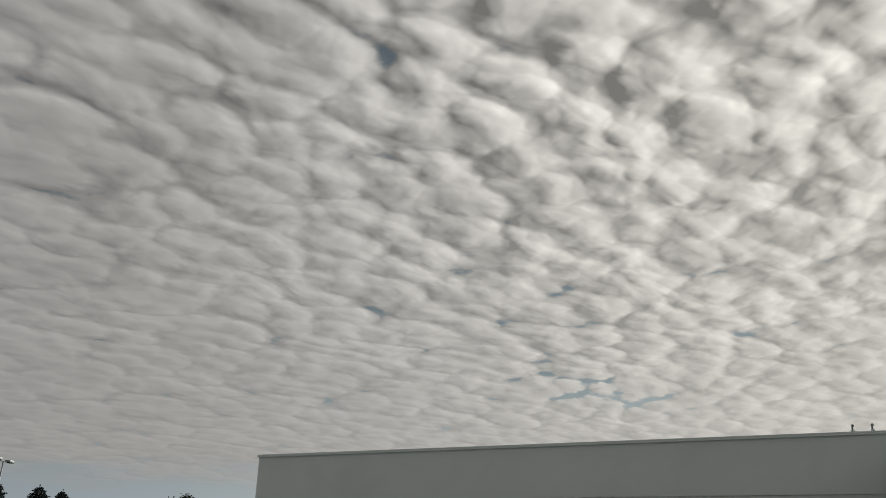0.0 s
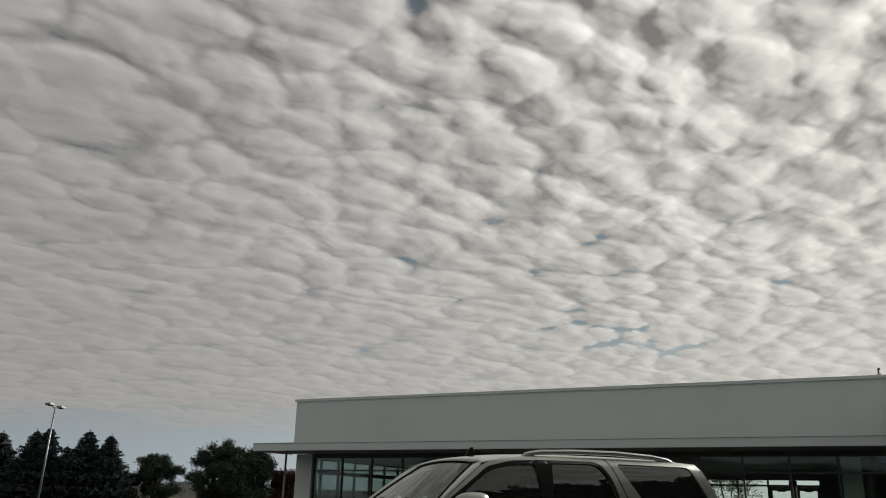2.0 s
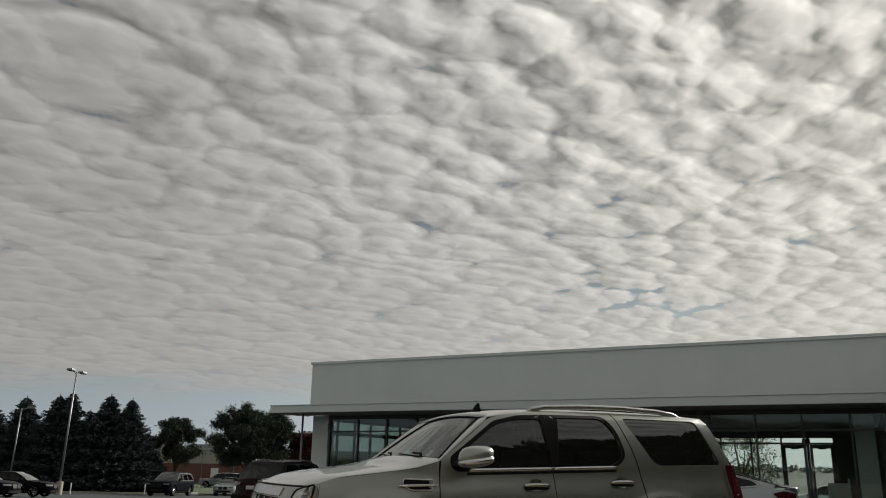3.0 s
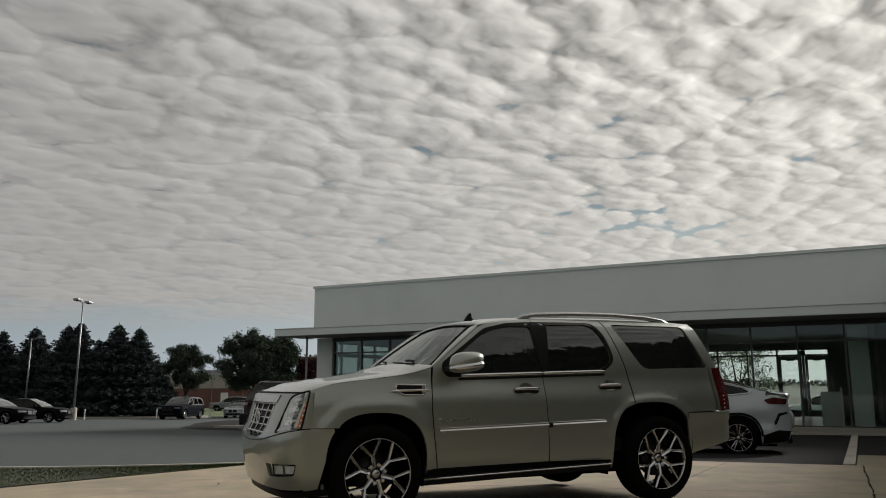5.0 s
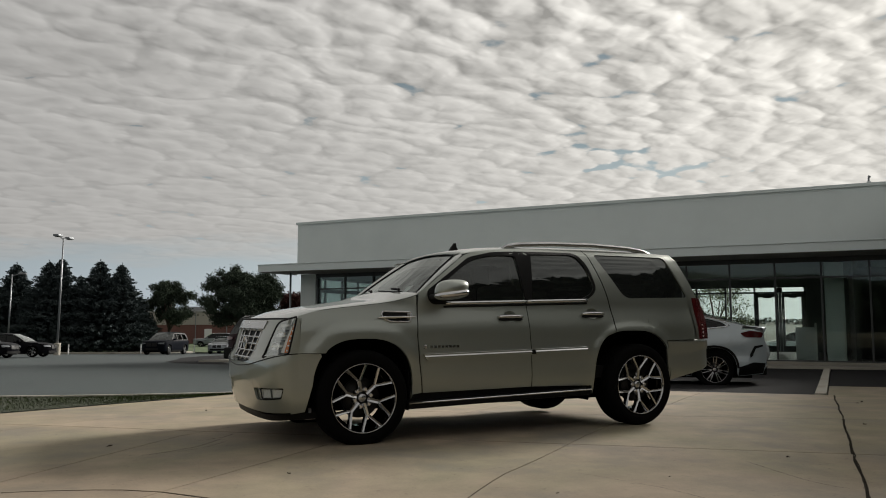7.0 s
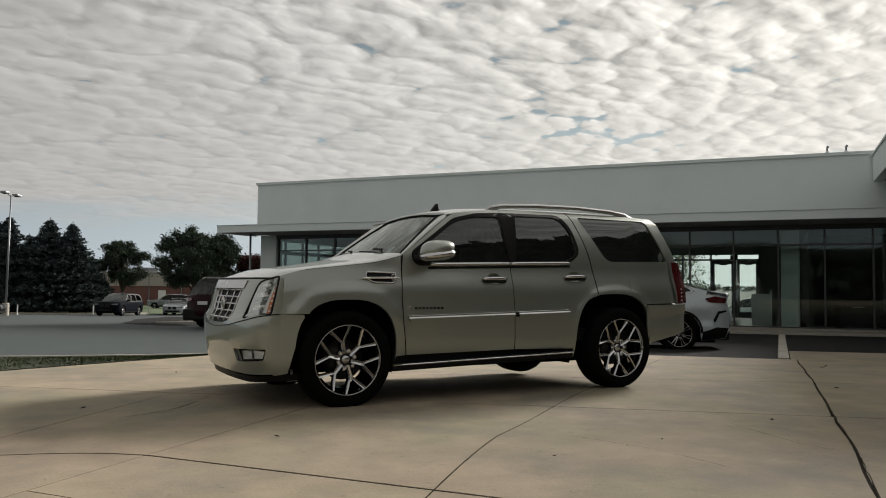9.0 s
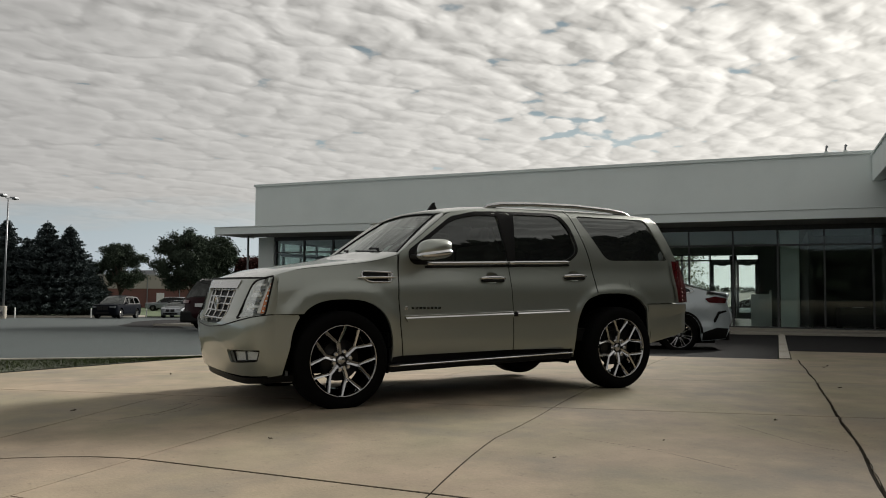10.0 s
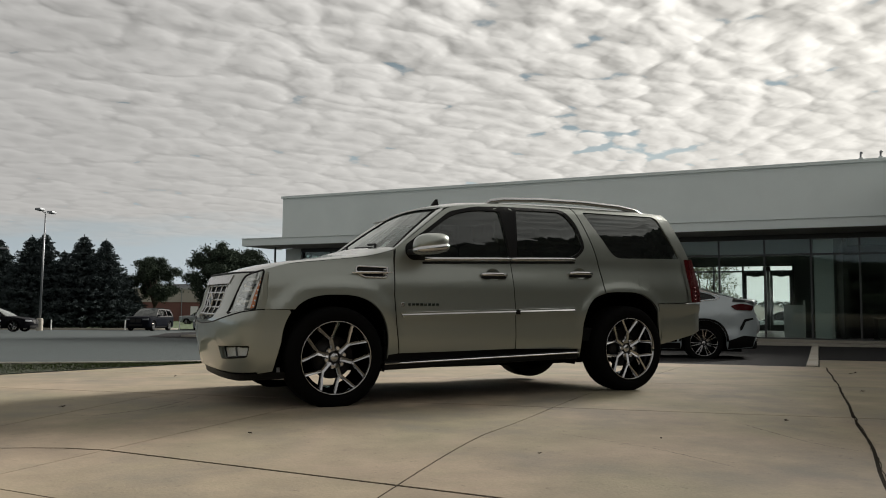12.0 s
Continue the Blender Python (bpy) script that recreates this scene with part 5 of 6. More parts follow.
        bp = panel([[(3.305, 0.852), (3.93, 0.856), (3.975, 0.80), (3.975, 0.68), (3.92, 0.60), (3.37, 0.45), (3.345, 0.60)]],
                   lambda x, z: Vector((x, 0.03 + 0.09 * max(0.0, (0.6 - z) / 0.2) ** 2 + 0.22 * max(0.0, (x - 3.66) / 0.32) ** 2.4 - (0.018 if z > 0.80 else 0.0), z)), 0.05, 0.05, IN)
        part("rear_bumper", mirror_y(bp, SUV_MID) if far else bp, PAINT, car, smooth=True)
    part("bumper_step", boxm(3.70, 3.99, 0.32, 2 * SUV_MID - 0.32, 0.60, 0.86, 0.03), PAINT, car)
    # running boards
    for far in (False, True):
        yb = -0.02
        bm = boxm(0.40, 2.32, yb, yb + 0.20, 0.30, 0.365, 0.018)
        for v in bm.verts:
            v.co.z += 0.026 * (v.co.x - 0.40)
        rb = part("running_board", mirror_y(bm, SUV_MID) if far else bm, BLACK, car)
        bm = tubem([(x, yb - 0.006, 0.352 + 0.026 * (x - 0.4)) for x in steps(0.40, 2.32, 6)], 0.007, 6)
        part("board_trim", mirror_y(bm, SUV_MID) if far else bm, CHROME, rb)
        bm = boxm(0.45, 2.40, 0.10, 0.16, 0.33, 0.49)
        part("sill", mirror_y(bm, SUV_MID) if far else bm, BLACK, car)
    # mirrors
    for far in (False, True):
        shell = bmesh.new()
        bmesh.ops.create_uvsphere(shell, u_segments=24, v_segments=14, radius=1.0)
        for v in shell.verts:
            c = v.co
            sx = math.copysign(abs(c.x) ** 0.72, c.x) * 0.155
            sz = math.copysign(abs(c.z) ** 0.75, c.z) * 0.098
            v.co = Vector((0.76 + sx + 0.02 * (sz / 0.1), -0.13 + c.y * 0.105, 1.345 + sz * 0.86 + 0.10 * sx * 0.4))
        for bm in (shell,) if far else ():
            bmesh.ops.translate(bm, verts=bm.verts[:], vec=(0.14, 0.03, 0))
        cap = part("mirror", mirror_y(shell, SUV_MID) if far else shell, PAINT, car, smooth=True)
        band = bmesh.new()
        bmesh.ops.create_uvsphere(band, u_segments=24, v_segments=14, radius=1.0)
        for v in band.verts:
            c = v.co
            sx = math.copysign(abs(c.x) ** 0.6, c.x) * 0.162
            v.co = Vector((0.762 + sx, -0.135 + c.y * 0.112, 1.300 + c.z * 0.050 + 0.12 * sx))
        for bm in (band,) if far else ():
            bmesh.ops.translate(bm, verts=bm.verts[:], vec=(0.14, 0.03, 0))
        part("mirror_band", mirror_y(band, SUV_MID) if far else band, CHROME, cap, "chrome mirror band", smooth=True)
        arm = boxm(0.63, 0.78, -0.10, 0.085, 1.255, 1.30, 0.015)
        part("mirror_arm", mirror_y(arm, SUV_MID) if far else arm, BLACK, cap)
    # wheel wells and underbody
    for cx, cz, rx, rz in ((0.010, 0.42, 0.464, 0.500), (2.88, 0.44, 0.482, 0.537)):
        for far in (False, True):
            loop = arch(cx, cz, rx, rz, -10, 190, 24, 0.70)
            bm = bmesh.new()
            a = [bm.verts.new((x, suv_y(x, z) + 0.028, z)) for x, z in loop]
            b = [bm.verts.new((x, 0.52, z)) for x, z in loop]
            for i in range(len(loop) - 1):
                bm.faces.new((a[i], a[i + 1], b[i + 1], b[i]))
            bm.faces.new(b)
            part("wheel_well", mirror_y(bm, SUV_MID) if far else bm, WELL, car, smooth=True)
    part("underbody", boxm(-0.50, 3.10, 0.44, 1.54, 0.27, 0.56), WELL, car)
    part("underbody", boxm(3.101, 3.75, 0.30, 1.68, 0.46, 0.70), WELL, car)
    part("underbody", boxm(0.50, 2.36, 0.17, 1.81, 0.30, 0.50), WELL, car)
    part("axle", tubem([(2.946, 0.2, 0.40), (2.946, 1.78, 0.40)], 0.05), WELL, car)
    # cabin: dash, seats, floor
    part("dashboard", boxm(0.58, 0.95, 0.18, 1.80, 0.9, 1.28, 0.06), BLACK, car)
    part("cabin_floor", boxm(0.45, 3.6, 0.12, 1.86, 0.50, 0.62), BLACK, car)
    for x in (1.35, 2.25, 3.0):
        for y in (0.28, 1.12):
            seat = boxm(x - 0.28, x + 0.28, y, y + 0.56, 0.62 if x < 2.5 else 1.02, 1.0 if x < 2.5 else 1.16, 0.06)
            box(seat, x + 0.16, x + 0.34, y, y + 0.56, 0.95 if x < 2.5 else 1.10, 1.42, 0.05)
            box(seat, x + 0.22, x + 0.34, y + 0.15, y + 0.41, 1.43, 1.60, 0.04)
            part("seat", seat, SEAT, car)
    w = tubem([(0.98 + 0.09 * math.sin(a), 0.55 + 0.19 * math.cos(a), 1.16 + 0.17 * math.sin(a)) for a in steps(0, 2 * math.pi, 20)], 0.014, 6)
    part("steering_wheel", w, BLACK, car)
    # the overhang behind the rear wheel is a little longer
    for ob in car.children_recursive:
        if ob.data:
            for v in ob.data.vertices:
                k = min(1.0, max(0.0, (v.co.x - 3.20) / 0.5))
                v.co.x += 0.065 * k
    # wheels
    ms = wheel_meshes(0.405, 0.292, 0.27, "snowflake")
    for x, dz, turn in ((0.0, 0.0, -37.0), (2.946, 0.012, -22.0)):
        put_wheel(car, ms, x, 0.0, 0.412 + dz, False, turn, 6)
        put_wheel(car, ms, x, 2 * SUV_MID, 0.405 + dz, True, turn, 6)
    return car


suv()


# ---- the other cars ----
def car_like(name, label, m, spec, paint, category="car", group="parked cars"):
    """A parked car after a side view: spec gives its lines in metres, x back from the front axle, z up."""
    car = thing(name, m, label, category, group)
    hw, base = spec["half"], spec["wheelbase"]
    R, belt = spec["tyre"], spec["belt"]
    front, rear = spec["front"], spec["rear"]

    def flank_y(x, z):
        y = -hw
        if z < 0.5:
            y += 0.12 * ((0.5 - z) / 0.3) ** 2
        b = line(belt, x)
        if z > b:
            y += (z - b) * spec.get("tumble", 0.38)
        elif z > b - 0.25:
            y += 0.05 * ((z - b + 0.25) / 0.25) ** 2
        y += (0.05 if z > b else 0.0)
        y += 0.30 * max(0.0, (front + 0.45 - x) / 0.45) ** 2.4 + 0.26 * max(0.0, (x - rear + 0.5) / 0.5) ** 2.4
        for c in (0.0, base):
            r = math.hypot(x - c, z - R)
            y -= 0.02 * bump_at(r, R + 0.08, 0.06)
        if "haunch" in spec:
            y -= spec["haunch"] * bump_at(x, base + 0.1, 0.62) * bump_at(z, 0.92, 0.13)
            y += 0.030 * bump_at(z, 0.66, 0.10) * min(1.0, max(0.0, (rear - 0.2 - x) / 0.4))
        return y
    side = lambda x, z: Vector((x, flank_y(x, z), z))
    ax = R + 0.055
    a1 = [(p[0], p[1]) for p in arch(0.0, R, ax, ax + 0.01, 185, -5, 16)]
    a2 = [(p[0], p[1]) for p in arch(base, R, ax, ax + 0.01, 185, -5, 16)]
    low = spec.get("low", 0.24)
    top_l = [(x, z) for x, z in spec["shoulder"]]           # from the nose to the tail, along the belt
    loop = top_l + [(rear - 0.03, low + 0.22), (rear - 0.10, low + 0.05), (base + ax + 0.02, low)] + a2[::-1] + [(base - ax - 0.02, low), (ax + 0.02, low)] + a1[::-1] \
        + [(-ax - 0.02, low), (front + 0.10, low), (front + 0.02, low + 0.15)]
    for far in (False, True):
        bm = panel([loop], side, 0.09, 0.09, (0, 0.03, 0))
        part("body_side", mirror_y(bm, 0.0) if far else bm, paint, car, smooth=True)
        bm = panel([spec["cabin"]] + [w[::-1] for w in spec["windows"]], side, 0.12, 0.12, (0, 0.03, 0))
        part("cabin_side", mirror_y(bm, 0.0) if far else bm, spec.get("frame", BLACK), car, smooth=True)
        for w in spec["windows"]:
            bm = panel([w], lambda x, z: side(x, z) + Vector((0, 0.012, 0)), 0.2, 0.2)
            part("side_window", mirror_y(bm, 0.0) if far else bm, CAR_GLASS, car, smooth=True)
        for lp in spec.get("cladding", []):
            bm = panel([lp], lambda x, z: side(x, z) + Vector((0, -0.008, 0)), 0.1, 0.1, (0, 0.02, 0))
            part("cladding", mirror_y(bm, 0.0) if far else bm, BLACK, car, smooth=True)
        for lp in spec.get("creases", []):
            bm = tubem([side(x, z) + Vector((0, -0.002, 0)) for x, z in lp], 0.004, 5)
            part("shut_line", mirror_y(bm, 0.0) if far else bm, BLACK, car)
        for lp in spec.get("bright_lines", []):
            bm = tubem([side(x, z) + Vector((0, -0.006, 0)) for x, z in lp], 0.011, 6)
            part("window_trim", mirror_y(bm, 0.0) if far else bm, CHROME, car, "bright window strip", smooth=True)
        for x, z in spec.get("handles", []):
            p = side(x, z)
            bm = boxm(p.x - 0.10, p.x + 0.10, p.y - 0.03, p.y + 0.01, z - 0.014, z + 0.014, 0.01)
            part("door_handle", mirror_y(bm, 0.0) if far else bm, spec.get("trim", paint), car)
        mx, mz = spec["mirror"]
        bm = boxm(mx - 0.08, mx + 0.10, -hw - 0.16, -hw + 0.06, mz - 0.06, mz + 0.08, 0.035)
        part("mirror", mirror_y(bm, 0.0) if far else bm, paint, car, smooth=True)

    # the top and both ends, swept across from flank to flank
    def sweep(key, mat, name_, n=3, label_=""):
        pts = curve2(spec[key], n)

        def f(i, t):
            x, z = pts[i]
            y0 = flank_y(min(max(x, front + 0.02), rear - 0.02), z) + 0.004
            s = abs(2 * t - 1)
            bulge = 0.22 * max(0.0, (front + 0.5 - x) / 0.5) - spec.get("stern", 0.20) * max(0.0, (x - rear + 0.5) / 0.5)
            bow = 0.04 if z > line(belt, x) - 0.15 else 0.0
            return Vector((x - bulge * (1 - s ** 2.6), y0 * (1 - 2 * t), z + bow * (1 - s ** 3)))
        return part(name_, patch(f, list(range(len(pts))), steps(0, 1, 18)), mat, car, label_, smooth=True)
    sweep("nose_line", paint, "nose")
    sweep("hood_line", paint, "hood")
    sweep("screen_line", CLEAR if spec.get("clear", False) else TINT, "windscreen")
    sweep("roof_line", paint, "roof")
    sweep("rear_glass_line", CAR_GLASS, "rear_window")
    sweep("tail_line", paint, "tail")
    part("underbody", boxm(front + 0.3, rear - 0.3, -hw + 0.28, hw - 0.28, 0.2, 0.5), WELL, car)
    for c in (0.0, base):
        part("wheel_well", boxm(c - R - 0.03, c + R + 0.03, -hw + 0.32, hw - 0.32, R - 0.1, 2 * R + 0.02), WELL, car)
    inner = boxm(spec["dash"], rear - 0.6, -hw + 0.2, hw - 0.2, 0.5, line(belt, 1.0) - 0.06)
    for x in (spec["dash"] + 0.85, spec["dash"] + 1.7):
        for s in (-1, 1):
            box(inner, x, x + 0.14, s * 0.36 - 0.25, s * 0.36 + 0.25, 0.7, line(belt, x) + 0.22, 0.04)
    part("cabin", inner, BLACK, car)
    # lamps and details
    for key, mat in (("headlamp", LAMP_DIM), ("tail_lamp", RED_LENS)):
        for far in (False, True):
            for y0, y1, z0, z1 in spec[key]:
                x = front if key == "headlamp" else rear
                sgn = 1 if key == "headlamp" else -1

                def f(y, z, x=x, sgn=sgn):
                    s = abs(y) / (hw - 0.02)
                    zz = line(spec["end_x"] if sgn > 0 else spec["tail_x"], z)
                    return Vector((zz + sgn * (0.33 * s ** 2.6) - sgn * 0.22 - sgn * 0.012, y, z))
                bm = panel([rounded([(-y1, z0), (-y0, z0 + 0.02), (-y0, z1 - 0.02), (-y1, z1)], 0.02, 3)], f, 0.06, 0.05, (sgn * 0.03, 0, 0))
                part(key, mirror_y(bm, 0.0) if far else bm, mat, car, smooth=True)
    for (y0, y1, z0, z1, mat) in spec.get("grilles", []):
        def f(y, z):
            s = abs(y) / (hw - 0.02)
            return Vector((line(spec["end_x"], z) + 0.33 * s ** 2.6 - 0.235, y, z))
        part("grille", panel([rounded([(y0, z0), (y1, z0), (y1, z1), (y0, z1)], 0.03, 3)], f, 0.06, 0.06, (0.03, 0, 0)), mat, car)
    for (y0, y1, z0, z1, mat, nm) in spec.get("plates", []):
        def f(y, z):
            return Vector((line(spec["tail_x"], z) - 0.33 * (abs(y) / hw) ** 2.6 + 0.235, y, z))
        part(nm, panel([[(y0, z0), (y1, z0), (y1, z1), (y0, z1)]], f, 0.1, 0.1, (-0.02, 0, 0)), mat, car)
    ms = wheel_meshes(R, R * spec.get("rim", 0.72), 0.24, spec.get("wheel", "five"))
    for x in (0.0, base):
        put_wheel(car, ms, x, -hw + 0.015, R, False, 17.0)
        put_wheel(car, ms, x, hw - 0.015, R, True, 5.0)
    return car


def suv_spec(belt_z=1.12, top=1.72, half=0.97, base=2.95, front=-0.88, rear=4.02, tyre=0.37):
    """A boxy five-door estate on tall wheels."""
    fz = belt_z - 0.04
    return dict(half=half, wheelbase=base, tyre=tyre, front=front, rear=rear, belt=[(0.5, belt_z), (3.5, belt_z + 0.05)], dash=0.75,
                shoulder=[(front + 0.0, 0.62), (front + 0.06, 0.95), (front + 0.25, fz - 0.06), (0.1, fz), (0.55, belt_z), (2.0, belt_z + 0.02), (3.5, belt_z + 0.05), (rear - 0.06, belt_z), (rear, 0.75)],
                cabin=[(0.42, belt_z - 0.02), (1.22, top - 0.10), (1.6, top - 0.04), (2.6, top - 0.03), (3.45, top - 0.07), (rear - 0.12, belt_z + 0.03), (2.0, belt_z)],
                windows=[rounded([(0.72, belt_z + 0.04), (1.62, belt_z + 0.05), (1.60, top - 0.13), (1.30, top - 0.15)], 0.04, 3),
                         rounded([(1.70, belt_z + 0.05), (2.55, belt_z + 0.06), (2.50, top - 0.13), (1.69, top - 0.12)], 0.04, 3),
                         rounded([(2.66, belt_z + 0.06), (3.52, belt_z + 0.09), (3.32, top - 0.16), (2.62, top - 0.13)], 0.05, 3)],
                nose_line=[(front + 0.10, 0.24), (front + 0.01, 0.42), (front, 0.65), (front + 0.04, 0.92), (front + 0.20, fz - 0.05)],
                hood_line=[(front + 0.20, fz - 0.05), (-0.3, fz + 0.0), (0.1, fz + 0.01), (0.42, belt_z + 0.0)],
                screen_line=[(0.42, belt_z), (0.85, belt_z + 0.33), (1.25, top - 0.06)],
                roof_line=[(1.25, top - 0.06), (1.7, top - 0.01), (2.5, top), (3.2, top - 0.04), (3.50, top - 0.07)],
                rear_glass_line=[(3.50, top - 0.07), (3.72, 1.40), (rear - 0.13, belt_z + 0.03)],
                tail_line=[(rear - 0.13, belt_z + 0.03), (rear - 0.06, 0.95), (rear - 0.02, 0.70), (rear, 0.58), (rear - 0.02, 0.40), (rear - 0.10, 0.26)],
                mirror=(0.78, belt_z + 0.06), handles=[(1.45, belt_z - 0.12), (2.42, belt_z - 0.11)],
                end_x=[(0.4, front + 0.01), (0.65, front), (0.92, front + 0.04), (1.1, front + 0.2)],
                tail_x=[(0.4, rear), (0.7, rear - 0.02), (0.95, rear - 0.06), (1.15, rear - 0.14), (1.7, rear - 0.5)],
                headlamp=[(0.50, 0.88, 0.80, 0.93)], tail_lamp=[(0.52, 0.92, 0.92, 1.06)],
                grilles=[(-0.40, -0.03, 0.62, 0.92, BLACK), (0.03, 0.40, 0.62, 0.92, BLACK), (-0.5, 0.5, 0.34, 0.5, BLACK)],
                creases=[[(1.66, belt_z + 0.0), (1.64, 0.8), (1.70, 0.42)], [(0.62, belt_z - 0.02), (0.58, 0.8), (0.6, 0.42)], [(2.62, belt_z), (2.60, 0.85)]],
                cladding=[[(0.45, 0.26), (2.5, 0.26), (2.5, 0.36), (0.45, 0.36)]], rim=0.70)


def sedan_spec():
    front, rear, base, b, top = -0.80, 3.85, 2.85, 0.93, 1.44
    return dict(half=0.91, wheelbase=base, tyre=0.335, front=front, rear=rear, belt=[(0.5, b), (3.2, b + 0.05)], dash=0.70, low=0.20, tumble=0.45,
                shoulder=[(front, 0.55), (front + 0.05, 0.72), (front + 0.3, 0.80), (0.1, 0.86), (0.6, b), (2.0, b + 0.02), (3.2, b + 0.05), (rear - 0.1, b + 0.03), (rear, 0.70)],
                cabin=[(0.45, b - 0.02), (1.25, top - 0.07), (1.7, top - 0.03), (2.3, top - 0.06), (3.25, b + 0.05), (2.0, b)],
                windows=[rounded([(0.80, b + 0.03), (1.62, b + 0.04), (1.62, top - 0.08), (1.30, top - 0.11)], 0.04, 3),
                         rounded([(1.70, b + 0.04), (2.85, b + 0.07), (2.40, top - 0.12), (1.70, top - 0.08)], 0.05, 3)],
                nose_line=[(front + 0.10, 0.20), (front + 0.02, 0.35), (front, 0.52), (front + 0.04, 0.70), (front + 0.15, 0.78)],
                hood_line=[(front + 0.15, 0.78), (-0.3, 0.86), (0.1, 0.90), (0.45, 0.94)],
                screen_line=[(0.45, 0.94), (0.85, 1.20), (1.30, top - 0.04)],
                roof_line=[(1.30, top - 0.04), (1.7, top), (2.1, top - 0.01), (2.5, top - 0.07)],
                rear_glass_line=[(2.5, top - 0.07), (2.85, 1.22), (3.30, 1.00)],
                tail_line=[(3.30, 1.00), (rear - 0.12, 0.99), (rear - 0.04, 0.85), (rear, 0.60), (rear - 0.02, 0.38), (rear - 0.10, 0.22)],
                mirror=(0.80, b + 0.05), handles=[(1.45, b - 0.10), (2.45, b - 0.08)],
                end_x=[(0.3, front + 0.02), (0.52, front), (0.7, front + 0.04), (0.8, front + 0.15)],
                tail_x=[(0.4, rear), (0.7, rear - 0.02), (0.95, rear - 0.08)],
                headlamp=[(0.45, 0.84, 0.62, 0.74)], tail_lamp=[(0.45, 0.86, 0.72, 0.84)],
                grilles=[(-0.36, -0.03, 0.50, 0.72, BLACK), (0.03, 0.36, 0.50, 0.72, BLACK), (-0.6, 0.6, 0.27, 0.40, BLACK)],
                creases=[[(1.66, b), (1.64, 0.6), (1.70, 0.35)], [(0.62, b - 0.02), (0.58, 0.6), (0.6, 0.35)]], rim=0.74)


def coupe_suv_spec():
    """A tall coupe with a sloping back, seen mostly from its tail."""
    front, rear, base, b, top = -0.86, 4.00, 2.97, 1.06, 1.66
    return dict(half=0.985, wheelbase=base, tyre=0.372, front=front, rear=rear, belt=[(0.5, b), (2.6, b + 0.08), (3.6, b + 0.10)], dash=0.75, tumble=0.46,
                shoulder=[(front, 0.62), (front + 0.06, 0.95), (front + 0.25, b - 0.08), (0.1, b - 0.02), (0.55, b), (2.0, b + 0.05), (2.8, b + 0.10), (3.4, b + 0.12), (3.80, b + 0.10), (rear - 0.06, b + 0.06), (rear - 0.04, 0.90), (rear, 0.75)],
                cabin=[(0.42, b - 0.02), (1.22, top - 0.08), (1.7, top - 0.02), (2.3, top - 0.06), (2.9, top - 0.24), (3.55, b + 0.20), (3.50, b + 0.08), (2.0, b + 0.02)],
                windows=[rounded([(0.72, b + 0.03), (1.66, b + 0.06), (1.66, top - 0.11), (1.28, top - 0.13)], 0.04, 3),
                         rounded([(1.74, b + 0.06), (2.56, b + 0.12), (2.50, top - 0.16), (1.74, top - 0.10)], 0.04, 3),
                         rounded([(2.64, b + 0.13), (3.24, b + 0.19), (3.14, b + 0.27), (2.60, top - 0.20)], [0.03, 0.04, 0.06, 0.04], 3)],
                haunch=0.045, bright_lines=[[(0.75, b + 0.01), (1.7, b + 0.04), (2.6, b + 0.105), (3.20, b + 0.165), (3.29, b + 0.20), (3.24, b + 0.25), (3.10, b + 0.31), (2.60, top - 0.165)]],
                nose_line=[(front + 0.10, 0.24), (front + 0.01, 0.42), (front, 0.65), (front + 0.04, 0.92), (front + 0.20, b - 0.08)],
                hood_line=[(front + 0.20, b - 0.08), (-0.3, b - 0.01), (0.1, b + 0.02), (0.42, b + 0.02)],
                screen_line=[(0.42, b + 0.02), (0.85, b + 0.33), (1.25, top - 0.05)],
                roof_line=[(1.25, top - 0.05), (1.7, top), (2.2, top - 0.02), (2.55, top - 0.10)],
                rear_glass_line=[(2.55, top - 0.10), (3.1, 1.42), (3.62, 1.24)],
                tail_line=[(3.62, 1.24), (3.84, 1.215), (rear - 0.07, 1.205), (rear - 0.05, 1.15), (rear - 0.09, 1.05), (rear - 0.06, 0.92), (rear - 0.01, 0.80), (rear - 0.01, 0.62), (rear - 0.08, 0.52)],
                mirror=(0.78, b + 0.08), handles=[(1.45, b - 0.08), (2.42, b - 0.03)], frame=PAINT_WHITE,
                end_x=[(0.4, front + 0.01), (0.65, front), (0.92, front + 0.04)],
                tail_x=[(0.4, rear), (0.7, rear), (0.9, rear - 0.01), (1.1, rear - 0.02), (1.2, rear - 0.06)],
                headlamp=[(0.50, 0.88, 0.78, 0.90)], tail_lamp=[], stern=0.12,
                                creases=[[(1.70, b + 0.0), (1.66, 0.8), (1.72, 0.42)], [(2.62, b + 0.08), (2.64, 0.95), (2.52, 0.76)], [(0.62, b - 0.02), (0.58, 0.8), (0.6, 0.42)]],
                cladding=[[(0.45, 0.25), (2.52, 0.25), (2.52, 0.37), (0.45, 0.37)],
                          [(3.42, 0.25), (3.90, 0.30), (3.96, 0.50), (3.72, 0.52), (3.44, 0.42)],
                          arch(2.97, 0.372, 0.475, 0.485, 178, 2, 16) + arch(2.97, 0.372, 0.43, 0.44, 2, 178, 16)], rim=0.70, wheel="twin")


# white coupe-like suv behind the big one, its tail showing; parked along the showroom
heading = -41.0
white_m = on_ground(9.55, 5.70, heading, -0.06)
coupe = car_like("coupe_suv", "white sloping-back suv parked on the dark asphalt bay", Matrix(), coupe_suv_spec(), PAINT_WHITE)
coupe.matrix_world = white_m @ pose(-2.97, 0.97, 0)
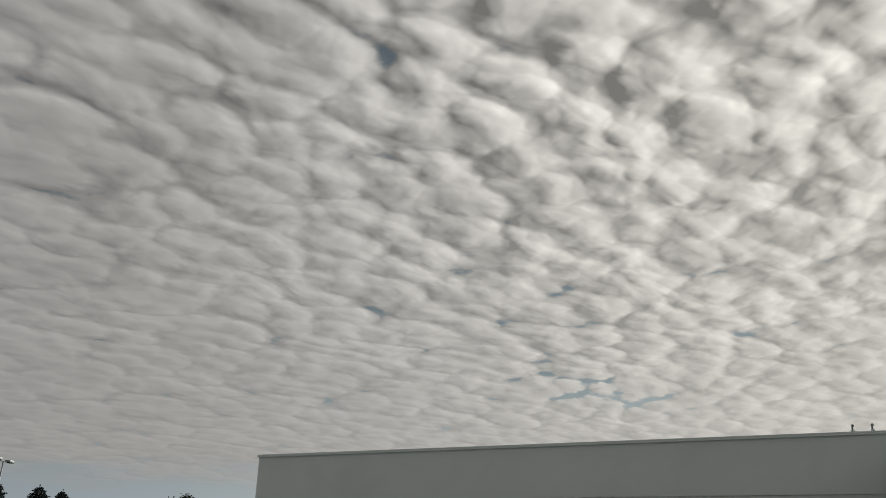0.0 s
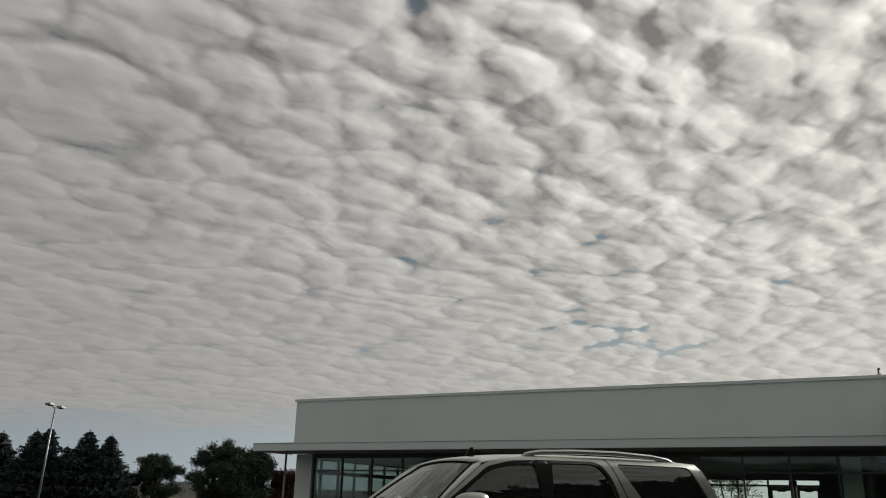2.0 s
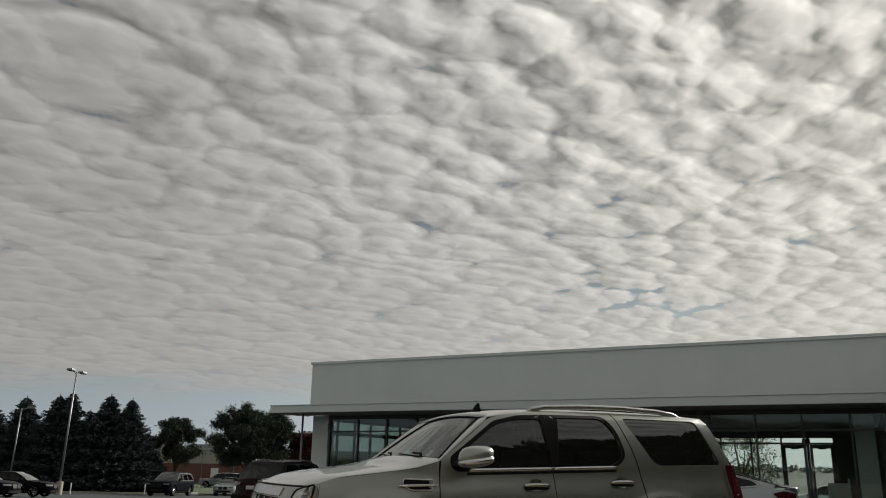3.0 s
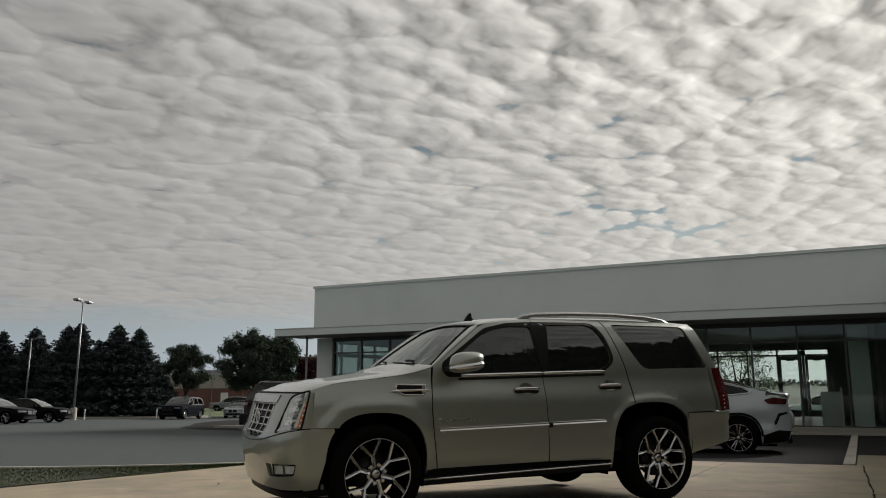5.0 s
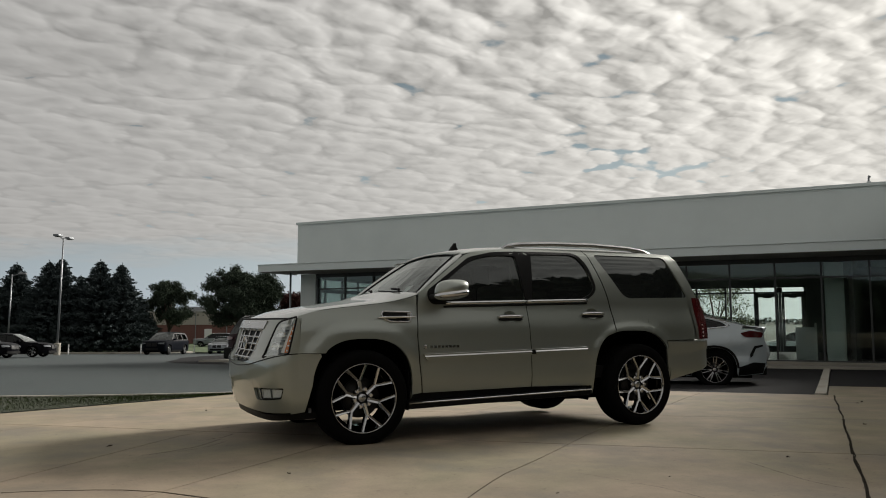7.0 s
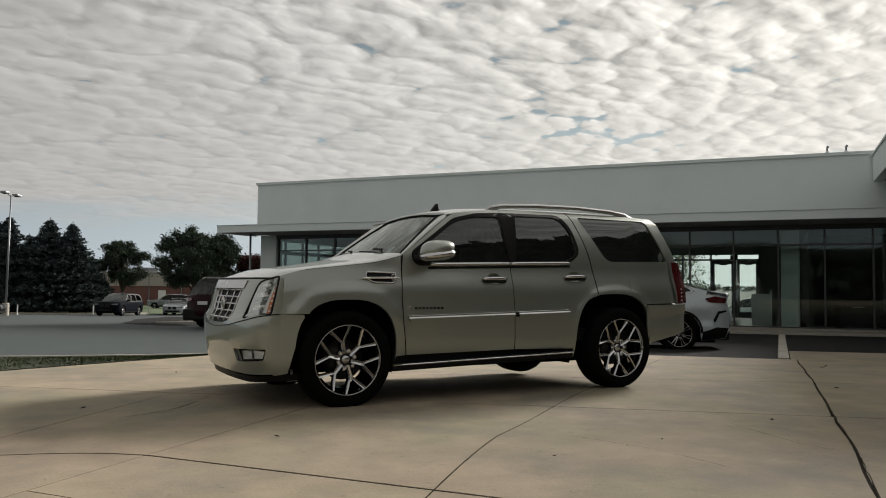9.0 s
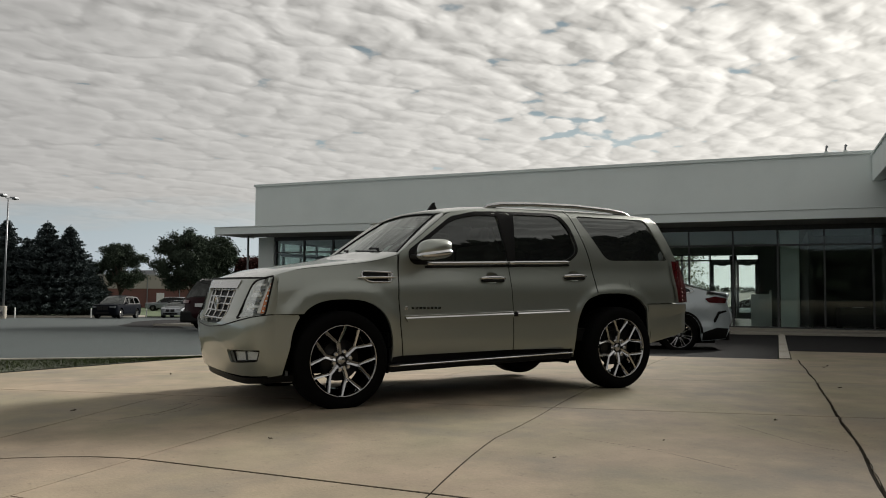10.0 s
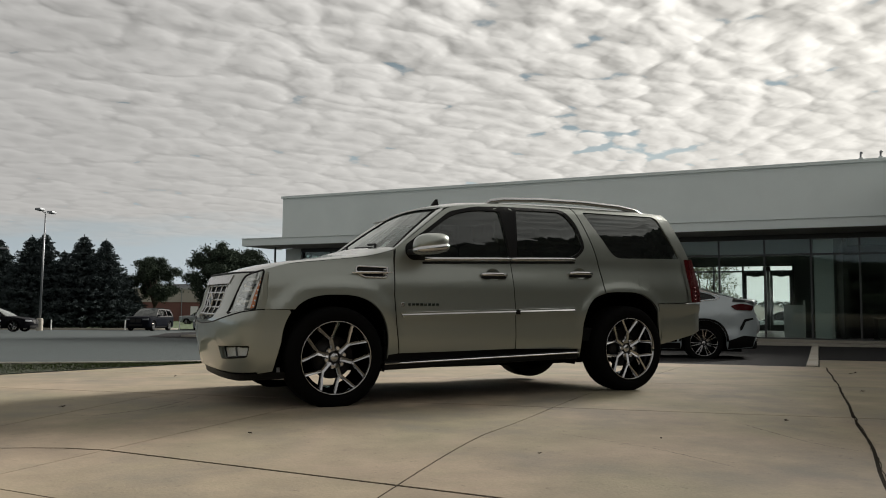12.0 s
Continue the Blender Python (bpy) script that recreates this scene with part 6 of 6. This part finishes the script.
# trim on its tail: lamp shape wrapping the corner, a dark slot and a grey strip
part("tail_lamp", panel([rounded([(3.48, 1.10), (3.57, 1.02), (3.90, 1.01), (3.94, 1.11), (3.68, 1.15)], 0.03, 3)],
                        lambda x, z: Vector((x, -0.985 - 0.004 + 0.26 * max(0.0, (x - 3.50) / 0.5) ** 2.4 - 0.012, z)), 0.05, 0.05, (0, 0.02, 0)), RED_LENS, coupe, "dark red tail lamp", smooth=True)
part("air_slot", panel([rounded([(3.66, 0.61), (3.70, 0.64), (3.77, 0.79), (3.93, 0.84), (3.91, 0.87), (3.74, 0.84), (3.65, 0.67)], 0.01, 2)],
                       lambda x, z: Vector((x, -0.985 + 0.26 * max(0.0, (x - 3.50) / 0.5) ** 2.4 - 0.012, z)), 0.05, 0.05, (0, 0.02, 0)), BLACK, coupe, "black air slot", smooth=True)
part("exhaust_tip", boxm(3.93, 4.0, -0.76, -0.50, 0.40, 0.47, 0.02), CHROME_DULL, coupe)
part("diffuser", boxm(3.55, 3.99, -0.74, 0.74, 0.26, 0.56, 0.04), BLACK, coupe)

# dark red people carrier beyond the nose of the big suv, its back to the drive
van = car_like("people_carrier", "dark red people carrier seen from behind on the drive", Matrix(), suv_spec(1.08, 1.78, 0.98, 3.0, -0.9, 4.1, 0.35), PAINT_RED)
van.matrix_world = on_ground(3.48, 22.0, 223.0) @ pose(-4.1, 0, 0)
for s in (-1, 1):
    rail = part("roof_rail", tubem([(x, s * 0.70, 1.76 + d) for x, d in ((1.55, -0.01), (1.65, 0.05), (2.4, 0.07), (3.2, 0.04), (3.35, -0.03))], 0.018, 6), CHROME_DULL, van, "bright roof rail", smooth=True)
    part("window_trim", tubem([(x, s * 0.935, 1.115 + 0.015 * (x - 0.7)) for x in steps(0.7, 3.55, 8)], 0.014, 6), CHROME, van, "chrome strip below the windows", smooth=True)
    part("window_trim", tubem([(x, s * (0.93 - 0.38 * (z - 1.12) - 0.012), z) for x, z in ((0.95, 1.42), (1.35, 1.645), (2.5, 1.668), (3.30, 1.635), (3.56, 1.19))], 0.012, 6), CHROME, van, "chrome strip over the windows", smooth=True)
part("number_plate", boxm(4.28, 4.30, -0.2, 0.2, 0.80, 0.92, 0.004), PLATE, van)
part("bumper", boxm(3.95, 4.27, -0.84, 0.84, 0.26, 0.66, 0.06), BLACK, van, "black lower bumper")
part("wiper", boxm(4.16, 4.18, -0.35, 0.15, 1.16, 1.18), BLACK, van)

# dark blue suv, white sedan and silver suv by the far lawn
navy = car_like("family_suv", "dark blue suv parked nose out on the far asphalt", Matrix(), suv_spec(1.10, 1.74), PAINT_NAVY)
navy.matrix_world = on_ground(4.1, 58.2, 60.0)
pale = car_like("sedan", "silver sedan parked nose out by the far lawn", Matrix(), sedan_spec(), PAINT_SILVER)
pale.matrix_world = on_ground(9.7, 63.5, 66.0)
far_suv = car_like("compact_suv", "silver-blue suv parked before the brick building", Matrix(), suv_spec(1.05, 1.66, 0.92, 2.7, -0.85, 3.6, 0.34), PAINT_SILVER)
far_suv.matrix_world = on_ground(12.7, 93.1, -20.0)
back_car = car_like("sedan", "white sedan parked outside the rear doors of the showroom", Matrix(), sedan_spec(), PAINT_WHITE)
back_car.matrix_world = on_ground(*shop(-1.6, 17.5), -52.0)
# two black cars at the far kerb, one behind the other
black_a = car_like("black_sedan", "black sedan parked beside the concrete lamp base", Matrix(), sedan_spec(), PAINT_BLACK)
black_a.matrix_world = on_ground(-3.85, 49.5, 158.0)
black_b = car_like("black_sedan", "black sedan with a bright grille parked in the row", Matrix(), sedan_spec(), PAINT_BLACK)
black_b.matrix_world = on_ground(-5.75, 45.5, 150.0)


# ---- trees, lamps and what lies beyond ----
def spruce_meshes(seed, height=9.0, wide=2.9):
    """A spruce: a stem and whorls of drooping boughs set with small needle sprays."""
    rnd = random.Random(seed)
    stem = tubem([(0, 0, 0), (0.03, 0.02, height * 0.5), (0, 0, height)], [0.16, 0.10, 0.015], 8)
    verts, faces = [], []

    def spray(p, d, size):
        side = d.cross(Vector((0, 0, 1))).normalized()
        a = rnd.uniform(-1.5, 1.5)
        side = side * math.cos(a) + Vector((0, 0, 1)) * math.sin(a)
        k = len(verts)
        verts.extend([p - side * size * 0.20, p + d * size * 0.5 - side * size * 0.32, p + d * size, p + d * size * 0.5 + side * size * 0.32])
        faces.append((k, k + 1, k + 2, k + 3))
    z = 0.75
    while z < height - 0.2:
        f = z / height
        reach = wide * (1 - f) ** 0.84 * (0.80 + 0.20 * min(1, f * 8)) * (0.88 + 0.12 * math.sin(z * 5.2)) + 0.05
        n = max(6, int(22 - 13 * f))
        for k in range(n):
            a = rnd.uniform(0, 2 * math.pi)
            r = reach * rnd.uniform(0.62, 1.10)
            out = Vector((math.cos(a), math.sin(a), 0))
            m = max(6, int(r * 28))
            for i in range(m):
                t = (i + rnd.random()) / m
                droop = -0.30 * t * r * (1 - 0.5 * f) + 0.22 * t * t * r
                p = out * (r * t) + Vector((0, 0, z + droop + rnd.uniform(-0.06, 0.06)))
                d = (out.lerp(Vector((rnd.uniform(-1, 1), rnd.uniform(-1, 1), rnd.uniform(-0.6, 0.3))), 0.55)).normalized()
                spray(p, d, rnd.uniform(0.20, 0.38) * (1.0 - 0.35 * f))
        z += rnd.uniform(0.10, 0.16) * (1.15 - 0.35 * f)
    for i in range(14):
        spray(Vector((0, 0, height - 0.05 * i)), Vector((rnd.uniform(-1, 1), rnd.uniform(-1, 1), 1.2)).normalized(), 0.16)
    me = bpy.data.meshes.new("crown")
    me.from_pydata([tuple(v) for v in verts], [], faces)
    me.materials.append(NEEDLES)
    sm = bpy.data.meshes.new("trunk")
    stem.to_mesh(sm)
    stem.free()
    sm.materials.append(BARK)
    return sm, me


def leafy_meshes(seed, height, wide, crown_base, leaf=0.17, count=9000, leaves=None, open_=0.5, limbs=15):
    """A broad-leaved tree: trunk, forking limbs and a crown of small leaves in clumps at their ends."""
    rnd = random.Random(seed)
    wood = bmesh.new()
    ends = []
    trunk_top = Vector((rnd.uniform(-0.2, 0.2), rnd.uniform(-0.2, 0.2), crown_base + 0.3 * (height - crown_base)))
    tube(wood, [(0, 0, -0.1), (0.02, 0, crown_base * 0.6), tuple(trunk_top)], [0.028 * height, 0.021 * height, 0.013 * height], 8)
    for k in range(limbs):
        a = k * 2.4 + rnd.uniform(-0.3, 0.3)
        f = rnd.random()
        start = Vector((0, 0, crown_base * 0.75)).lerp(trunk_top, f ** 0.8)
        zz = crown_base + (height - crown_base) * rnd.uniform(0.12, 0.92)
        rr = wide * math.sqrt(max(0.05, 1 - ((zz - crown_base) / (height - crown_base) * 1.7 - 0.72) ** 2)) * rnd.uniform(0.55, 0.95)
        end = Vector((math.cos(a) * rr, math.sin(a) * rr, zz))
        mid = start.lerp(end, 0.5) + Vector((0, 0, 0.06 * height))
        tube(wood, [tuple(start), tuple(mid), tuple(end)], [0.010 * height, 0.006 * height, 0.002 * height], 6)
        for j in range(4):
            t = rnd.uniform(0.45, 1.0)
            q = mid.lerp(end, t)
            tip = q + Vector((rnd.uniform(-1, 1), rnd.uniform(-1, 1), rnd.uniform(-0.5, 0.8))) * wide * 0.28
            tube(wood, [tuple(q), tuple(tip)], [0.004 * height, 0.001 * height], 4)
            ends.append(tip)
        ends.append(end)
    for k in range(10):
        ends.append(Vector((rnd.uniform(-0.3, 0.3) * wide, rnd.uniform(-0.3, 0.3) * wide, height * rnd.uniform(0.82, 0.97))))
    verts, faces = [], []
    for i in range(count):
        c = rnd.choice(ends)
        g = wide * 0.30 * open_ * 2
        p = c + Vector((rnd.gauss(0, 0.42), rnd.gauss(0, 0.42), rnd.gauss(0, 0.34))) * g
        d = Vector((rnd.uniform(-1, 1), rnd.uniform(-1, 1), rnd.uniform(-0.8, 0.5))).normalized()
        s = d.orthogonal().normalized()
        s = (s * math.cos(i) + d.cross(s) * math.sin(i)) * leaf * 0.42 * rnd.uniform(0.7, 1.2)
        l = d * leaf * rnd.uniform(0.7, 1.3)
        k = len(verts)
        verts.extend([p, p + l * 0.5 + s, p + l, p + l * 0.5 - s])
        faces.append((k, k + 1, k + 2, k + 3))
    me = bpy.data.meshes.new("crown")
    me.from_pydata([tuple(v) for v in verts], [], faces)
    me.materials.append(leaves or LEAVES)
    sm = bpy.data.meshes.new("trunk")
    wood.to_mesh(sm)
    wood.free()
    sm.materials.append(BARK)
    return sm, me


def plant(name, meshes, x, y, scale, turn, label, group="", lift=0.0):
    t = thing(name, Matrix.Translation((x, y, ground_z(x, y) - 0.05 + lift)) @ pose(0, 0, 0, 0, 0, turn), label, "tree", group)
    for nm, me in zip(("trunk", "crown"), meshes):
        o = part(nm, me, None, t)
        o.scale = scale if isinstance(scale, tuple) else (scale,) * 3
    return t


firs = [spruce_meshes(3, 9.6, 5.4), spruce_meshes(8, 9.4, 5.0), spruce_meshes(15, 9.5, 5.8)]
for x, y, s, k, a in ((-13.6, 78.5, 0.92, 0, 10), (-9.6, 79.5, 0.88, 1, 200), (-6.8, 78.5, 0.90, 2, 20), (-4.0, 76.0, 0.92, 1, 70), (-2.9, 76.5, 0.94, 0, 140), (0.45, 76.0, 0.94, 2, 200), (2.4, 75.9, 0.92, 1, 260),
                      (-6.6, 80.5, 0.84, 2, 310), (-1.2, 79.5, 0.80, 0, 30), (4.3, 78.5, 0.60, 2, 90), (-17.0, 80.0, 0.95, 1, 33)):
    plant("spruce_tree", firs[k], x, y, s, a, "dense dark spruce on the lawn behind the car park", "spruces behind the car park")
plant("maple_tree", leafy_meshes(21, 7.2, 2.5, 2.5, 0.16, 26000, None, 0.36, 18), 7.2, 78.3, 1.0, 40, "dark leafy young tree with a bare trunk on the lawn")
plant("oak_tree", leafy_meshes(5, 8.2, 3.9, 2.3, 0.17, 64000, None, 0.27, 40), 12.9, 70.4, (0.95, 0.95, 1.0), 0, "large dark broad-crowned tree beside the drive")
plant("maple_tree", leafy_meshes(33, 6.2, 2.0, 1.4, 0.24, 11000, LEAVES_RED), 18.3, 71.2, 0.96, 75, "dark red-leaved tree seen under the canopy end")
pale_tree = leafy_meshes(12, 5.2, 2.4, 0.9, 0.11, 5200, LEAVES_PALE, 0.42)
px, py = shop(-4.5, 19.5)
plant("locust_tree", pale_tree, px, py, 1.0, 0, "airy pale-leaved tree behind the showroom")


def street_lamp(x, y, height, turn, heads=2, base=True):
    l = thing("street_lamp", on_ground(x, y) @ pose(0, 0, 0, 0, 0, turn), "tall galvanised car-park lamp on a concrete base" if base else "galvanised car-park lamp with a flat head", "street lamp", "car-park lamps")
    b = 0.9 if base else 0.1
    part("base", lathe([(0, -0.3), (0.24, -0.3), (0.24, b - 0.05), (0.20, b), (0, b)], 20, "z"), KERB, l, smooth=False)
    part("pole", tubem([(0, 0, b), (0, 0, height)], [0.085, 0.05], 10), GALV, l, smooth=True)
    for k in range(heads):
        s = -1 if k else 1
        arm = part("arm", tubem([(0, 0, height - 0.15), (0.25 * s, 0, height - 0.05), (0.55 * s, 0, height + 0.02)], 0.035, 6), GALV, l)
        hd = boxm(0.5, 1.15, -0.22, 0.22, height - 0.02, height + 0.16, 0.05) if s > 0 else boxm(-1.15, -0.5, -0.22, 0.22, height - 0.02, height + 0.16, 0.05)
        part("lamp_head", hd, GALV, l)
    return l


street_lamp(-2.88, 59.9, 8.9, 62)
street_lamp(-6.94, 73.0, 7.0, -10, 1, False)

# the far kerb, lawn and posts
lawn = part("lawn", draped([[(-56.2, 16.2), (-53.3, 18.0), (-53.3, 27.3), (-22, 27.3), (-22, 60), (-120, 60), (-120, -25)]], 0.05, 8.0), LAWN)
tagged(lawn, "mown green lawn behind the car park", "lawn", kind="structure")
verge = part("verge", draped([[(-7.1, -19.3), (-8.0, -20.3), (-9.1, -21.3), (-11, -22.4), (-14, -23.3), (-30, -25), (-60, -27), (-60, -44), (-7.1, -44)]], 0.015, 2.0), GRASS_SOIL)
tagged(verge, "short green grass verge between drive and concrete", "grass", kind="structure")


def kerb_line(pts, w=0.16, h=0.14):
    bm = bmesh.new()
    rows = []
    for i, (u, v) in enumerate(pts):
        a, b = pts[max(i - 1, 0)], pts[min(i + 1, len(pts) - 1)]
        n = Vector((-(b[1] - a[1]), b[0] - a[0])).normalized()
        row = []
        for k, zz in ((-0.5, -0.1), (-0.5, h - 0.03), (-0.35, h), (0.35, h), (0.5, h - 0.03), (0.5, -0.1)):
            x, y = shop(u + n.x * w * k, v + n.y * w * k)
            row.append(bm.verts.new((x, y, ground_z(x, y) + zz)))
        rows.append(row)
    for a, b in zip(rows, rows[1:]):
        for k in range(5):
            bm.faces.new((a[k], a[k + 1], b[k + 1], b[k]))
    return bm


far_kerb = part("kerb", kerb_line(curve2([(-100, -14.3), (-70, 6.7), (-56.4, 16.0), (-53.6, 17.9), (-53.2, 20.0), (-53.2, 27.2)], 4)), KERB)
tagged(far_kerb, "pale concrete kerb along the far lawn", "kerb", kind="structure")
near_kerb = part("kerb", kerb_line(curve2([(-7.0, -18.9), (-7.2, -19.4), (-8.0, -20.35), (-9.1, -21.35), (-11, -22.45), (-14, -23.35), (-30, -25.05)], 4), 0.14, 0.04), KERB)
tagged(near_kerb, "flush concrete edging between drive and grass", "kerb", kind="structure")


def bollard(x, y):
    b = thing("marker_post", on_ground(x, y), "short white wooden marker post on the lawn edge", "post", "white marker posts")
    part("post", tubem([(0, 0, 0), (0, 0, 0.76), (0, 0, 0.80)], [0.045, 0.045, 0.02], 8), WHITE, b)
    return b


for x, y in ((3.35, 63.7), (-2.1, 62.0), (8.4, 69.2), (9.75, 69.0)):
    bollard(x, y)

# grass tufts of the near verge
rnd = random.Random(4)
verts, faces = [], []
for i in range(26000):
    v = -19.3 - 9.5 * rnd.random()
    u_edge = line([(-25, -30), (-23.3, -14), (-22.4, -11), (-21.3, -9.1), (-20.3, -8.0), (-19.3, -7.1)], v)
    u = -7.08 - (abs(u_edge) - 7.08 + 0.0) * rnd.random() if v > -25 else rnd.uniform(-20, -7.08)
    x, y = shop(u, v)
    p = Vector((x, y, ground_z(x, y) + 0.012))
    a = rnd.uniform(0, 6.3)
    s = Vector((math.cos(a), math.sin(a), 0)) * 0.006
    t = Vector((rnd.gauss(0, 0.02), rnd.gauss(0, 0.02), rnd.uniform(0.012, 0.034)))
    k = len(verts)
    verts.extend([p - s, p + s, p + t])
    faces.append((k, k + 1, k + 2))
me = bpy.data.meshes.new("grass")
me.from_pydata([tuple(v) for v in verts], [], faces)
me.materials.append(GRASS)
tagged(new("grass", me), "short green grass blades on the verge", "grass", kind="stuff")


def brick_house():
    """The long low building beyond the lawn: brick below, pale cladding above."""
    h = thing("brick_building", Matrix.Translation((12.5, 107.5, -1.96)) @ pose(0, 0, 0, 0, 0, -8), "long low building of red brick with a beige upper band", "building")
    L, R_ = -34.0, 30.0
    wall = part("wall", boxm(L, R_, 0, 9, -0.3, 2.62), BRICK, h)
    part("upper_band", boxm(L - 0.05, R_ + 0.05, -0.08, 9.05, 2.622, 4.35, 0.01), BEIGE, h)
    part("roof_edge", boxm(L - 0.15, R_ + 0.15, -0.18, 9.15, 4.352, 4.62, 0.02), ROOFING, h)
    for x in (-12.0, 2.6, 14.0):
        d = part("door", boxm(x, x + 1.0, -0.05, -0.002, -0.05, 2.05, 0.01), WHITE, h)
        part("handle", boxm(x + 0.82, x + 0.9, -0.10, -0.051, 0.95, 1.05), GALV, d)
    for k in range(5):
        part("sign_bar", boxm(-5.6 + 0.34 * k, -5.36 + 0.34 * k, -0.12, -0.082, 2.90 + 0.02 * k, 3.14 + 0.02 * k), WHITE, h, "pale letter-like bar")
    for x in (-16, -6.4, 5.2, 12, 20):
        lamp = part("wall_lamp", boxm(x, x + 0.35, -0.3, -0.081, 2.9, 3.15, 0.03), BLACK, h)
    for x in (1.4, 5.6):
        part("downpipe", tubem([(x, -0.14, 0), (x, -0.14, 4.3)], 0.06, 6), GALV, h)
    for x, w in ((-3.0, 1.6), (0.2, 2.4), (8.5, 1.8)):
        part("roof_unit", boxm(x, x + w, 2.5, 4.2, 4.6, 5.2, 0.03), GALV, h)
    return h


brick_house()


def far_wood(name, x0, y0, x1, y1, height, seed, n, label):
    """A distant line of trees: many uneven clumps of leaves."""
    rnd = random.Random(seed)
    verts, faces = [], []
    for i in range(n):
        t = rnd.random()
        x, y = x0 + (x1 - x0) * t, y0 + (y1 - y0) * t
        hh = height * (0.45 + 0.55 * abs(noise.noise(Vector((t * 37 + seed, 1.3, 0.2))))) * (0.7 + 0.5 * noise.noise(Vector((t * 190, 7.7, seed))))
        z = ground_z(x, y) + max(0.2, hh) * rnd.random() ** 0.7
        s = height * rnd.uniform(0.05, 0.11)
        d = Vector((rnd.uniform(-1, 1), rnd.uniform(-1, 1), rnd.uniform(-1, 1))).normalized()
        o = d.orthogonal().normalized() * s
        p = Vector((x + rnd.uniform(-4, 4), y + rnd.uniform(-4, 4), z))
        k = len(verts)
        verts.extend([p - o, p + d * s, p + o, p - d * s])
        faces.append((k, k + 1, k + 2, k + 3))
    m_ = bpy.data.meshes.new(name)
    m_.from_pydata([tuple(v) for v in verts], [], faces)
    m_.materials.append(LEAVES)
    return tagged(new(name, m_), label, "trees", kind="stuff")


far_wood("distant_trees", 150, 760, 900, 330, 13, 4, 9000, "dark distant line of trees on the horizon")
far_wood("distant_trees", -260, 420, 130, 330, 9, 9, 7000, "dark distant trees behind the brick building")


far_wood("distant_trees", -160, 40, -30, -150, 4, 13, 9000, "dark distant trees beyond the drive")


def tree_belt(name, rows, height, seed, n, label):
    """A belt of tall dense trees behind the drive, added out of view to darken reflections."""
    rnd = random.Random(seed)
    verts, faces = [], []
    for i in range(n):
        t = rnd.random() * (len(rows) - 1)
        k = int(t)
        a, b = rows[k], rows[k + 1]
        x, y = a[0] + (b[0] - a[0]) * (t - k), a[1] + (b[1] - a[1]) * (t - k)
        top = height * (a[2] + (b[2] - a[2]) * (t - k)) * (0.92 + 0.14 * noise.noise(Vector((t * 5.1 + seed, 0.4, 2.2))))
        z = top * rnd.random() ** 0.8
        s = rnd.uniform(0.45, 0.9)
        d = Vector((rnd.uniform(-1, 1), rnd.uniform(-1, 1), rnd.uniform(-1, 1))).normalized()
        o = d.orthogonal().normalized() * s
        p = Vector((x + rnd.gauss(0, 1.1), y + rnd.gauss(0, 1.1), z))
        j = len(verts)
        verts.extend([p - o, p + d * s, p + o, p - d * s])
        faces.append((j, j + 1, j + 2, j + 3))
    m_ = bpy.data.meshes.new(name)
    m_.from_pydata([tuple(v) for v in verts], [], faces)
    m_.materials.append(LEAVES)
    return tagged(new(name, m_), label, "trees", kind="stuff")


# Right end matches a mass mirrored in the windows; left end darkens the bumper.
tree_belt("tree_belt", [(-66, 16, 0.40), (-54, 0, 0.5), (-44, -14, 0.5), (-30, -26, 0.40), (-13, -31, 0.32), (4, -28, 0.4), (13, -23, 0.65), (22, -18, 1.0), (31, -10, 1.0), (40, 0, 0.9)], 14.5, 6, 66000, "tall unseen belt of trees added to darken the car's reflections")
